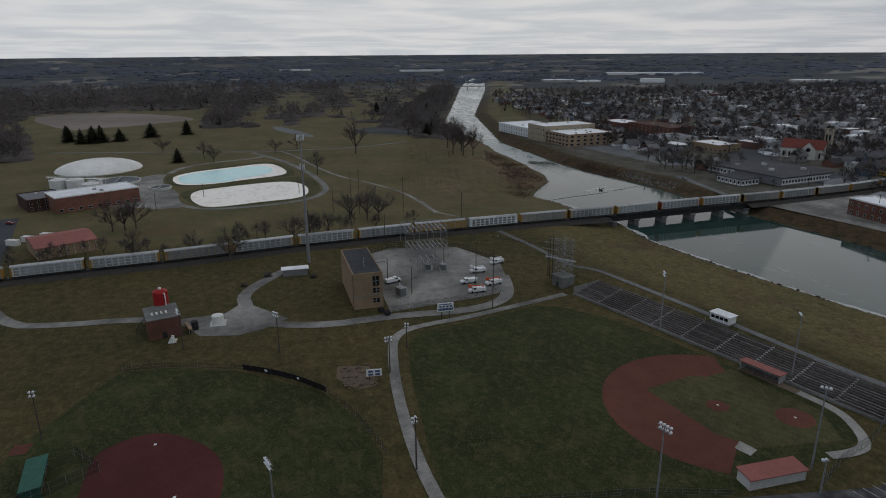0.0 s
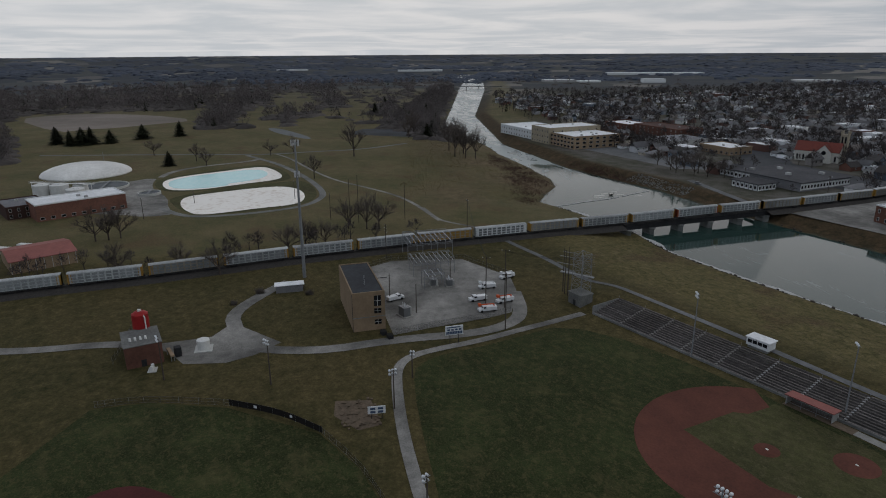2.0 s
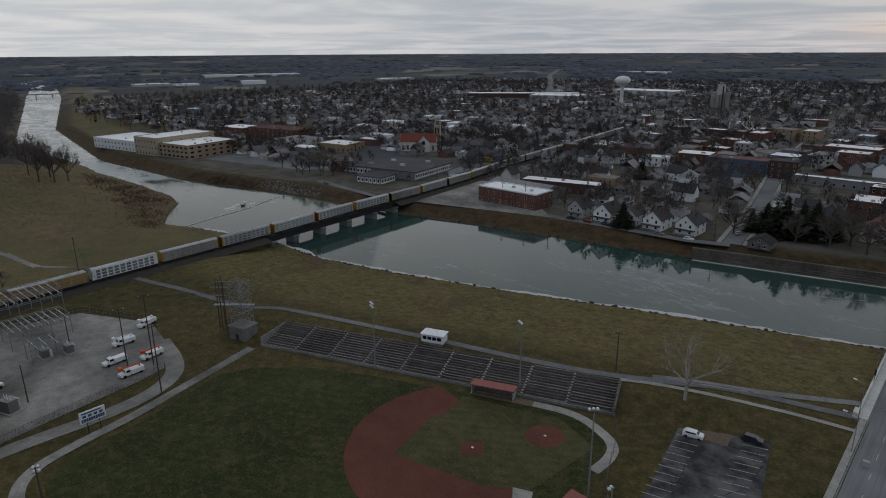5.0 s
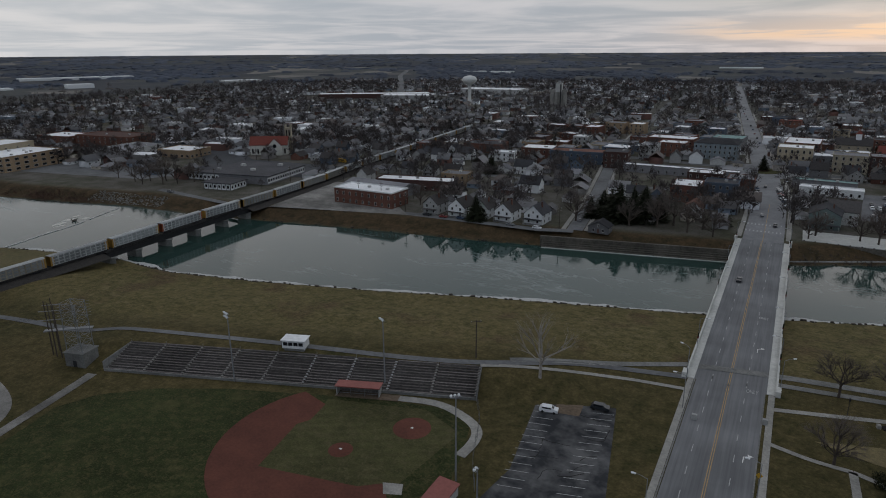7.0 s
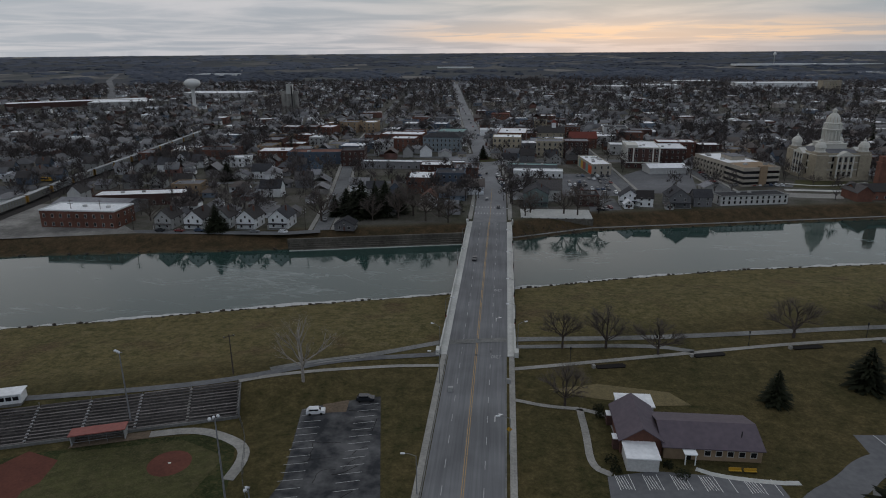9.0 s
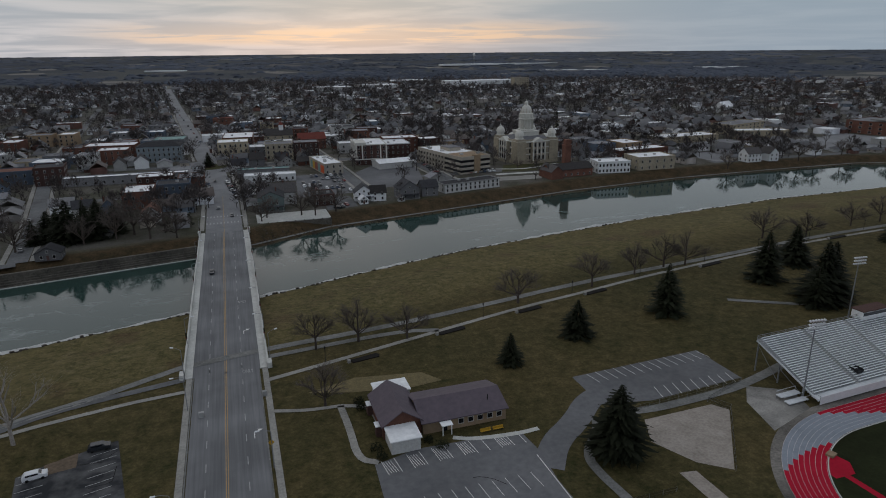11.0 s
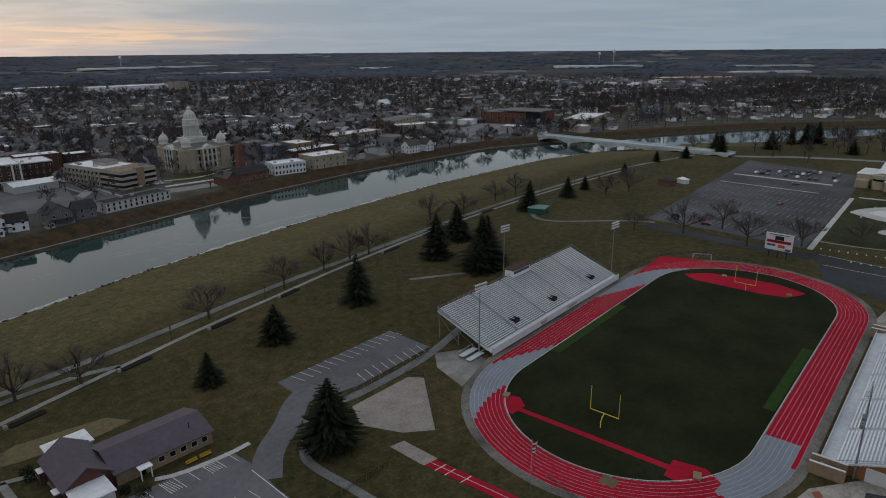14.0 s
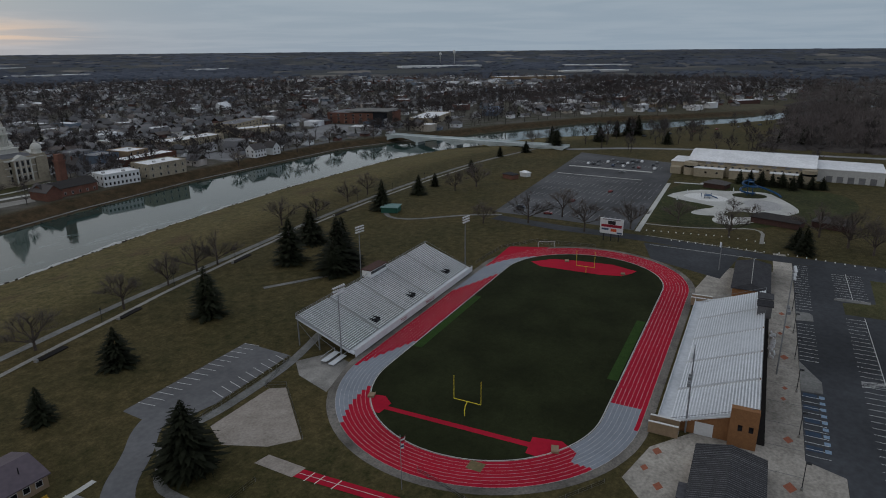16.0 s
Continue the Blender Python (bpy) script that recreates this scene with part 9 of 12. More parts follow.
panel = mesh_of(boxm((-1.35, 1.35, -0.12, 0, 0.5, 4.4)), M["white_wall"])
pane = mesh_of(boxm((-0.75, 0.75, -0.18, -0.12, 1.5, 3.4)), M["glass_dark"])
bays = [pose(26.02, -22.5 + k * 2.95, 0.4, 0, 0, 90) for k in range(16)] + [pose(13.02, -44.5 + k * 3.2, -0.5, 0, 0, 90) for k in range(5)]
bays += [pose(-6 + k * 3.4, -46.02, -0.5) for k in range(6)] + [pose(-45 + k * 3.1, -22.02, 0) for k in range(6)] + [pose(-24.4 + k * 3.3, -24.02, 0.4) for k in range(4)]
for m_ in bays:
    a = part("panel", panel, None, ar)
    a.matrix_basis = m_
    part("window", pane, None, a)
ch = gabled("church", -402, 420, 32, 32, 13, 8.5, 6.5, "pale_stone", "red_roof", "pale stone church with a red tiled roof and a square tower", "church", 7, 0, win=(1.3, 4.2))
bm = bmesh.new()
gable_walls(bm, -11, 11, -5.5, 5.5, 8.5, 5.6)
part("transept", bm, M["pale_stone"], ch).matrix_basis = pose(6, 0, 0, 0, 0, 90)
bm = bmesh.new()
gable_roof(bm, -11, 11, -5.5, 5.5, 8.55, 5.6, 0.4)
part("transept_roof", bm, M["red_roof"], ch).matrix_basis = pose(6, 0, 0, 0, 0, 90)
part("rose_window", tubes(((6, -11.1, 8), (6, -11.3, 8), 1.7), n=14), M["glass_dark"], ch)
part("tower", boxm((13, 18.5, 3, 8.5, 0, 22), (12.8, 14, 2.8, 4, 22, 24.5), (17.5, 18.7, 2.8, 4, 22, 24.5), (12.8, 14, 7.5, 8.7, 22, 24.5), (17.5, 18.7, 7.5, 8.7, 22, 24.5)), M["limestone"], ch)
for x in (14.6, 16.9):
    part("belfry_opening", boxm((x - 0.6, x + 0.6, 2.9, 3, 15, 20)), M["glass_dark"], ch)
pl = building("plant_hall", -376.6, -117.3, 118.8, 46, 22, 8.8, "brick", "white_roof", "red brick treatment plant hall with a white roof", 1, 9, 4, cornice="white_wall", win=(2.0, 1.2))
building("plant_annex", -381, -147, 118.8, 20, 26, 6.5, "brick_dark", "grey_roof", "dark brick plant annex", 2, 5, 3)
tn = gabled("metal_shed", -279.7, -108.6, 116.6, 24.6, 25, 5.2, 2.0, "tan", "faded_red", "tan metal shed with a faded red roof", bays=0)
for k in range(9):
    part("wall_rib", boxm((-12.2 + k * 3.0, -12.0 + k * 3.0, -12.6, -12.5, 0, 5.1)), M["concrete_pale"], tn)
for x, y in ((-297, -128), (-301, -121), (-292, -133)):
    cn = thing("container", x, y, 0, 66, "white storage container by the shed", "container", "storage containers")
    part("box", boxm((-3, 3, -1.3, 1.3, 0.2, 3)), M["tank_white"], cn)
    part("skid", boxm((-3, 3, -1.2, -0.9, 0, 0.2), (-3, 3, 0.9, 1.2, 0, 0.2)), M["steel_dark"], cn)
dm = thing("dome_reservoir", -510, -145, 0, 0, "wide pale concrete dome over a reservoir", "reservoir")
bm = bmesh.new()
lathe(bm, [(31.2, 0), (31.2, 0.7)] + [(31 * math.cos(a), 0.7 + 7.6 * math.sin(a) ** 1.25) for a in np.linspace(0.08, 1.5, 10)], 44)
part("shell", bm, M["dome_white"], dm, "", True)
part("mast", tubes(((4, 14, 9), (4, 14, 16), 0.12)), M["steel"], dm)
for x, y, r, h in ((-428, -151, 5, 7.5), (-426, -140, 5.5, 7.5), (-414, -128, 5.5, 6.5), (-430, -129, 4.5, 6)):
    t_ = thing("tank", x, y, 0, 0, "white cylindrical process tank", "tank", "process tanks")
    bm = bmesh.new()
    lathe(bm, [(r, 0), (r, h), (r * 0.3, h + 0.9)], 20)
    part("shell", bm, M["tank_white"], t_)
    part("rail", tubes(*[((r * math.cos(a), r * math.sin(a), h + 1), (r * math.cos(a + 0.5236), r * math.sin(a + 0.5236), h + 1), 0.05) for a in np.arange(0, 6.28, 0.5236)], n=4), M["steel"], t_)
for x, y, r in ((-449, -119, 15), (-416, -86, 7.0)):
    t_ = thing("clarifier", x, y, 0, 0, "round open concrete settling tank", "tank", "settling tanks")
    bm = bmesh.new()
    lathe(bm, [(r, 0), (r, 1.6), (r - 0.5, 1.6), (r - 0.5, 0.8)], 28)
    part("basin", bm, M["concrete_pale"], t_)
    bm = bmesh.new()
    lathe(bm, [(r - 0.6, 0.5), (r - 0.6, 0.9)], 28)
    part("water", bm, M["pond_ice"], t_, "grey settling water")
    part("bridge", boxm((-r, r, -0.6, 0.6, 1.6, 1.8)), M["steel"], t_)
pf = thing("pipe_rack", -440, -160, 0, 68, "white steel walkway frame over the plant", "frame")
for k in range(8):
    part("leg", boxm((k * 6 - 0.15, k * 6 + 0.15, -0.15, 0.15, 0, 7)), M["tank_white"], pf)
part("walkway", boxm((-1, 44, -1, 1, 7, 7.2), (-1, 44, -1.05, -0.95, 8.1, 8.2), (-1, 44, 0.95, 1.05, 8.1, 8.2)), M["tank_white"], pf)

# arena and pool
an = thing("arena", 480, 34, 0, 0, "cream arena with a long white vaulted roof", "arena")
FOOT.append((480, 34, 60))
part("hall", boxm((-14, 30, -40, 36, 0, 9.2)), M["cream"], an)
bm = bmesh.new()
pts = [(-15, 9.0)] + [(-15 + 46 * k / 10, 9.4 + 4.6 * math.sin(math.pi * k / 10)) for k in range(11)] + [(31, 9.0)]
a = [bm.verts.new((x, -40.6, z)) for x, z in pts]
b = [bm.verts.new((x, 36.6, z)) for x, z in pts]
n_ = len(pts)
for k in range(n_):
    bm.faces.new((a[k], a[(k + 1) % n_], b[(k + 1) % n_], b[k]))
bm.faces.new(a[::-1])
bm.faces.new(b)
bmesh.ops.recalc_face_normals(bm, faces=bm.faces[:])
part("vault_roof", bm, M["white_roof"], an, "white vaulted membrane roof")
for y0, y1 in ((12.5, 31), (-8, 9), (-31, -15)):
    part("entrance_block", boxm((-24, -18, y0, y1, 0, 5.6)), M["cream"], an)
    part("block_roof", boxm((-24.3, -18, y0 - 0.3, y1 + 0.3, 5.6, 6.0)), M["white_roof"], an)
    for j in range(2):
        p = part("window", window_mesh(1.4, 1.2, "cream"), None, an)
        p.matrix_basis = pose(-24, y0 + 4 + j * 7, 2.6, 0, 0, -90)
part("upper_wall", boxm((-18, -14, -40, 36, 0, 7.4)), M["cream"], an)
part("parapet", boxm((-18.3, -17.7, -40, 36, 7.4, 7.9)), M["cream"], an)
for k in range(9):
    part("roof_unit", boxm((-16.8, -15, -34 + k * 8, -31 + k * 8, 7.4, 8.6)), M["grey_roof"], an)
for y0 in (-37, 34):
    part("corner_tower", tubes(((-17.5, y0, 0), (-17.5, y0, 8.6), 4.4), n=20), M["cream"], an, "rounded cream corner tower")
    part("tower_band", tubes(((-17.5, y0, 5.2), (-17.5, y0, 6.4), 4.46), n=20), M["glass_dark"], an, "dark strip of glass")
for k in range(15):
    p = part("window", window_mesh(1.5, 0.9, "cream"), None, an)
    p.matrix_basis = pose(-18, -30 + k * 4.2, 6.0, 0, 0, -90)
part("annex", boxm((-6, 30, -78, -40, 0, 8.0)), M["siding"], an)
part("annex_roof", boxm((-6.4, 30.4, -78.4, -40.7, 8.0, 8.4)), M["white_roof"], an)
for k in range(5):
    p = part("loading_door", boxm((-6.06, -6, -74 + k * 6, -70.5 + k * 6, 0, 4)), M["grey_wall"], an)
part("corner_block", boxm((-12, 12, 36, 48, 0, 7.2)), M["cream"], an)
part("corner_roof", boxm((-12.3, 12.3, 36.7, 48.3, 7.2, 7.6)), M["white_roof"], an)
part("corner_step", boxm((-20, -12, 40, 47, 0, 4.6)), M["cream"], an)
sheet("lawn", smooth_line([(322, 66), (404, 73), (438, 62), (444, 10), (436, -26), (388, -30), (352, -2), (334, 14), (322, 36), (318, 54), (322, 66)])[:-1], 0.06, M["turf"], "green lawn round the outdoor pool", "lawn")
strip("path", smooth_line([(317, 67), (318, 50), (323, 34), (334, 13), (306, 12)]), 1.6, 0.1, M["concrete"], "pale path round the pool lawn", "path", flat=0)
strip("path", [(428, 72), (430, 56), (446, 52)], 3, 0.1, M["concrete_pale"], "pale walk to the arena door", "path", flat=0)
sheet("pool_deck", smooth_line([(386, 68), (397, 66), (413, 55), (415, 40), (420, 30), (421, 17), (412, 12), (396, 4), (378, -2), (366, 4), (352, 12), (336, 24), (333, 33), (340, 38), (350, 36), (347, 44), (350, 50), (360, 47), (370, 38), (374, 46), (378, 58), (386, 68)])[:-1], 0.09, M["concrete_pale"], "pale concrete deck of the outdoor pool", "pool")
sheet("pool_basin", smooth_line([(390, 60), (400, 58), (402, 48), (398, 38), (388, 34), (382, 42), (384, 52), (390, 60)])[:-1], 0.13, M["paint"], "drained white pool basin", "pool")
sheet("pool_basin", smooth_line([(390, 28), (400, 22), (396, 10), (380, 6), (372, 14), (378, 24), (390, 28)])[:-1], 0.13, M["paint_worn"], "drained pale lap pool basin", "pool")
sheet("lawn", smooth_line([(350, 30), (356, 34), (366, 28), (364, 18), (354, 20), (350, 30)])[:-1], 0.13, M["turf_dry"], "small grass island in the pool deck", "lawn")
sheet("planting_bed", smooth_line([(402, 34), (410, 36), (416, 28), (415, 18), (406, 16), (400, 24), (402, 34)])[:-1], 0.13, M["turf"], "dark grass bed under the slide", "lawn")
pf2 = thing("play_fountain", 391, 46, 0.13, 0, "small blue water play frame in the drained pool", "play frame")
for k, (a, b) in enumerate(((-2.5, -1), (2.5, -1), (-2.5, 2), (2.5, 2), (0, 4))):
    part("post", tubes(((a, b, 0), (a, b, 2.6), 0.14)), M["blue_slide"], pf2)
part("deck", boxm((-2.6, 2.6, -1.1, 2.1, 1.4, 1.6)), M["blue_slide"], pf2)
part("chute", tubes(((0, -1, 1.6), (0.5, -5, 0.1), 0.35)), M["blue_slide"], pf2)
sl = thing("water_slide", 408, 26, 0, 0, "coiled blue water slide with a stair tower", "water slide")
bm = bmesh.new()
prev = None
for k in range(34):
    a = k * 0.36
    q = Vector((5 * math.cos(a), 4.2 * math.sin(a) + k * 0.05, 8.5 - k * 0.22))
    if prev is not None:
        tube(bm, prev, q, 0.6, n=6, cap=False)
    prev = q
prev = None
for k in range(26):
    a = 2.4 - k * 0.16
    q = Vector((3.5 * math.cos(a) - 1, -4 + 3.5 * math.sin(a) - k * 0.36, 8.2 - k * 0.28))
    if prev is not None:
        tube(bm, prev, q, 0.6, n=6, cap=False)
    prev = q
part("tube", bm, M["blue_slide"], sl, "glossy blue slide tube")
part("tower", boxm((-1.5, 1.5, -1.5, 1.5, 8.2, 8.5), *[(x, x + 0.25, y, y + 0.25, 0, 10.6) for x in (-1.5, 1.25) for y in (-1.5, 1.25)]), M["blue_slide"], sl)
for x, y, w, d, lab in ((424, 46, 13, 9, "low brown bathhouse with a hip roof"), (346, 8, 22, 9, "low grey pool building with a flat hip roof"), (352, -16, 16, 12, "grey hip-roofed pool entrance")):
    o_ = thing("bathhouse", x, y, 0, 75, lab, "building", "pool buildings")
    part("wall", boxm((-w / 2, w / 2, -d / 2, d / 2, 0, 3)), M["brick_dark"], o_)
    bm = bmesh.new()
    hip_roof(bm, -w / 2, w / 2, -d / 2, d / 2, 3.1, 2, 0.7)
    part("roof", bm, M["shingle"], o_)
for x, y in ((372, 60), (392, 58), (410, 35)):
    um = thing("parasol", x, y, 0.1, 0, "closed white pool parasol", "parasol", "closed parasols")
    part("pole", tubes(((0, 0, 0), (0, 0, 3), 0.05)), M["steel"], um)
    part("cover", tubes(((0, 0, 1.2), (0, 0, 3.6), 0.45, 0.08), n=8), M["sign_white"], um)

# lodge
lg = thing("lodge", 45, 127, 0, 0, "tan brick lodge with plum metal gable roofs", "building")
FOOT.append((45, 127, 20))
bm = bmesh.new()
gable_walls(bm, -9, 11.6, -3.6, 9.8, 3.0, 2.1)
part("main_wall", bm, M["tan"], lg, "tan brick walls")
bm = bmesh.new()
gable_roof(bm, -9, 11.6, -3.6, 9.8, 3.05, 2.1, 0.5)
part("main_roof", bm, M["plum_roof"], lg)
bm = bmesh.new()
gable_walls(bm, -9.6, 4.8, -4.5, 4.5, 3.5, 3.0)
part("cross_wall", bm, M["brick"], lg, "brown shingled cross gable").matrix_basis = pose(-13.6, 7, 0, 0, 0, 90)
bm = bmesh.new()
gable_roof(bm, -9.6, 4.8, -4.5, 4.5, 3.55, 3.0, 0.5)
part("cross_roof", bm, M["plum_roof"], lg).matrix_basis = pose(-13.6, 7, 0, 0, 0, 90)
part("annex_wall", boxm((-17.7, -11.1, -8.8, -2.4, 0, 3.1)), M["siding"], lg, "pale annex walls")
part("annex_roof", boxm((-18.0, -10.8, -9.1, -2.3, 3.1, 3.35)), M["white_roof"], lg, "white flat annex roof")
part("back_annex", boxm((-16.2, -7.8, 12.2, 17.9, 0, 3.0)), M["siding"], lg)
part("back_annex_roof", boxm((-16.5, -7.5, 12.0, 18.2, 3.0, 3.25)), M["white_roof"], lg, "white flat annex roof")
part("side_roof", boxm((-19.6, -18.2, 8.2, 10.4, 2.7, 2.9), (-19.6, -18.2, -1.4, 0.8, 2.7, 2.9)), M["white_roof"], lg)
part("side_wall", boxm((-19.4, -18.1, 8.4, 10.2, 0, 2.7), (-19.4, -18.1, -1.2, 0.6, 0, 2.7)), M["brick_dark"], lg)
ca = part("canopy", boxm((-5.2, -2.5, -5.9, -3.6, 2.6, 2.8)), M["white_roof"], lg, "white entrance canopy")
for x in (-5.0, -2.9):
    part("canopy_post", boxm((x, x + 0.2, -5.7, -5.5, 0, 2.6)), M["paint"], ca)
for k in range(5):
    p = part("window", window_mesh(1.2, 1.2), None, lg)
    p.location = (0.2 + k * 2.4, -3.6, 1.2)
part("door", boxm((-4.4, -3.2, -3.68, -3.6, 0, 2.3)), M["glass_dark"], lg)
part("roof_pipe", tubes(((8.0, -0.6, 3.8), (8.0, -0.6, 5.6), 0.12)), M["steel_dark"], lg)
for k, x in enumerate((49.9, 53.0)):
    be = thing("bench", x, 119.6, 0, 2, "yellow wooden bench by the lodge", "bench", "yellow benches")
    part("seat", boxm((-1.3, 1.3, -0.2, 0.25, 0.42, 0.5)), M["bus_yellow"], be)
    part("back", boxm((-1.3, 1.3, 0.28, 0.36, 0.5, 1.0)), M["bus_yellow"], be)
    for q in (-1.1, 1.1):
        part("leg", boxm((q - 0.06, q + 0.06, -0.15, 0.3, 0, 0.42)), M["steel_dark"], be)
for x, y, w in ((24.6, 142, 2.2), (24.8, 139, 2.2), (24.5, 121, 2.4), (24.9, 117.6, 2.0), (38.5, 117.4, 2.6), (36.3, 120.2, 1.6)):
    hb_ = thing("hedge", x, y, 0.05, 0, "clipped dark evergreen shrubs by the lodge", "shrub", "shrubs by the lodge")
    bm = bmesh.new()
    hr = random.Random(int(x * 9 + y))
    for k in range(220):
        a, q = hr.uniform(0, 6.28), math.sqrt(hr.random()) * w * 0.62
        p = Vector((q * math.cos(a), q * math.sin(a), hr.uniform(0.0, 1.3) * (1.1 - 0.4 * q / w)))
        bm.faces.new([bm.verts.new(p + Vector((hr.uniform(-1, 1), hr.uniform(-1, 1), hr.uniform(-0.6, 1))) * 0.3) for _ in range(3)])
    part("leaves", bm, M["needles"], hb_)
strip("path", smooth_line([(42, 120), (46, 117.9), (57, 116.6), (62, 117)]), 1.4, 0.12, M["concrete_pale"], "pale concrete footpath by the lodge", "path", flat=0)

# water tower, grain elevator, silos of the far town
wt_ = thing("water_tower", -488, 989, 0, 0, "white spheroid water tower on a slim stem", "water tower")
bm = bmesh.new()
lathe(bm, [(6.5, 0), (3.2, 5), (2.6, 12), (2.8, 28), (4.5, 31), (10.5, 34.5), (12.4, 38), (11.5, 41.5), (8, 44), (3, 45.3), (0.5, 45.5)], 28)
part("bulb", bm, M["tank_white"], wt_, "", True)
part("stairs", tubes(((3.2, 0, 0), (3.0, 0, 30), 0.15)), M["steel"], wt_)
ge = thing("grain_elevator", -308, 916, 0, 6, "pale concrete grain elevator with silo cylinders", "grain elevator")
for x in (-9, -3, 3, 9):
    part("silo", tubes(((x, 0, 0), (x, 0, 27), 3.2), n=14), M["concrete"], ge)
part("headhouse", boxm((-4, 5, -3.4, 3.4, 27, 40)), M["concrete_pale"], ge)
part("gallery", boxm((-13, 13, -2, 2, 27, 30.5)), M["concrete"], ge)
part("leg_shaft", boxm((3, 4.4, -5, -3.6, 0, 38)), M["steel_dark"], ge)
# far sheds, towers and masts
for x, y, w, d, h, key, rz in ((-2120, 1350, 340, 60, 12, "white_wall", 70), (-1480, 1450, 110, 60, 7, "siding", 62), (-1740, 800, 90, 60, 9, "siding", 78), (-1690, 870, 60, 40, 7, "white_wall", 78), (-1600, 1020, 60, 40, 16, "white_wall", 70), (-715, 1040, 210, 40, 8, "brick_dark", 34),
                               (-560, 1250, 130, 60, 9, "siding", 0), (-620, 1010, 90, 60, 10, "siding", 20), (470, 1700, 110, 60, 8, "siding", -5), (230, 1480, 90, 50, 7, "siding", -6), (350, 1530, 80, 60, 7, "white_wall", -6), (620, 1560, 200, 50, 10, "white_wall", 0), (-1100, 2400, 200, 60, 9, "white_wall", 0), (-250, 3300, 180, 60, 6, "white_wall", 0),
                               (1500, 3500, 700, 80, 12, "white_wall", 0), (2600, 1500, 380, 80, 14, "white_wall", -40), (3000, 900, 300, 80, 10, "siding", -60), (1300, 2300, 260, 60, 9, "siding", -20), (2000, 2300, 200, 60, 9, "white_wall", -20), (2300, 700, 240, 60, 9, "siding", -50), (1700, 700, 200, 50, 8, "tan", -50), (-2900, 650, 200, 60, 10, "white_wall", 80),
                               (-3300, 100, 150, 50, 9, "white_wall", 90), (1080, 330, 44, 20, 5, "brick_dark", -35), (978, 212, 34, 16, 4.5, "tan", -42), (1090, 95, 40, 22, 5, "brick_dark", -45)):
    fx, fy, fs = far_xy(x, y)
    building("distribution_shed", fx, fy, rz, w * fs, d * fs, h * fs * (0.6 if fs < 1 else 1), key, "white_roof", "large pale flat-roofed shed far off in the plain", 1, 0, 0, win=(5 * fs, 2.0 * fs), units=0).location.z = gz(fx, fy) - 0.3
ap = far_xy(620, 1330)
building("apartment_tower", ap[0], ap[1], 0, 34, 20, 24, "limestone", "grey_roof", "brown brick apartment tower beyond the trees", 6, 6, 0, win=(1.6, 1.6)).location.z = gz(ap[0], ap[1])
for x, y, h in ((1500, 3900, 62), (3100, 1700, 75), (3300, 1900, 60)):
    fx, fy, fs = far_xy(x, y)
    o_ = thing("water_tower", fx, fy, gz(fx, fy) - 0.5, 0, "distant white water tower above the trees", "water tower", "far water towers")
    bm = bmesh.new()
    h *= fs
    lathe(bm, [(1.6, 0), (1.4, h * 0.7), (5, h * 0.76), (5.6, h * 0.86), (4.6, h * 0.95), (1, h)], 16)
    part("bulb", bm, M["tank_white"], o_, "", True)
# sheds in the riverside park
for x, y, rz, w, d, h, wl, rf, lb in ((279, 191, 20, 9, 9, 3, "green_metal", "teal_roof", "small green park pavilion"), (392, 171, 70, 9, 6, 3, "brick", "dark_roof", "small red brick park hut"), (403, 165, 70, 6, 4, 2.8, "white_wall", "white_roof", "white trailer in the park")):
    o_ = thing("park_hut", x, y, gz(x, y), rz, lb, "hut")
    part("wall", boxm((-w / 2, w / 2, -d / 2, d / 2, 0, h)), M[wl], o_)
    bm = bmesh.new()
    hip_roof(bm, -w / 2, w / 2, -d / 2, d / 2, h + 0.1, 1.2, 0.4)
    part("roof", bm, M[rf], o_)


# ---------------------------------------------------------------- random town houses
rng = random.Random(5)
PROTO = []
for k, (w, d, h, rise, wall, roof, porch, lab) in enumerate((
        (8.5, 11, 5.4, 4.0, "white_wall", "shingle", True, "white frame house with a grey shingle roof"), (8, 12, 5.2, 4.2, "siding", "shingle", True, "pale clapboard house with a front porch"),
        (9, 10, 5.0, 3.6, "siding", "dark_roof", False, "pale two-storey house with a dark roof"), (9, 12, 3.2, 3.0, "brick", "shingle", True, "low brick house with a shingle roof"),
        (8, 11, 5.5, 4.4, "grey_wall", "shingle", True, "grey frame house with a steep roof"), (10, 13, 5.6, 4.2, "white_wall", "dark_roof", True, "broad white house with a dark roof"),
        (8, 10, 5.2, 3.8, "blue_siding", "shingle", False, "blue-grey frame house with shingle roof"), (11, 9, 3.0, 2.6, "siding", "grey_roof", False, "single-storey pale cottage with grey roof"))):
    o_ = house(-3000 - 20 * k, -3000, 0, w, d, h, rise, wall, roof, porch, k % 2 == 0, label=lab, floors=1 if h < 4 else 2, near=False)
    PROTO.append(o_)
GA = radians(6.5)
gc, gs_ = math.cos(GA), math.sin(GA)
used = [False] * len(PROTO)
near_spots, far_spots = [], []


def clear(x, y, r=8):
    return all((x - a) ** 2 + (y - b) ** 2 > (c + r * 0.4) ** 2 for a, b, c in FOOT)


def river_far_y(x):
    return float(np.interp(x, [p[0] for p in FAR], [p[1] for p in FAR]))


ROADS = [[(-6.6, 319), (-7.2, 420), (-15, 505)], [(-17, 533), (-30, 660), (-76, 1127), (-130, 1700)], [(-90, 300), (-100, 372), (-127, 520), (-148, 716), (-190, 1150)], [(80, 372), (76, 470), (66, 640)], [(-300, 405), (-20, 425), (240, 425)], RAIL, FARROAD]


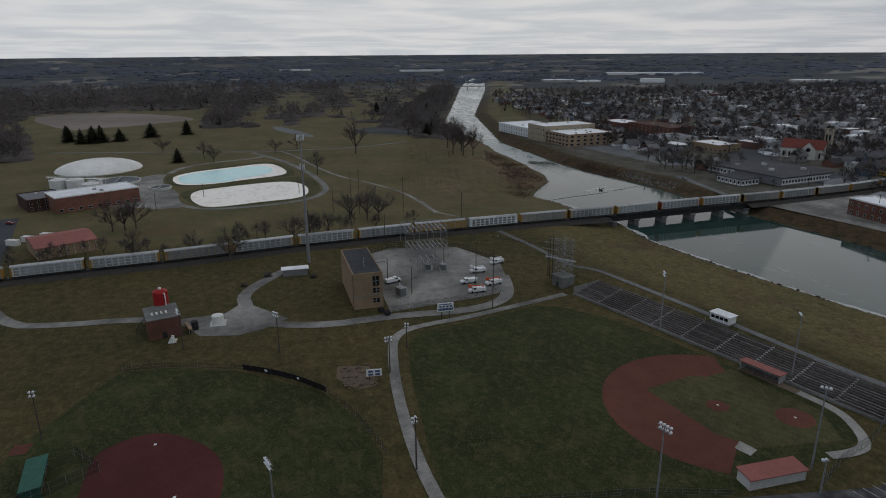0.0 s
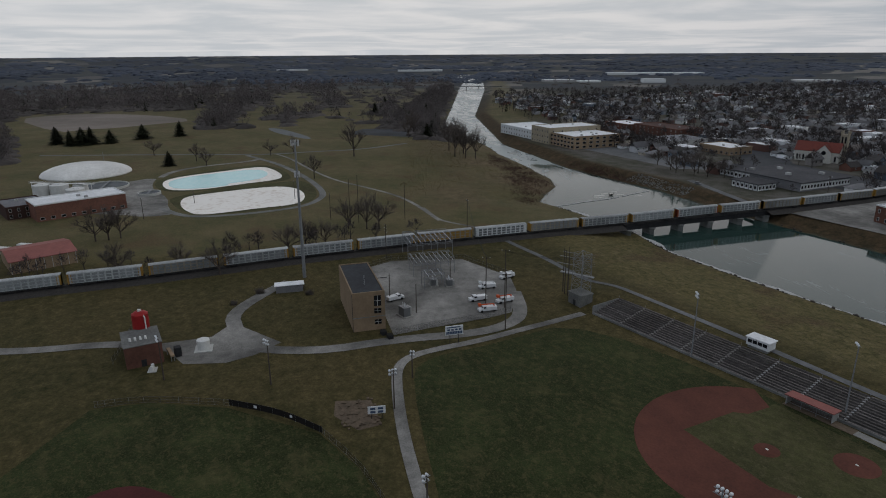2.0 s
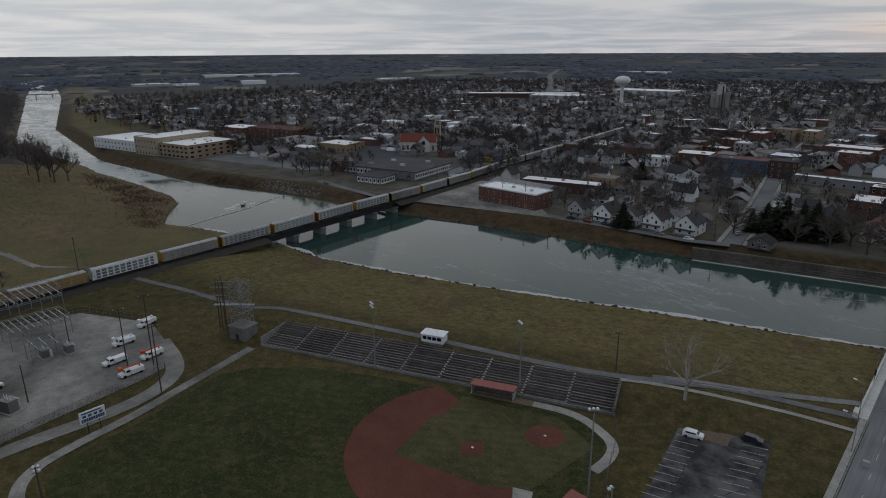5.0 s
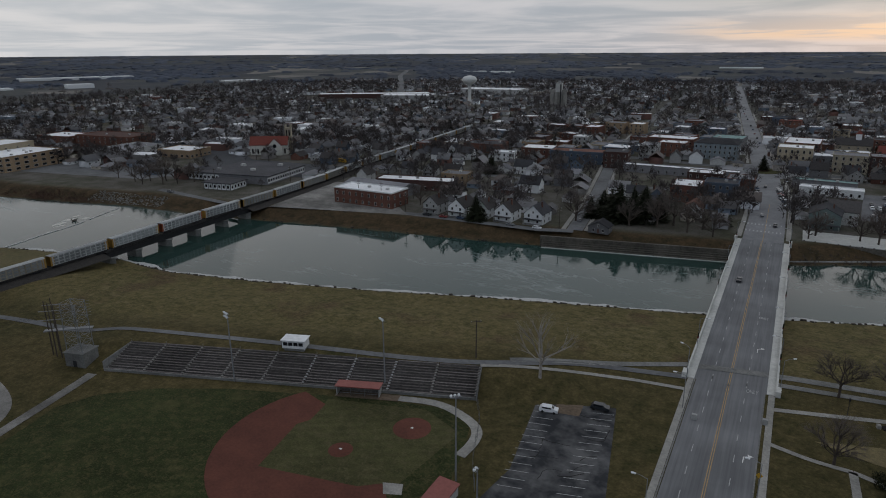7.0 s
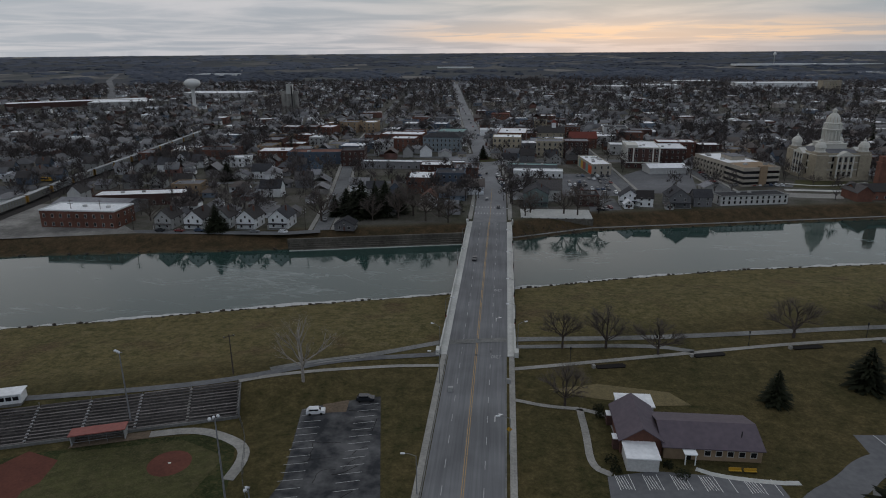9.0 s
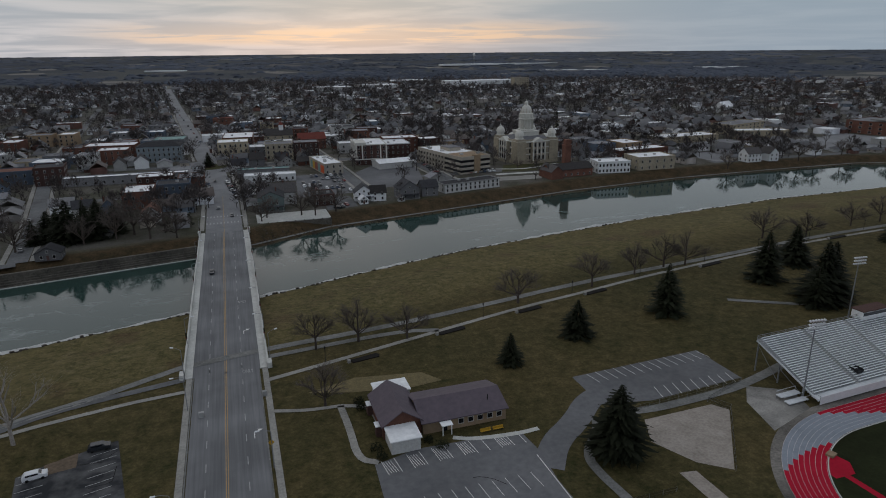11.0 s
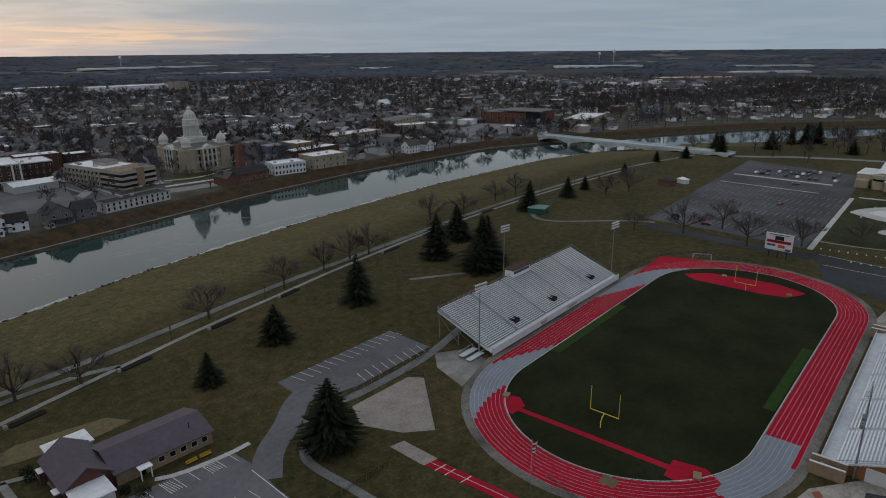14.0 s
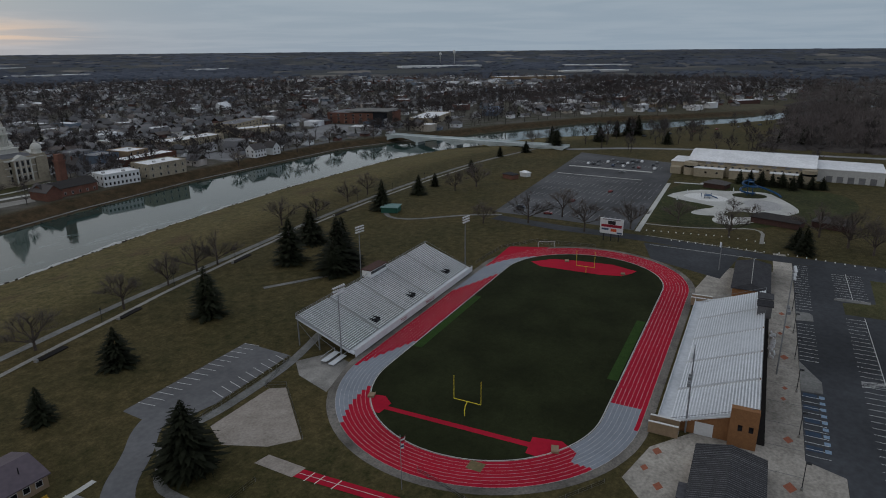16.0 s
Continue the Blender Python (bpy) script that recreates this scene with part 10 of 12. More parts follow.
def off_roads(x, y, r):
    for line in ROADS:
        for (ax, ay), (bx, by) in zip(line, line[1:]):
            ex, ey = bx - ax, by - ay
            t = max(0, min(1, ((x - ax) * ex + (y - ay) * ey) / (ex * ex + ey * ey)))
            if math.hypot(x - ax - t * ex, y - ay - t * ey) < r:
                return False
    return True


lots = [(-300, 285, -180, 350), (30, 345, 125, 465), (-470, 330, -300, 400), (140, 385, 250, 440), (-110, 285, 20, 330)]
for i in range(-80, 90):
    for j in range(20, 120):
        a, b = i * 17.0 + (i // 5) * 12, j * 15.5 + (j // 3) * 14
        x, y = a * gc - b * gs_ + 60, a * gs_ + b * gc
        x, y = x + rng.uniform(-2.5, 2.5), y + rng.uniform(-3, 3)
        r = math.hypot(x, y)
        if y < river_far_y(x) + 34 or r > 1950 or r < 300:
            continue
        if x < -1150 or (x < -420 and y < 330 + (-420 - x) * 0.05) or y > 1750:
            continue
        if any(p[0] < x < p[2] and p[1] < y < p[3] for p in lots) or not clear(x, y) or not off_roads(x, y, 13):
            continue
        if rng.random() < (0.28 if r < 700 else 0.5 if x < 100 else 0.62):
            continue
        (near_spots if r < 640 else far_spots).append((x, y, rng.choice((0, 90, 180, 270)) + 6.5 + rng.uniform(-3, 3)))
near_spots.sort(key=lambda p: math.hypot(p[0], p[1] - 60))
# infill: houses, garages and sheds between the first rows
taken = [(p[0], p[1]) for p in near_spots + far_spots]
cells = {}
for p in taken:
    cells.setdefault((int(p[0] // 20), int(p[1] // 20)), []).append(p)
infill = []
for _ in range(5200):
    x, y = rng.uniform(-620, 640), rng.uniform(300, 880)
    if y < river_far_y(x) + 26 or math.hypot(x, y) > 900 or any(p[0] < x < p[2] and p[1] < y < p[3] for p in lots) or not clear(x, y, 0) or not off_roads(x, y, 11):
        continue
    c = (int(x // 20), int(y // 20))
    if any((x - q[0]) ** 2 + (y - q[1]) ** 2 < 118 for i in (-1, 0, 1) for j in (-1, 0, 1) for q in cells.get((c[0] + i, c[1] + j), ())):
        continue
    cells.setdefault(c, []).append((x, y))
    infill.append((x, y, rng.choice((0, 90)) + 6.5 + rng.uniform(-3, 3)))
for _ in range(1600):
    x, y = rng.uniform(640, 1650), rng.uniform(20, 520)
    c = (int(x // 20), int(y // 20))
    if y > river_far_y(x) + 70 and math.hypot(x, y) < 1750 and clear(x, y) and not cells.get(c) and rng.random() < 0.2 + (y - river_far_y(x)) / 500:
        cells[c] = [(x, y)]
        infill.append((x, y, rng.choice((0, 90)) - 20 + rng.uniform(-5, 5)))
small = len(infill)
far_spots = infill + near_spots[60:] + far_spots
for x, y, a in near_spots[:60]:
    k = rng.randrange(len(PROTO))
    m = pose(x, y, gz(x, y), 0, 0, a)
    if used[k]:
        copy_thing(PROTO[k], m)
    else:
        PROTO[k].matrix_basis, used[k] = m, True


def fast_mesh(name, verts, tris, materials, index=None):
    me = bpy.data.meshes.new(name)
    verts, tris = np.asarray(verts, np.float32), np.asarray(tris, np.int32)
    me.vertices.add(len(verts))
    me.vertices.foreach_set("co", verts.ravel())
    me.loops.add(tris.size)
    me.loops.foreach_set("vertex_index", tris.ravel())
    me.polygons.add(len(tris))
    me.polygons.foreach_set("loop_start", np.arange(0, tris.size, 3, dtype=np.int32))
    me.polygons.foreach_set("loop_total", np.full(len(tris), 3, np.int32))
    if index is not None:
        me.polygons.foreach_set("material_index", np.asarray(index, np.int32))
    me.update(calc_edges=True)
    for m in materials:
        me.materials.append(m)
    return me


def island_mat(name, colors, rough=0.85):
    """One colour an island, picked at random."""
    m = bpy.data.materials.new(name)
    m.use_nodes = True
    n, link = m.node_tree.nodes, m.node_tree.links
    geo, rp = n.new("ShaderNodeNewGeometry"), n.new("ShaderNodeValToRGB")
    rp.color_ramp.interpolation = "CONSTANT"
    while len(rp.color_ramp.elements) < len(colors):
        rp.color_ramp.elements.new(0.5)
    for k, (e, c) in enumerate(zip(rp.color_ramp.elements, colors)):
        e.position, e.color = k / len(colors), (*c, 1)
    link.new(geo.outputs["Random Per Island"], rp.inputs["Fac"])
    nz = n.new("ShaderNodeTexNoise")
    nz.inputs["Scale"].default_value = 0.9
    link.new(geo.outputs["Position"], nz.inputs["Vector"])
    mr = n.new("ShaderNodeMapRange")
    mr.inputs["To Min"].default_value, mr.inputs["To Max"].default_value = 0.7, 1.2
    link.new(nz.outputs["Fac"], mr.inputs["Value"])
    hs = n.new("ShaderNodeHueSaturation")
    link.new(mr.outputs["Result"], hs.inputs["Value"])
    link.new(rp.outputs["Color"], hs.inputs["Color"])
    link.new(hs.outputs["Color"], n["Principled BSDF"].inputs["Base Color"])
    n["Principled BSDF"].inputs["Roughness"].default_value = rough
    return m


HV = np.array([(-.5, -.5, 0), (.5, -.5, 0), (.5, .5, 0), (-.5, .5, 0), (-.5, -.5, 1), (.5, -.5, 1), (.5, .5, 1), (-.5, .5, 1), (-.5, 0, 1.6), (.5, 0, 1.6),
               (-.56, -.6, .9), (.56, -.6, .9), (.56, 0, 1.68), (-.56, 0, 1.68), (.56, .6, .9), (-.56, .6, .9)])
HT = np.array([(0, 1, 5), (0, 5, 4), (1, 2, 6), (1, 6, 5), (2, 3, 7), (2, 7, 6), (3, 0, 4), (3, 4, 7), (4, 7, 8), (5, 9, 6), (4, 5, 9), (4, 9, 8), (7, 8, 9), (7, 9, 6), (10, 11, 12), (10, 12, 13), (12, 14, 15), (12, 15, 13)])
HI = np.array([0] * 14 + [1] * 4)
# small windows on the walls of the far houses
for sx_, y_ in ((-0.28, -0.503), (0.28, -0.503), (-0.28, 0.503), (0.28, 0.503)):
    b_ = len(HV)
    HV = np.vstack([HV, [(sx_ - .07, y_, .45), (sx_ + .07, y_, .45), (sx_ + .07, y_, .72), (sx_ - .07, y_, .72)]])
    HT = np.vstack([HT, [(b_, b_ + 1, b_ + 2), (b_, b_ + 2, b_ + 3)]])
    HI = np.r_[HI, 2, 2]
PV = np.array([(-.5, -.5, 0), (.5, -.5, 0), (.5, .5, 0), (-.5, .5, 0), (-.5, -.5, 1), (.5, -.5, 1), (.5, .5, 1), (-.5, .5, 1), (-.58, -.6, .92), (.58, -.6, .92), (.58, .6, .92), (-.58, .6, .92), (-.16, 0, 1.62), (.16, 0, 1.62)])
PT = np.array([(0, 1, 5), (0, 5, 4), (1, 2, 6), (1, 6, 5), (2, 3, 7), (2, 7, 6), (3, 0, 4), (3, 4, 7), (8, 9, 13), (8, 13, 12), (10, 11, 12), (10, 12, 13), (9, 10, 13), (11, 8, 12)])
PI = np.array([0] * 8 + [1] * 6)
for k in range(4):
    b_ = len(PV)
    PV = np.vstack([PV, HV[16 + 4 * k:20 + 4 * k]])
    PT = np.vstack([PT, [(b_, b_ + 1, b_ + 2), (b_, b_ + 2, b_ + 3)]])
    PI = np.r_[PI, 2, 2]
BV = np.array([(-.5, -.5, 0), (.5, -.5, 0), (.5, .5, 0), (-.5, .5, 0), (-.5, -.5, 1), (.5, -.5, 1), (.5, .5, 1), (-.5, .5, 1), (-.49, -.49, .96), (.49, -.49, .96), (.49, .49, .96), (-.49, .49, .96)])
BT = np.array([(0, 1, 5), (0, 5, 4), (1, 2, 6), (1, 6, 5), (2, 3, 7), (2, 7, 6), (3, 0, 4), (3, 4, 7), (8, 9, 10), (8, 10, 11)])
BI = np.array([0] * 8 + [3] * 2)
vs, tsr, ix, base = [], [], [], 0
for k, (x, y, a) in enumerate(far_spots):
    if k < small and rng.random() < 0.5:
        w, d, h = rng.uniform(6, 9), rng.uniform(5, 7.5), rng.uniform(2.5, 3.6)
    else:
        w, d, h = rng.uniform(9, 14), rng.uniform(7.5, 10.5), rng.uniform(3.4, 6)
    tv, tt, ti = (PV, PT, PI) if rng.random() < 0.4 else (HV, HT, HI)
    if math.hypot(x, y) > 560 and rng.random() < (0.09 if x > 200 else 0.05):      # flat-roofed shops and halls
        tv, tt, ti, w, d, h = BV, BT, BI, rng.uniform(15, 27), rng.uniform(11, 17), rng.uniform(5.5, 8)
    c, s = math.cos(radians(a)), math.sin(radians(a))
    v = tv * (w, d, h)
    v = np.stack([v[:, 0] * c - v[:, 1] * s + x, v[:, 0] * s + v[:, 1] * c + y, v[:, 2] + gz(x, y) - 0.2], 1)
    vs.append(v)
    tsr.append(tt + base)
    ix.append(ti)
    base += len(tv)
wall_i = island_mat("far_house_walls", [(0.76, 0.77, 0.79), (0.68, 0.69, 0.70), (0.78, 0.78, 0.78), (0.24, 0.24, 0.25), (0.68, 0.70, 0.73), (0.13, 0.06, 0.045), (0.40, 0.36, 0.30), (0.16, 0.20, 0.25), (0.36, 0.33, 0.30), (0.17, 0.16, 0.15), (0.12, 0.06, 0.048), (0.46, 0.47, 0.48)])
roof_i = island_mat("far_house_roofs", [(0.075, 0.072, 0.074), (0.14, 0.138, 0.14), (0.056, 0.057, 0.062), (0.15, 0.15, 0.155), (0.08, 0.065, 0.058), (0.07, 0.07, 0.075), (0.11, 0.11, 0.115), (0.06, 0.06, 0.065)])
tagged(new("distant_houses", fast_mesh("distant_houses", np.vstack(vs), np.vstack(tsr), [wall_i, roof_i, M["glass_dark"], M["white_roof"]], np.concatenate(ix))), "hundreds of small pale houses of the town far off", "houses", kind="stuff")


# ---------------------------------------------------------------- trees
def limb_tree(seed, h, spread, twigs, limbs=7, weep=0.0):
    """A bare tree: trunk and limbs as tubes, twigs as fine slivers."""
    r_ = random.Random(seed)
    wood, crown = bmesh.new(), bmesh.new()
    fork = h * r_.uniform(0.2, 0.3)
    tube(wood, (0, 0, -0.2), (0, 0, fork), h * 0.026, h * 0.02, 8)

    def sliver(p, d, ln, w):
        q = p + d * ln
        sd = d.cross(Vector((r_.uniform(-1, 1), r_.uniform(-1, 1), r_.uniform(-1, 1)))).normalized() * w
        crown.faces.new((crown.verts.new(p - sd), crown.verts.new(p + sd), crown.verts.new(q)))

    def grow(p, d, ln, rad, level):
        if level >= 3:
            sliver(p, d, ln, 0.035)
            for _ in range(twigs):
                b = p + d * ln * r_.uniform(0.05, 0.9)
                dd = (d + Vector((r_.uniform(-1, 1), r_.uniform(-1, 1), r_.uniform(-0.5, 1) - weep)) * 0.7).normalized()
                sliver(b, dd, ln * r_.uniform(0.6, 1.4), 0.0135)
            return
        mid = p + d * ln * 0.5 + Vector((r_.uniform(-1, 1), r_.uniform(-1, 1), r_.uniform(-0.5, 1))) * ln * 0.07
        end = p + d * ln + Vector((0, 0, ln * 0.05))
        tube(wood, p, mid, rad, rad * 0.8, 5 if level < 2 else 3, cap=False)
        tube(wood, mid, end, rad * 0.8, rad * 0.55, 5 if level < 2 else 3, cap=False)
        for k in range(5 if level < 2 else 4):
            b = mid.lerp(end, r_.uniform(0.1, 1)) if k else end
            dd = (d + Vector((r_.uniform(-1, 1), r_.uniform(-1, 1), r_.uniform(-0.35, 0.75) - weep)) * 0.75).normalized()
            grow(b, dd, ln * r_.uniform(0.55, 0.75), rad * 0.55, level + 1)

    grow(Vector((0, 0, fork)), Vector((0.04, 0.02, 1)).normalized(), h * 0.36, h * 0.019, 1)
    for k in range(limbs):
        a = k * 2 * math.pi / limbs + r_.uniform(-0.4, 0.4)
        el = r_.uniform(0.45, 1.15)
        d = Vector((math.cos(a) * math.cos(el) * spread, math.sin(a) * math.cos(el) * spread, math.sin(el))).normalized()
        grow(Vector((0, 0, fork * r_.uniform(0.8, 1.25))), d, h * r_.uniform(0.27, 0.36), h * 0.012, 1)
    return wood, crown


def bare_tree(seed, h, spread, twigs, label, bark="bark", limbs=7):
    ob = thing("tree", 0, 0, 0, 0, label, "tree", "bare trees")
    wood, crown = limb_tree(seed, h, spread, twigs, limbs)
    part("trunk", wood, M[bark], ob)
    part("crown", crown, M["twig"] if bark == "bark" else M[bark], ob, "fine bare twigs")
    return ob


def conifer(seed, h, r0, label):
    r_ = random.Random(seed)
    ob = thing("conifer", 0, 0, 0, 0, label, "tree", "conifers")
    part("trunk", tubes(((0, 0, -0.2), (0, 0, h * 0.97), h * 0.018, 0.03)), M["bark"], ob)
    bm = bmesh.new()
    levels = int(h * 2.6)
    for k in range(levels):
        f = k / levels
        z = h * (0.07 + 0.92 * f)
        rr = r0 * (1 - f ** 1.9) ** 0.95 * r_.uniform(0.66, 1.16) + 0.12
        for j in range(max(7, int(27 * (1 - f * 0.6)))):
            a = r_.uniform(0, 6.283)
            ln = rr * r_.uniform(0.6, 1.12)
            d = Vector((math.cos(a), math.sin(a), r_.uniform(-0.38, -0.02)))
            p = Vector((0, 0, z))
            tip = p + d * ln
            sd = Vector((-math.sin(a), math.cos(a), 0)) * (0.11 + ln * 0.075)
            up_ = Vector((0, 0, ln * 0.10 + 0.1))
            q = p + d * ln * 0.4
            for s1, s2 in ((sd, up_), (-sd, up_)):
                bm.faces.new([bm.verts.new(c) for c in (q, q + d * ln * 0.3 + s1, tip)])
                bm.faces.new([bm.verts.new(c) for c in (p + d * ln * 0.1, q + s1 * 0.9 - s2 * 0.6, q + s2)])
            for _ in range(3):
                b = p.lerp(tip, r_.uniform(0.45, 1))
                e = b + Vector((r_.uniform(-1, 1), r_.uniform(-1, 1), r_.uniform(-0.7, 0.5))) * (0.25 + ln * 0.16)
                bm.faces.new([bm.verts.new(c) for c in (b - sd * 0.35, b + sd * 0.35, e)])
    part("crown", bm, M["needles"], ob, "dark green drooping needles")
    return ob


BARE = [bare_tree(s, 13, sp, 21, "bare broadleaf tree with a rounded twiggy crown") for s, sp in ((1, 1.1), (2, 1.3), (3, 0.95), (4, 1.2))]
CONE = [conifer(s, 13, r0, "dark green spruce on the grass") for s, r0 in ((21, 4.6), (22, 5.2), (23, 4.1))]
tree_used = set()
trng = random.Random(77)


def plant(proto, x, y, h, base=13.0, wide=1.2):
    k = id(proto)
    s = h / base
    w = s * wide * trng.uniform(0.92, 1.1)
    m = Matrix.LocRotScale((x, y, gz(x, y)), Euler((0, 0, trng.uniform(0, 6.28))), (w, w, s))
    if k in tree_used:
        c = copy_thing(proto, m)
        c.matrix_basis = m
    else:
        proto.matrix_basis = m
        tree_used.add(k)


for x, y, h in ((96, 159, 12), (69.2, 149, 9.5), (132.5, 164.4, 18), (187.2, 178.6, 20), (213, 190, 17), (190, 156, 22), (198, 160, 20), (184, 153, 15), (280.5, 198, 17), (321.5, 200, 12.5), (346, 203, 9), (535, 191, 19), (545, 199, 18), (592, 170, 17),
                (644, 157, 18), (655, 150, 20), (632, 165, 17), (602, 111, 12), (298, -5, 13), (306, -2, 10), (-697, -216, 17), (-687, -183, 18), (-690, -166, 14), (-716, -140, 16), (-730, -105, 17), (-528, -89, 12.5), (-679, -200, 16), (-683, -190, 18), (-740, -230, 14),
                (-142, 295, 14), (-75, 327, 21), (-63, 331, 19), (-86, 338, 14), (-640, 150, 15), (-655, 158, 16), (-700, 170, 14), (-760, 190, 17), (-780, 160, 16), (-860, 170, 15), (-900, 210, 16), (-930, 140, 17), (-1020, 170, 18), (444, 35, 9), (443.5, 29, 9.5), (443, 22.5, 10), (442, 16.5, 9), (442, 11, 10), (436, 5, 9.5), (447, 1.5, 10), (444, -5, 9), (446, -11, 8.5),
                (400, 205, 10), (470, 215, 9), (500, 205, 10), (-190, 420, 14), (-265, 470, 15), (60, 610, 14), (210, 640, 15), (-330, 620, 16), (330, 560, 14), (-17, 519, 12), (-70, 338, 18), (-80, 330, 16), (-57, 338, 15), (-66, 347, 17), (-90, 328, 12)):
    plant(CONE[trng.randrange(3)], x, y, h, wide=1.45 if x < -500 else 1.2)
BIG = conifer(31, 15, 6.4, "large dark pine between the lot and the practice diamond")
plant(BIG, 74, 103, 17, 15.0, 1.05)
for x, y, h in ((16.5, 143.2, 11.5), (18.6, 176, 11), (31.5, 177, 13), (46, 174, 11), (90, 189, 13), (122.5, 194.5, 12), (145, 200.5, 12), (161, 204, 13), (171, 203.5, 13), (229, 223, 14), (249.5, 218, 12), (285, 225, 12), (306, 226.5, 12), (280, 136, 11), (291, 116.5, 15), (309.6, 105.3, 14), (289, 87, 14), (304, 69, 14),
                (326, 51, 12), (311, 26, 14), (317, -21, 17), (310, -30, 16), (330, -10, 15), (357, 179, 15), (340, 185, 13), (-244, -70, 14.5), (-240, -31, 15), (-262, -3, 14), (-307, -92.6, 16), (-308, -87, 17), (-310, -82, 16), (-294, 37, 18), (-292, 43, 18), (-250, -47, 12), (-297, 28, 16), (-270, 5, 14), (-268, 14, 13),
                (-533, 60, 30), (-543, 148, 24), (-496, 150, 27), (-494, 158, 26), (-567, 162, 25), (-520, 155, 26), (-505, 143, 24), (-640, 130, 24), (-660, 140, 25), (-440, 20, 16), (-520, -60, 14), (-545, -70, 14), (-560, -10, 13), (-575, 10, 15), (-590, -110, 15), (40, 338, 15), (33, 341, 13), (12, 335, 10), (-28, 318, 12), (-55, 325, 16), (-48, 331, 15), (-68, 320, 13), (-40, 321, 14), (-58, 340, 16), (-36, 345, 13), (15, 342, 13), (52, 344, 12), (-180, 330, 14), (-186, 312, 12), (-95, 318, 14), (-101, 340, 13), (-34, 330, 12),
                (-365, 290, 14), (-372, 284, 15), (-380, 293, 16), (-390, 288, 15), (-360, 300, 14), (-398, 282, 14), (-385, 278, 13), (-420, 285, 14), (350, 20, 8), (366, 30, 7), (216, 432, 9), (200, 428, 8), (350, 382, 12), (420, 385, 13), (440, 388, 12), (470, 390, 13), (515, 372, 12), (540, 215, 14), (560, 205, 14)):
    plant(BARE[trng.randrange(4)], x, y, h * 1.04, wide=0.8 if h > 20 else 0.95 if x < -200 else 1.25)
SYC = bare_tree(9, 19, 1.0, 3, "tall pale-barked sycamore by the river trail", "bark_pale", 5)
plant(SYC, -51.7, 147, 19.5, 19.0, 1.0)
for x, y, r_ in ((-214, -15, 3.0), (-216, 0, 2.5), (-208, 3, 2.2), (194, 150, 4), (-205, -24, 2.0)):
    sh = thing("shrub", x, y, gz(x, y), 0, "dark leafless shrub thicket", "shrub", "shrubs")
    bm = bmesh.new()
    rr = random.Random(int(x * 7 + y))
    for k in range(260):
        a, e = rr.uniform(0, 6.28), rr.uniform(0.1, 1.5)
        d = Vector((math.cos(a) * math.cos(e), math.sin(a) * math.cos(e), math.sin(e)))
        p = Vector((rr.uniform(-1, 1), rr.uniform(-1, 1), 0)) * r_ * 0.4
        q = p + d * r_ * rr.uniform(0.6, 1.1)
        s_ = d.orthogonal().normalized() * 0.06
        bm.faces.new([bm.verts.new(c) for c in (p - s_, p + s_, q)])
    part("twigs", bm, M["twig"], sh)


def tree_arrays(seed, n_twig, n_limb=5, width=(0.009, 0.022)):
    """A light bare tree of unit height for woods: limbs and crown slivers."""
    r_ = np.random.RandomState(seed)
    v, t = [], []

    def tri(a, b, c):
        t.append((len(v), len(v) + 1, len(v) + 2))
        v.extend((a, b, c))
    for w in ((0.028, 0), (0, 0.028)):
        tri((-w[0], -w[1], 0), (w[0], w[1], 0), (0, 0, 0.75))
    for _ in range(n_limb):
        a = r_.uniform(0, 6.28)
        z = r_.uniform(0.18, 0.4)
        tri((0, 0, z - 0.02), (0.0, 0.0, z + 0.02), (0.3 * math.cos(a), 0.3 * math.sin(a), z + r_.uniform(0.25, 0.5)))
    for _ in range(n_twig):
        a, e, q = r_.uniform(0, 6.28), r_.uniform(-0.3, 1.57), r_.uniform(0.12, 0.36)
        c = np.array((math.cos(a) * math.cos(e) * q, math.sin(a) * math.cos(e) * q, 0.6 + math.sin(e) * q * 1.05))
        d = c - np.array((0, 0, 0.42))
        d = d / (np.linalg.norm(d) + 1e-6) + r_.uniform(-0.55, 0.55, 3)
        d /= np.linalg.norm(d)
        s = np.cross(d, r_.uniform(-1, 1, 3))
        s = s / np.linalg.norm(s) * r_.uniform(*width)
        ln = r_.uniform(0.1, 0.24)
        tri(c - s, c + s, c + d * ln)
    return np.array(v), np.array(t)


def wood_mesh(name, spots, templates, material, label, category="trees", drape=False):
    """spots: x, y, z, height, width."""
    vs, tr, base = [], [], 0
    r_ = np.random.RandomState(3)
    for k, (x, y, z, h, w) in enumerate(spots):
        v, t = templates[k % len(templates)]
        a = r_.uniform(0, 6.28)
        c, s = math.cos(a), math.sin(a)
        vs.append(np.stack([(v[:, 0] * c - v[:, 1] * s) * w + x, (v[:, 0] * s + v[:, 1] * c) * w + y, v[:, 2] * h + z], 1))
        if drape:
            vs[-1][:, 2] = v[:, 2] * h - 0.4
        tr.append(t + base)
        base += len(v)
    vs = np.vstack(vs)
    if drape:                       # the mounds follow the slope of the ground
        vs[:, 2] += heights(vs[:, 0], vs[:, 1])
    return tagged(new(name, fast_mesh(name, vs, np.vstack(tr), [material])), label, category, kind="stuff")


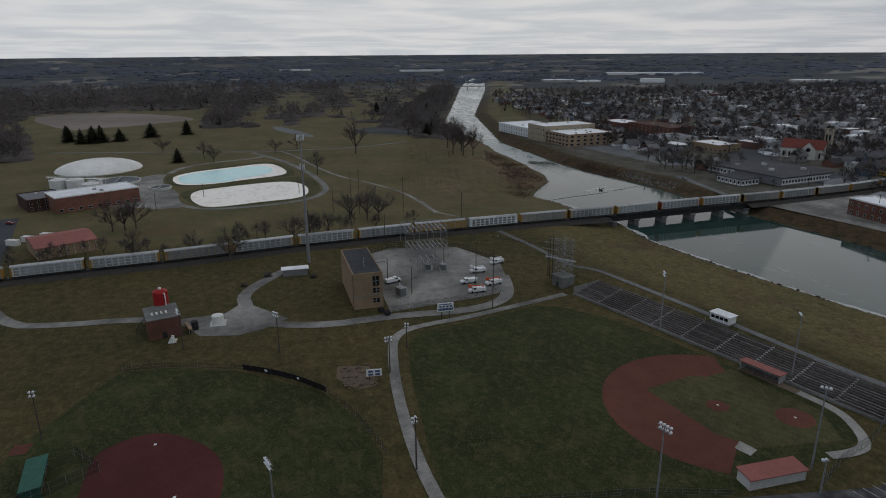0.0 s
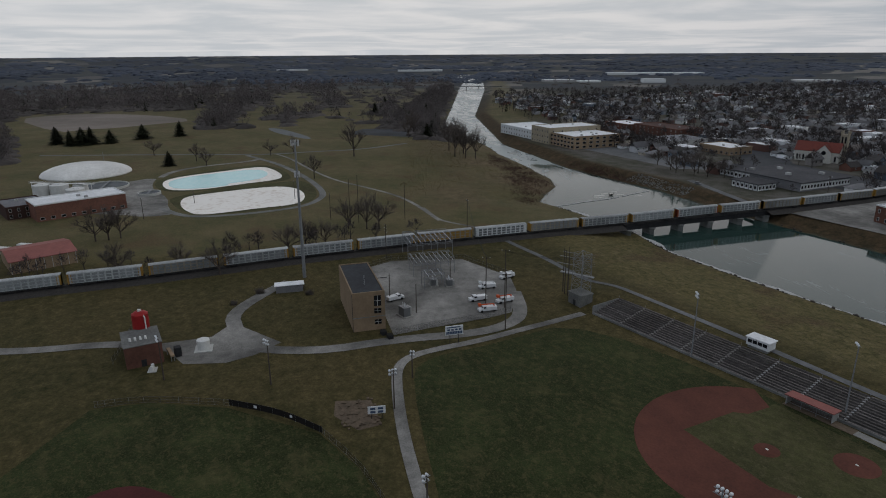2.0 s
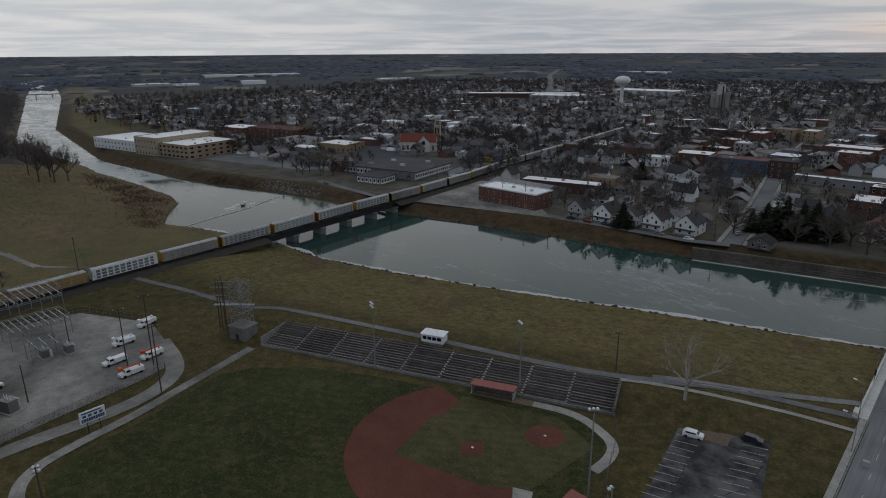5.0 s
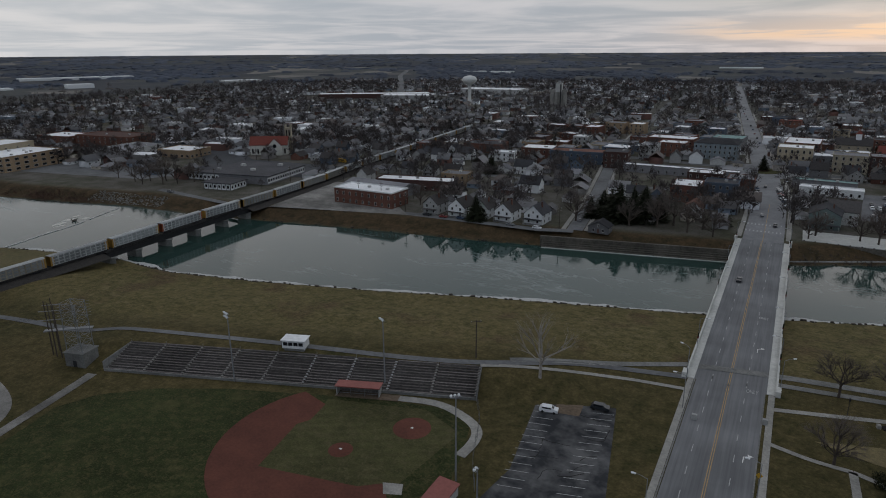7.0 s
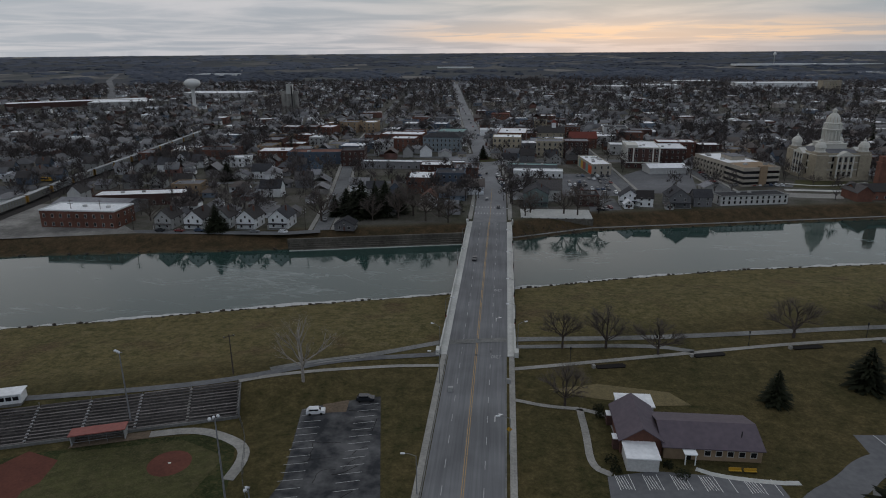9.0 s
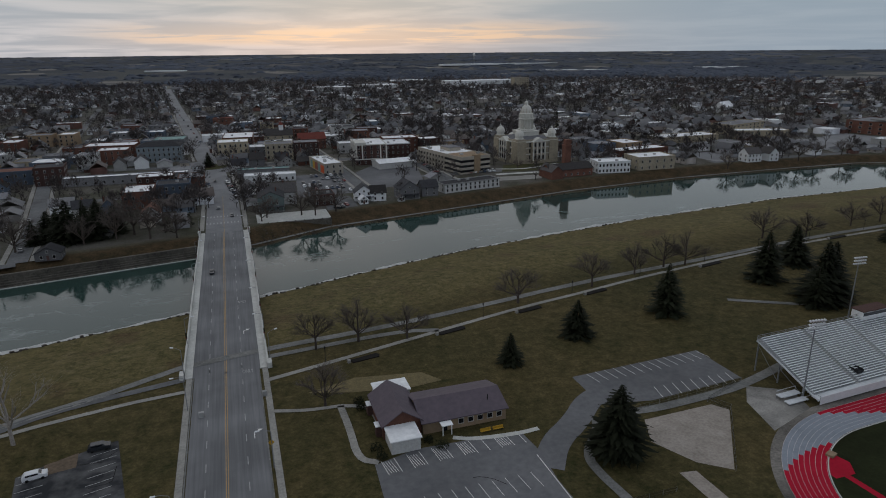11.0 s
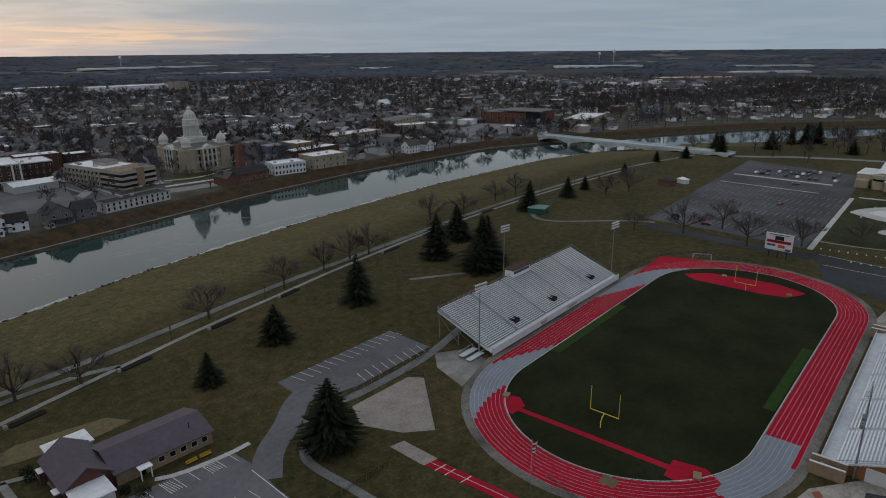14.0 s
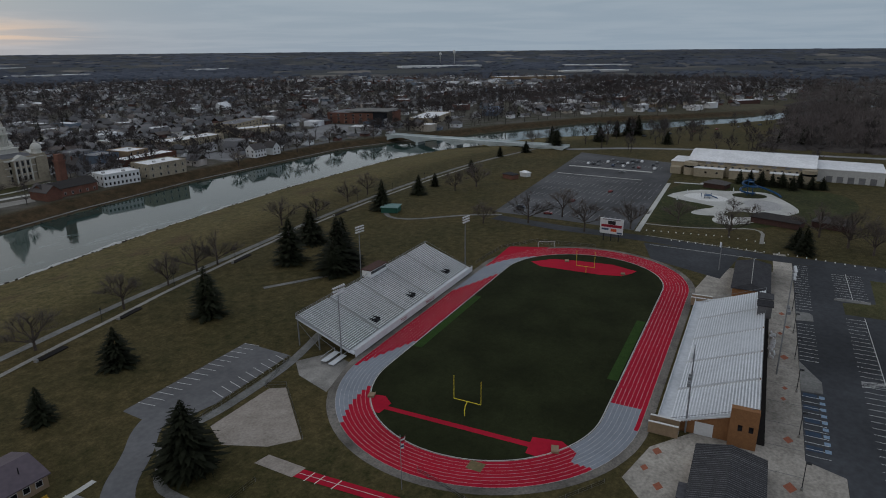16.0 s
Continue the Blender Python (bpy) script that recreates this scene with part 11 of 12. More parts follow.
def cone_arrays(seed, n=34):
    r_ = np.random.RandomState(seed)
    v, t = [], []
    for k in range(n):
        f = k / n
        a = r_.uniform(0, 6.28)
        rr = 0.3 * (1 - f) ** 0.9 + 0.02
        d = np.array((math.cos(a), math.sin(a), -0.25))
        p = np.array((0, 0, 0.08 + 0.92 * f))
        s = np.array((-math.sin(a), math.cos(a), 0)) * rr * 0.55
        t.append((len(v), len(v) + 1, len(v) + 2))
        v.extend((p + (0, 0, 0.05), p + d * rr + s, p + d * rr - s))
    return np.array(v), np.array(t)


twig_far = mat("woodland_twigs", (0.150, 0.130, 0.124), (0.084, 0.074, 0.072), 30, 0.95, stain=0.3, fine=0.05)
twig_town = mat("town_twigs", (0.098, 0.084, 0.080), (0.050, 0.044, 0.044), 20, 0.95, stain=0.35, fine=0.05)
thicket = mat("woodland_thicket", (0.088, 0.077, 0.071), (0.044, 0.039, 0.037), 14, 0.95, stain=0.35, fine=0.12)
# distance haze is put into this blue-grey base colour
twig_haze = mat("haze_tinted_woods", (0.066, 0.076, 0.098), (0.048, 0.056, 0.073), 60, 0.95, stain=0.35, fine=0.1)
T_TOWN = [tree_arrays(s, 120, 7) for s in range(6)]
T_MID = [tree_arrays(70 + s, 72, 4, (0.010, 0.024)) for s in range(6)]
T_WOOD = [tree_arrays(40 + s, 66, 4, (0.011, 0.026)) for s in range(6)]


def canopy_arrays(seed, n=8):
    """A ragged mound of close-set crowns, of unit height and width."""
    r_ = np.random.RandomState(seed)
    v = []
    for rad, z in ((0.5, 0.0), (0.36, 0.6), (0.17, 0.94)):
        for k in range(n):
            a, q = 6.2832 * (k + r_.uniform(-0.3, 0.3)) / n, rad * r_.uniform(0.7, 1.2)
            v.append((q * math.cos(a), q * math.sin(a), z * r_.uniform(0.72, 1.15)))
    v.append((0, 0, 0.9))
    t = []
    for lv in (0, n):
        for k in range(n):
            a, b = lv + k, lv + (k + 1) % n
            t += [(a, b, b + n), (a, b + n, a + n)]
    t += [(2 * n + k, 2 * n + (k + 1) % n, 3 * n) for k in range(n)]
    return np.array(v, float), np.array(t)


T_CANOPY = [canopy_arrays(s, 7) for s in range(7)]
T_CONE = [cone_arrays(s) for s in range(3)]
wr = random.Random(99)
town_spots, wood_spots, cone_spots = [], [], []
while len(town_spots) < 10200:
    x, y = wr.uniform(-1250, 1250), wr.uniform(320, 1850)
    r = math.hypot(x, y)
    if r > 1800 or y < river_far_y(x) + 26 or (x > -60 and x < 260 and y < 620 and wr.random() < 0.45):
        continue
    if not clear(x, y, -4) or not off_roads(x, y, 7) or (abs(x + 0.49 * y) < 34 and 880 < y < 985):
        continue
    if any(p[0] < x < p[2] and p[1] < y < p[3] for p in lots) and wr.random() < 0.93:
        continue
    if -200 < x < 150 and 470 < y < 640 and wr.random() < 0.6:
        continue
    if r < 520 and wr.random() < 0.3:
        continue
    nz = noise.noise((x / 90, y / 90, 5.0)) + 0.6 * noise.noise((x / 30, y / 30, 8.0))
    if wr.random() > 0.55 + 1.1 * nz + (0.25 if r > 800 else 0):
        continue
    h = wr.uniform(7, 15) if r < 700 else wr.uniform(8, 16)
    if wr.random() < 0.06:
        cone_spots.append((x, y, gz(x, y), h, h * wr.uniform(0.6, 0.8)))
    else:
        town_spots.append((x, y, gz(x, y), h, h * wr.uniform(0.8, 1.15)))

count = 0
while count < 1150:            # street and garden trees of the inner town
    x, y = wr.uniform(-640, 640), wr.uniform(300, 720)
    r = math.hypot(x, y)
    if r > 720 or y < river_far_y(x) + 20 or not off_roads(x, y, 6.5) or not clear(x, y, -18):
        continue
    if any(p[0] < x < p[2] and p[1] < y < p[3] for p in lots) and wr.random() < 0.9:
        continue
    if wr.random() > 0.5 + 1.2 * noise.noise((x / 45, y / 45, 7.0)) or (-200 < x < 150 and 470 < y and wr.random() < 0.7):
        continue
    h = wr.uniform(6, 15)
    count += 1
    town_spots.append((x, y, gz(x, y), h, h * wr.uniform(0.8, 1.15)))


def wood_density(x, y):
    """Woods in true distance; fields lie open between them."""
    r = math.hypot(x, y)
    nz = noise.noise((x / 700, y / 700, 0.3)) + 0.5 * noise.noise((x / 230, y / 230, 2.0))
    if -2600 < x < -760 and -1500 < y < 150 and r < 1900:
        if (-1070 < x < -700 and -350 < y < -95) or (x > -790 and y > -110):
            return 0.0
        if -1480 < x and y > -70 - (x + 780) * 0.12:          # golf course: lawns between belts of trees
            clump = noise.noise((x / 120, y / 60, 4.0)) + 0.5 * noise.noise((x / 40, y / 30, 1.0))
            return 0.75 if clump > 0.16 else 0.03
        return 1.0
    if -1000 < x < -560 and -700 < y < -250 + (x + 672) * 0.325:
        return 0.9
    if -1500 < x < -700 and 120 < y < 330 and y < np.interp(x, [-1500, -800], [400, 185]):
        return 0.3
    if 560 < x < 1700 and -700 < y < 30:
        return 0.95 if y < 20 - (x - 560) * 0.02 else 0.4
    if r < 1700:
        return 0.0
    return 0.95 if nz > -0.05 else 0.04


tries = 0
while len(wood_spots) < 13500 and tries < 260000:
    tries += 1
    a, f = wr.uniform(-2.2, 1.95), wr.random()
    R = 620 / (1 - f * 0.965)
    x, y = R * math.sin(a), R * math.cos(a)
    if wr.random() > wood_density(x, y) or (R > 1500 and not off_roads(x, y, 60)):
        continue
    if abs(y - river_far_y(x)) < 90 and x < 0 and x > -1850 and y > np.interp(x, [-1850, -800, 0], [500, 200, 230]):
        continue
    fx, fy, fs = far_xy(x, y)
    h = wr.uniform(11, 18) * fs * (1 if R < 1900 else 0.5)
    w = max(h * wr.uniform(0.8, 1.2), R * fs * wr.uniform(0.012, 0.026) if R > 1900 else 0)
    if R < 1900 and wr.random() < 0.03:
        cone_spots.append((fx, fy, gz(fx, fy) - 0.3, h, h * 0.8))
    else:
        wood_spots.append((fx, fy, gz(fx, fy) - 0.3, h, w))
for _ in range(420):         # riverside scrub wood beyond the railway
    x, y = wr.uniform(-1480, -600), 0
    y = np.interp(x, [-1600, -800, -600], [462, 205, 198]) - wr.uniform(4, 60)
    wood_spots.append((x, y, gz(x, y), wr.uniform(9, 18), wr.uniform(9, 15)))
for _ in range(130):         # along the railway and behind the strip
    y = wr.uniform(-200, 60)
    x = rail_x(y) - wr.uniform(8, 26)
    if wr.random() < 0.4:
        town_spots.append((x, y, 0, wr.uniform(5, 10), wr.uniform(5, 10)))
count = 0
while count < 330:             # park and gardens beyond the arched bridge
    x, y = wr.uniform(560, 1500), wr.uniform(40, 420)
    if y < river_far_y(x) + 14 or math.hypot(x, y) > 1550 or not clear(x, y, -10) or wr.random() > 0.35 + 1.3 * noise.noise((x / 70, y / 70, 3.0)) + (y - 200) / 500:
        continue
    h = wr.uniform(9, 17)
    count += 1
    town_spots.append((x, y, gz(x, y), h, h * wr.uniform(0.8, 1.15)))
count = 0
while count < 1500:            # the wooded eastern suburb
    x, y = wr.uniform(640, 1750), wr.uniform(0, 520)
    if y < river_far_y(x) + 75 or math.hypot(x, y) > 1800 or not clear(x, y, -6) or wr.random() > 0.4 + 0.9 * noise.noise((x / 80, y / 80, 11.0)) + (y - river_far_y(x)) / 500:
        continue
    h = wr.uniform(9, 17)
    count += 1
    town_spots.append((x, y, gz(x, y), h, h * wr.uniform(0.8, 1.15)))
for _ in range(260):           # trees thinning out before the eastern woods
    x, y = wr.uniform(520, 820), wr.uniform(-60, 190)
    if y > np.interp(x, [620, 667, 782, 883], [225, 180, 115, 45]) - 12 or wr.random() > 0.3 + 1.2 * noise.noise((x / 60, y / 60, 6.0)):
        continue
    h = wr.uniform(11, 18)
    town_spots.append((x, y, gz(x, y), h, h * wr.uniform(0.8, 1.1)))
wood_mesh("town_trees", [p for p in town_spots if math.hypot(p[0], p[1]) < 720], T_TOWN, twig_town, "bare brown street and garden trees of the town")
wood_mesh("outer_town_trees", [p for p in town_spots if math.hypot(p[0], p[1]) >= 720], T_MID, twig_town, "dense bare brown trees among the outer houses")
near_wood = [p for p in wood_spots if math.hypot(p[0], p[1]) < 1900]
wood_mesh("woodland", near_wood, T_WOOD, twig_far, "dense bare brown winter woodland", "woods")
wood_mesh("woodland_thicket", [(x, y, z, h * 0.24, w * 1.7) for x, y, z, h, w in near_wood], T_CANOPY, thicket, "low brown undergrowth of the winter woods", "woods", True)
# the farthest woods get the haze-tinted colour
wood_mesh("distant_woodland", [p for p in wood_spots if math.hypot(p[0], p[1]) >= 1900], T_CANOPY, twig_haze, "bare woods along the far horizon, coloured blue-grey for haze", "woods", True)
wood_mesh("far_conifers", cone_spots, T_CONE, M["needles"], "dark conifers scattered among the bare trees")


# red-brown scrub at the river bend, dead grass on the banks
def scrub(name, poly, count, h, material, label, width=0.05, seed=1):
    r_ = random.Random(seed)
    xs, ys_ = [p[0] for p in poly], [p[1] for p in poly]
    px_ = np.array([r_.uniform(min(xs), max(xs)) for _ in range(count * 3)])
    py_ = np.array([r_.uniform(min(ys_), max(ys_)) for _ in range(count * 3)])
    ok = inside(px_, py_, list(poly))
    px_, py_ = px_[ok][:count], py_[ok][:count]
    thin = np.array([noise.noise((x / 11, y / 11, seed)) + 0.5 * noise.noise((x / 4, y / 4, seed)) > -0.12 for x, y in zip(px_, py_)])
    px_, py_ = px_[thin], py_[thin]
    px_, py_ = px_ + np.array([r_.gauss(0, 3.5) for _ in px_]), py_ + np.array([r_.gauss(0, 3.0) for _ in py_])
    pz_ = heights(px_, py_)
    v, t = [], []
    for x, y, z in zip(px_, py_, pz_):
        for _ in range(8):
            a, ln = r_.uniform(0, 6.28), h * r_.uniform(0.5, 1.1)
            dx_, dy_ = r_.uniform(-0.9, 0.9) * ln, r_.uniform(-0.9, 0.9) * ln
            w = width * ln
            t.append((len(v), len(v) + 1, len(v) + 2))
            v += [(x - math.cos(a) * w, y - math.sin(a) * w, z - 0.1), (x + math.cos(a) * w, y + math.sin(a) * w, z - 0.1), (x + dx_, y + dy_, z + ln)]
    return tagged(new(name, fast_mesh(name, v, t, [material])), label, "scrub", kind="stuff")


scrub("river_scrub", [(-530, 184), (-482, 187), (-427, 188), (-390, 180), (-356, 158), (-336, 144), (-350, 139), (-380, 150), (-406, 153), (-430, 166), (-466, 163), (-500, 174)], 3800, 1.5, M["reeds"], "dense red-brown scrub at the river bend", 0.028, 1)
scrub("river_scrub", [(-560, 186), (-500, 162), (-470, 140), (-400, 118), (-352, 100), (-330, 120), (-330, 150), (-372, 176), (-440, 190)], 1300, 1.0, M["straw"], "thin dry weeds among the red-brown scrub", 0.05, 6)
scrub("river_scrub", [(-470, 228), (-447, 236), (-420, 240), (-380, 245), (-388, 238), (-430, 230)], 1100, 1.7, M["reeds"], "red-brown scrub under the levee", 0.028, 2)
scrub("dry_grass", [(-640, 190), (-495, 150), (-380, 110), (-360, 70), (-480, 90), (-620, 130)], 2500, 0.9, M["straw"], "tufts of dry yellow grass", 0.1, 3)
scrub("bank_debris", [(-30, 300), (-18, 308), (45, 328), (46, 320), (8, 303)], 600, 1.0, M["twig"], "driftwood and rubble under the terrace", 0.1, 4)


# ---------------------------------------------------------------- vehicles
def car(paint, kind="suv", label=""):
    ob = thing("car", 0, 0, 0, 0, label, "car", "parked cars")
    L, W, H = {"suv": (4.6, 1.85, 1.68), "sedan": (4.7, 1.82, 1.42), "van": (5.6, 2.0, 2.3)}[kind]
    prof = {"suv": [(-.5, .22), (-.5, .58), (-.47, .66), (-.3, .70), (-.17, 1.0), (.36, 1.0), (.47, .68), (.5, .6), (.5, .22)],
            "sedan": [(-.5, .24), (-.5, .6), (-.46, .68), (-.22, .72), (-.08, 1.0), (.2, 1.0), (.36, .74), (.48, .7), (.5, .58), (.5, .24)],
            "van": [(-.5, .18), (-.5, .5), (-.46, .58), (-.36, .62), (-.26, .98), (.48, 1.0), (.5, .96), (.5, .18)]}[kind]
    bm = bmesh.new()
    a, b = [], []
    for y, z in prof:
        t = 0.82 if z > 0.9 else 0.96 if z > 0.62 else 1.0
        a.append(bm.verts.new((-W / 2 * t, y * L, z * H)))
        b.append(bm.verts.new((W / 2 * t, y * L, z * H)))
    n = len(prof)
    for k in range(n):
        bm.faces.new((a[k], b[k], b[(k + 1) % n], a[(k + 1) % n]))
    bm.faces.new(a)
    bm.faces.new(b[::-1])
    bmesh.ops.recalc_face_normals(bm, faces=bm.faces[:])
    body = part("body", bm, M[paint], ob)
    zt, zb = (0.95 * H, 0.70 * H)
    y0, y1 = (-.15 * L, .34 * L) if kind == "suv" else (-.06 * L, .2 * L) if kind == "sedan" else (-.24 * L, -.08 * L)
    for s in (-1, 1):
        part("side_glass", boxm((min(s * W * 0.43, s * W * 0.475), max(s * W * 0.43, s * W * 0.475), y0, y1, zb, zt - 0.04)), M["glass_dark"], ob)
    k0 = {"suv": (3, 4), "sedan": (3, 4), "van": (3, 4)}[kind]
    (ya, za), (yb, zb2) = prof[k0[0]], prof[k0[1]]
    bm = bmesh.new()
    v = [bm.verts.new((x * W, y * L - 0.03, z * H + 0.03)) for x, y, z in ((-.42, ya + .02, za + .02), (.42, ya + .02, za + .02), (.38, yb, zb2 - .03), (-.38, yb, zb2 - .03))]
    bm.faces.new(v)
    part("windscreen", bm, M["glass_dark"], ob)
    for sx_ in (-1, 1):
        for y in (-.31 * L, .31 * L):
            part("wheel", tubes(((sx_ * W * 0.40, y, 0.33), (sx_ * W * 0.51, y, 0.33), 0.33), n=12), M["rubber"], ob)
    return ob


CARS = [car("car_white", "suv", "white sport utility car parked on asphalt"), car("car_dark", "sedan", "black sedan parked on asphalt"), car("car_grey", "sedan", "silver grey sedan parked on asphalt"), car("car_grey", "suv", "grey sport utility car parked"), car("car_red", "sedan", "dark red sedan parked"), car("car_blue", "suv", "dark blue sport utility car parked"), car("car_dark", "suv", "black sport utility car parked")]
cused = set()
crng = random.Random(8)


def park(k, x, y, rz, z=0.08):
    m = pose(x, y, gz(x, y) + z if abs(x + 6.6) > 12 or y > 325 or y < 165 else 0.08, 0, 0, rz)
    if k in cused:
        c = copy_thing(CARS[k], m)
        if math.hypot(x, y) > 420:
            for o in [o for o in c.children if o.name.startswith("wheel")]:
                bpy.data.objects.remove(o)
    else:
        CARS[k].matrix_basis = m
        cused.add(k)


park(0, -44.8, 134.6, 100)
park(6, -33.8, 141.5, 95)
park(1, -11.5, 258, 0)
for x, y, a in ((-2.5, 352, 0), (-9.5, 372, 180), (-3, 430, 0), (-12, 455, 180)):
    park(crng.choice((1, 2, 3)), x, y, a)
for k in range(6):
    park(crng.randrange(7), -14.0 - k * 0.6, 410 + k * 7, 150)
    park(crng.randrange(7), 0.2 - k * 0.9, 412 + k * 7, 30)
for r in range(6):
    for k in range(9):
        if crng.random() < 0.55:
            park(crng.randrange(7), 42 + k * 3.4 + r * 0.6, 394 + r * 11, 2)
for k in range(8):
    park(crng.randrange(7), 138 + k * 0.4, 428 + k * 6.2, 95)
for k in range(9):
    park(crng.randrange(7), 150 + k * 3.6, 424 - (k % 2) * 0.6, 4)
for r in range(3):
    for k in range(14):
        if crng.random() < 0.5:
            park(crng.randrange(7), 468 + r * 13, 93 + k * 3.7, 92)
for x, y in ((318, 132), (312, 114), (346, 112), (380, 100), (445, 110), (57, 352), (60, 356), (54, 350), (56, 372)):
    park(crng.randrange(7), x, y, crng.choice((90, 100, 10)))
for x, y, a in ((-93, 318, 10), (-88, 335, 10), (-97, 345, 10), (-104, 378, 10), (-98, 330, 190), (-170, 292, 90), (-150, 293, 90), (-122, 294, 90), (-108, 295, 90), (-160, 292, 90), (-345, 268, 95)):
    park(crng.randrange(7), x, y, a)
for k in range(12):
    x, y = -128 - k * 3.0, 530 + k * 22
    park(crng.randrange(7), -33 - k * 4.4 + crng.choice((-5.5, 5.5)), 670 + k * 38, 5)
for k in range(8):
    park(crng.randrange(7), 640 + k * 30, 140 - k * 18, 60)
for k, (x, y, a) in enumerate(((-330, -170, 60), (-320, -160, 60), (-338, -150, 150))):
    park(crng.randrange(7), x, y, a)


def utility_truck(x, y, rz, label, orange=False, boom=False):
    ob = thing("utility_truck", x, y, 0.08, rz, label, "truck", "trucks in the substation yard")
    bm = bmesh.new()
    prof = [(-3.4, 0.5), (-3.4, 1.25), (-2.3, 1.35), (-1.8, 2.2), (-0.6, 2.25), (-0.6, 0.5)]
    a = [bm.verts.new((-1, y_, z)) for y_, z in prof]
    b = [bm.verts.new((1, y_, z)) for y_, z in prof]
    n = len(prof)
    for k in range(n):
        bm.faces.new((a[k], b[k], b[(k + 1) % n], a[(k + 1) % n]))
    bm.faces.new(a)
    bm.faces.new(b[::-1])
    bmesh.ops.recalc_face_normals(bm, faces=bm.faces[:])
    part("cab", bm, M["car_white"], ob)
    part("windscreen", boxm((-0.85, 0.85, -2.15, -1.95, 1.55, 2.05)), M["glass_dark"], ob)
    for s in (-1, 1):
        part("side_glass", boxm((min(s * 0.98, s * 1.02), max(s * 0.98, s * 1.02), -1.75, -0.8, 1.45, 2.05)), M["glass_dark"], ob)
    part("service_body", boxm((-1.1, 1.1, -0.5, 3.2, 0.6, 1.9)), M["car_white"], ob)
    part("chassis", boxm((-0.5, 0.5, -3.3, 3.4, 0.35, 0.6)), M["steel_dark"], ob)
    if boom:
        part("boom", tubes(((0.2, 2.4, 1.9), (0.2, 2.2, 2.6), 0.25), ((0.2, 2.4, 2.6), (0.2, -2.6, 2.75), 0.2), n=6), M["orange"] if orange else M["car_white"], ob)
        part("bucket", boxm((-0.5, 0.6, -3.4, -2.5, 2.3, 3.2)), M["orange"] if orange else M["car_white"], ob)
    for s in (-1, 1):
        for yy in (-2.3, 2.2):
            part("wheel", tubes(((s * 0.75, yy, 0.45), (s * 1.1, yy, 0.45), 0.45), n=12), M["rubber"], ob)


utility_truck(-196.1, 69.3, 2, "white utility truck with a service body", False, True)
utility_truck(-185, 62, 4, "white utility truck in the gravel yard")
utility_truck(-174.6, 62.2, 1, "white bucket truck with an orange boom", True, True)
utility_truck(-181, 71, 10, "white truck carrying an orange lift", True, True)
utility_truck(-193.5, 33, 200, "white pickup truck behind the tan hall")
utility_truck(-205, 80.5, 20, "white service truck at the yard's edge", False, True)
bu = thing("school_bus", -318, 410, 0.1, 80, "yellow school bus parked by the railway", "bus")
part("body", boxm((-1.2, 1.2, -5.2, 4, 0.6, 3.0), (-1.1, 1.1, -6.4, -5.2, 0.6, 1.7)), M["bus_yellow"], bu)
part("window_band", boxm((-1.23, 1.23, -4.8, 3.7, 1.9, 2.6)), M["glass_dark"], bu)
for s in (-1, 1):
    for yy in (-4.4, 2.4):
        part("wheel", tubes(((s * 0.85, yy, 0.5), (s * 1.2, yy, 0.5), 0.5), n=12), M["rubber"], bu)

# park furniture: planting beds, path lamps, benches
for x, y, a, l_ in ((31, 165.3, 12, 8), (60.6, 174.8, 14, 9), (91, 182.2, 13, 9), (121, 189.2, 14, 9), (181, 200.4, 12, 11), (224, 208, 10, 11), (262, 212.5, 8, 11)):
    pb_ = thing("planting_bed", x, y, gz(x, y), a, "dark mulched planting bed beside the trail", "planting bed", "beds along the trail")
    bm = bmesh.new()
    prism(bm, [(-l_ / 2, -1), (l_ / 2, -1.2), (l_ / 2 + 0.6, 0), (l_ / 2, 1.1), (-l_ / 2, 1)], -0.2, 0.28)
    part("mulch", bm, M["mulch"], pb_)
    part("plaque_stone", boxm((-l_ / 2 - 1.2, -l_ / 2 - 0.4, -0.5, 0.5, -0.2, 0.9)), M["concrete"], pb_)
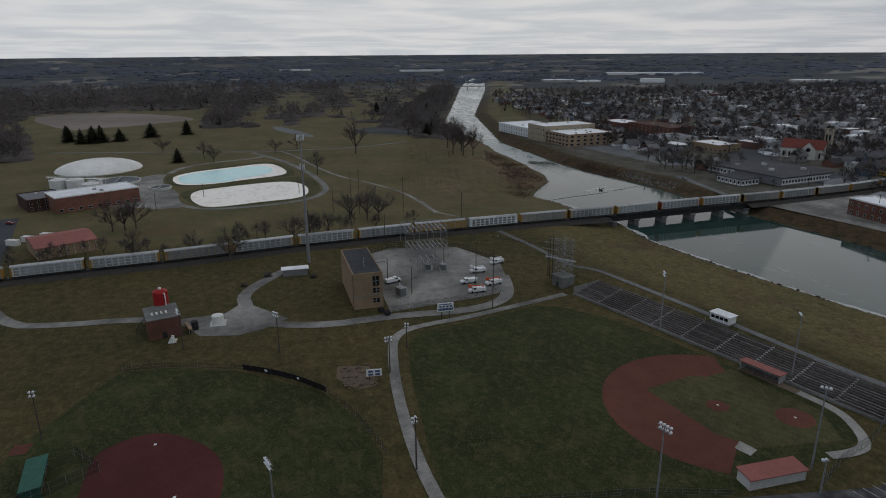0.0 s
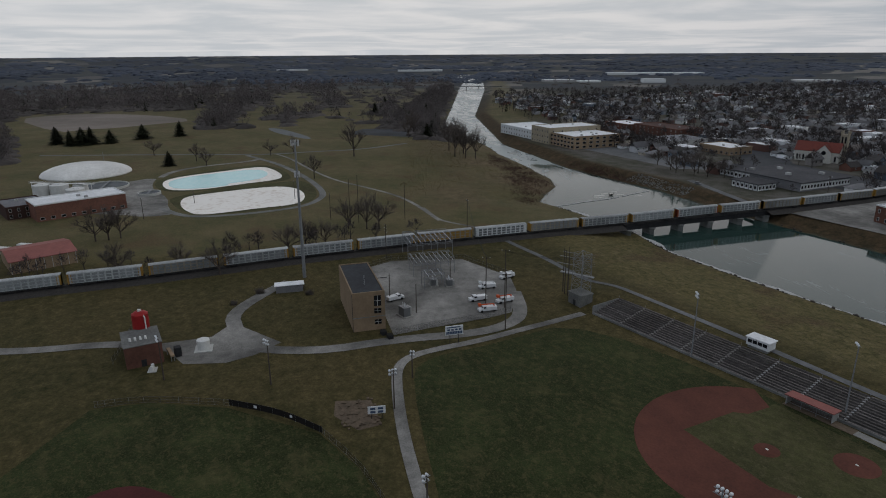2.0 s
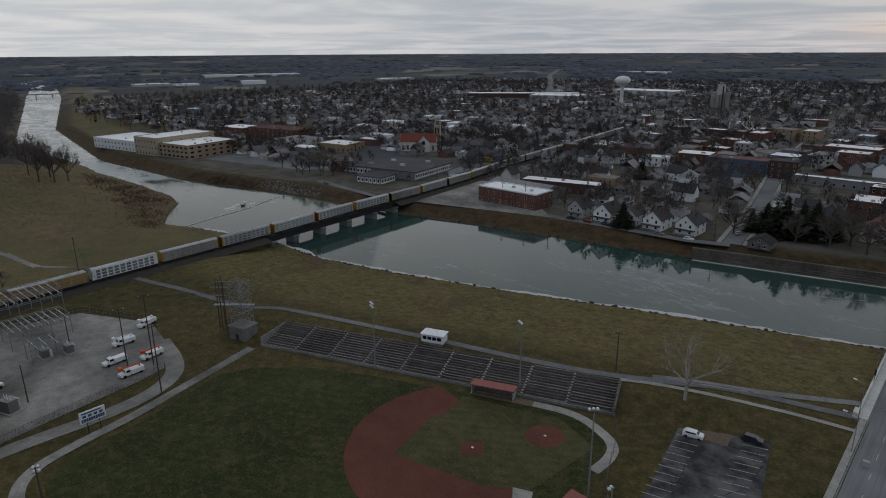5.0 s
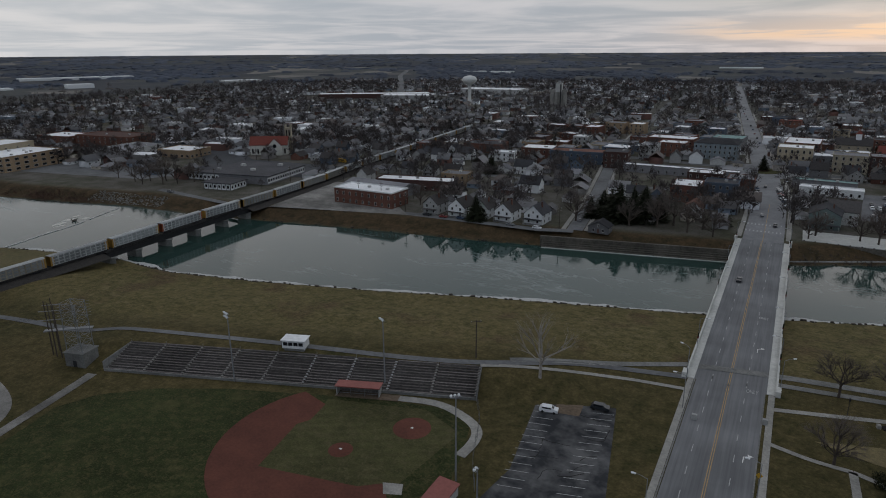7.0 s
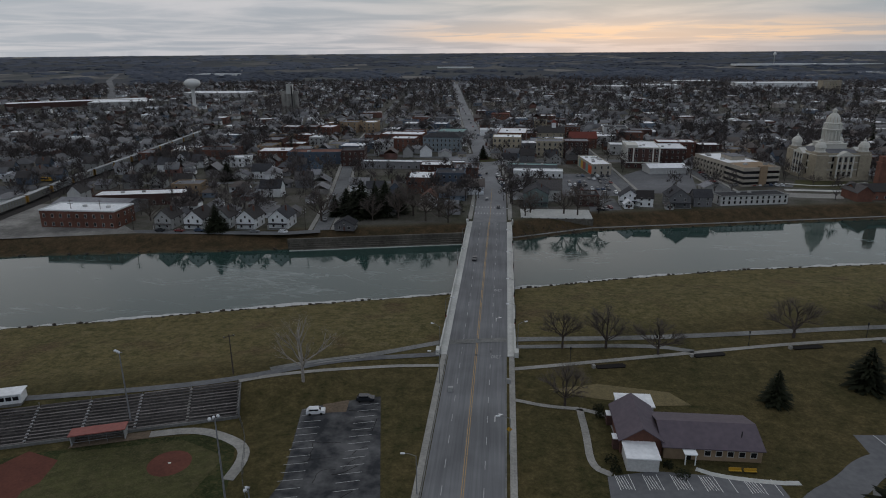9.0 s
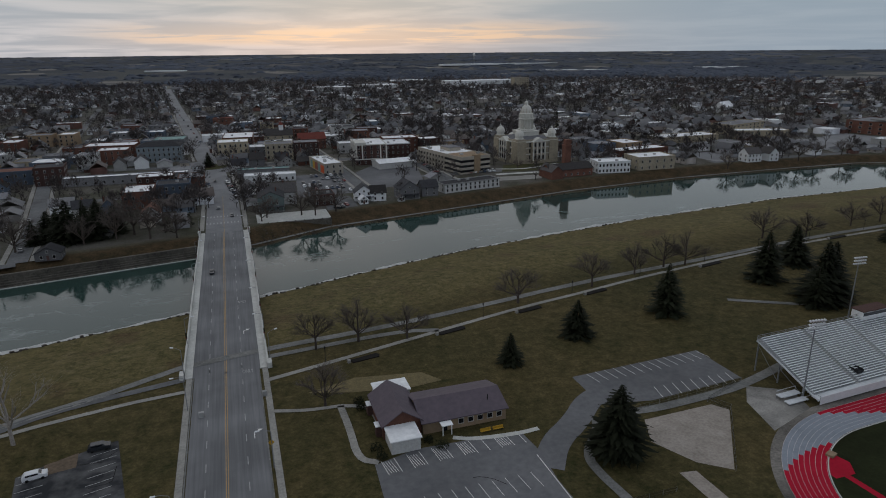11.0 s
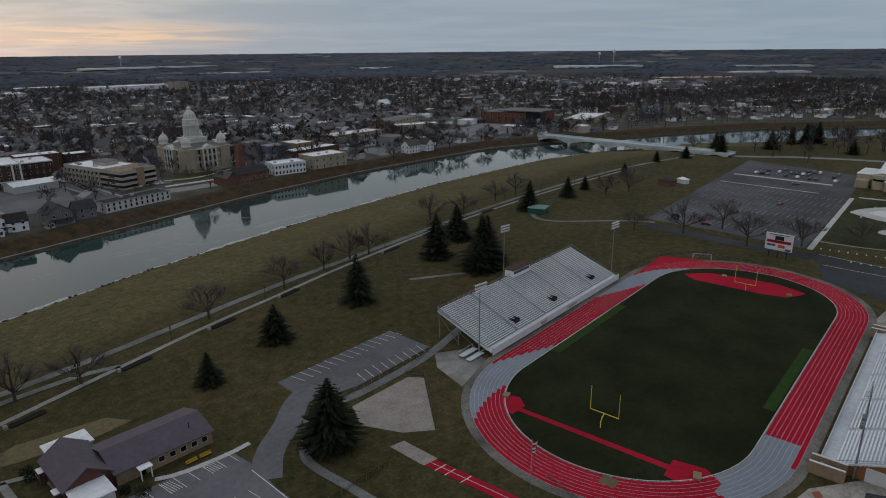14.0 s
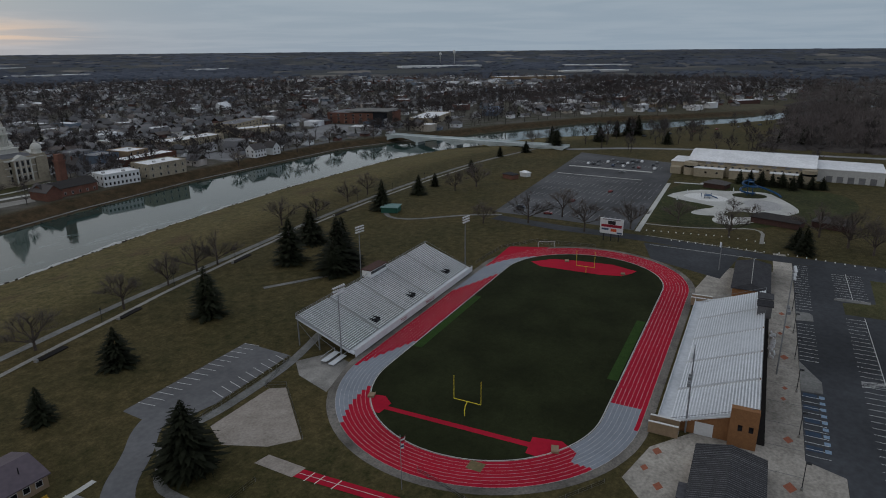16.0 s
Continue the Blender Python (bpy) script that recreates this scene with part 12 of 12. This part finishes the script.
lp = thing("path_lamp", 46, 176.5, gz(46, 176.5), 0, "black park lamp post beside the trail", "lamp post", "lamps along the trail")
part("post", tubes(((0, 0, -0.3), (0, 0, 4.2), 0.09, 0.06)), M["steel_dark"], lp)
part("lantern", tubes(((0, 0, 4.2), (0, 0, 4.9), 0.16, 0.26), ((0, 0, 4.9), (0, 0, 5.1), 0.3, 0.05), n=8), M["steel_dark"], lp)
for x, y in ((74, 181.5), (112, 190.5), (146, 198.4), (180, 203), (214, 210), (248, 215), (285, 218), (322, 219), (360, 219), (20, 166.5)):
    copy_thing(lp, pose(x, y, gz(x, y)))
ws_ = thing("warning_sign", 2.6, 128, 0, 0, "yellow diamond warning sign on a post", "road sign")
part("post", tubes(((0, 0, 0), (0, 0, 2.9), 0.05)), M["steel"], ws_)
part("plate", boxm((-0.5, 0.5, -0.04, 0.0, -0.5, 0.5)), M["bus_yellow"], ws_).matrix_basis = pose(0, -0.06, 2.5, 0, 45, 0)
for x, y in ((1.6, 153.5), (-13.6, 148)):
    cb = thing("control_cabinet", x + 1, y, 0, 0, "pale grey roadside control cabinet", "cabinet")
    part("body", boxm((-0.6, 0.6, -0.4, 0.4, 0, 1.4)), M["siding"], cb)
mo = thing("monument", -17, 519, 0.3, 0, "dark stone fountain in the roundabout", "fountain")
bm = bmesh.new()
lathe(bm, [(4.5, 0), (4.5, 0.7), (4.1, 0.7), (4.1, 0.3), (1.2, 0.3), (0.8, 2.4), (2.0, 2.8), (0.5, 3.2), (0.4, 5.5), (0.1, 7.5)], 18)
part("basin", bm, M["brick_dark"], mo)
# litter of rubble on the bare ground and spare plates on the lawn
rr = random.Random(4)
bm = bmesh.new()
for k in range(90):
    x, y = rr.uniform(-127, -114), rr.uniform(5, 15)
    s = rr.uniform(0.15, 0.5)
    box(bm, x - s, x + s, y - s * 0.7, y + s * 0.8, 0.05, 0.05 + s * 0.8)
solid("rubble", bm, M["dirt"], "broken brick rubble on bare earth", "rubble", kind="stuff")
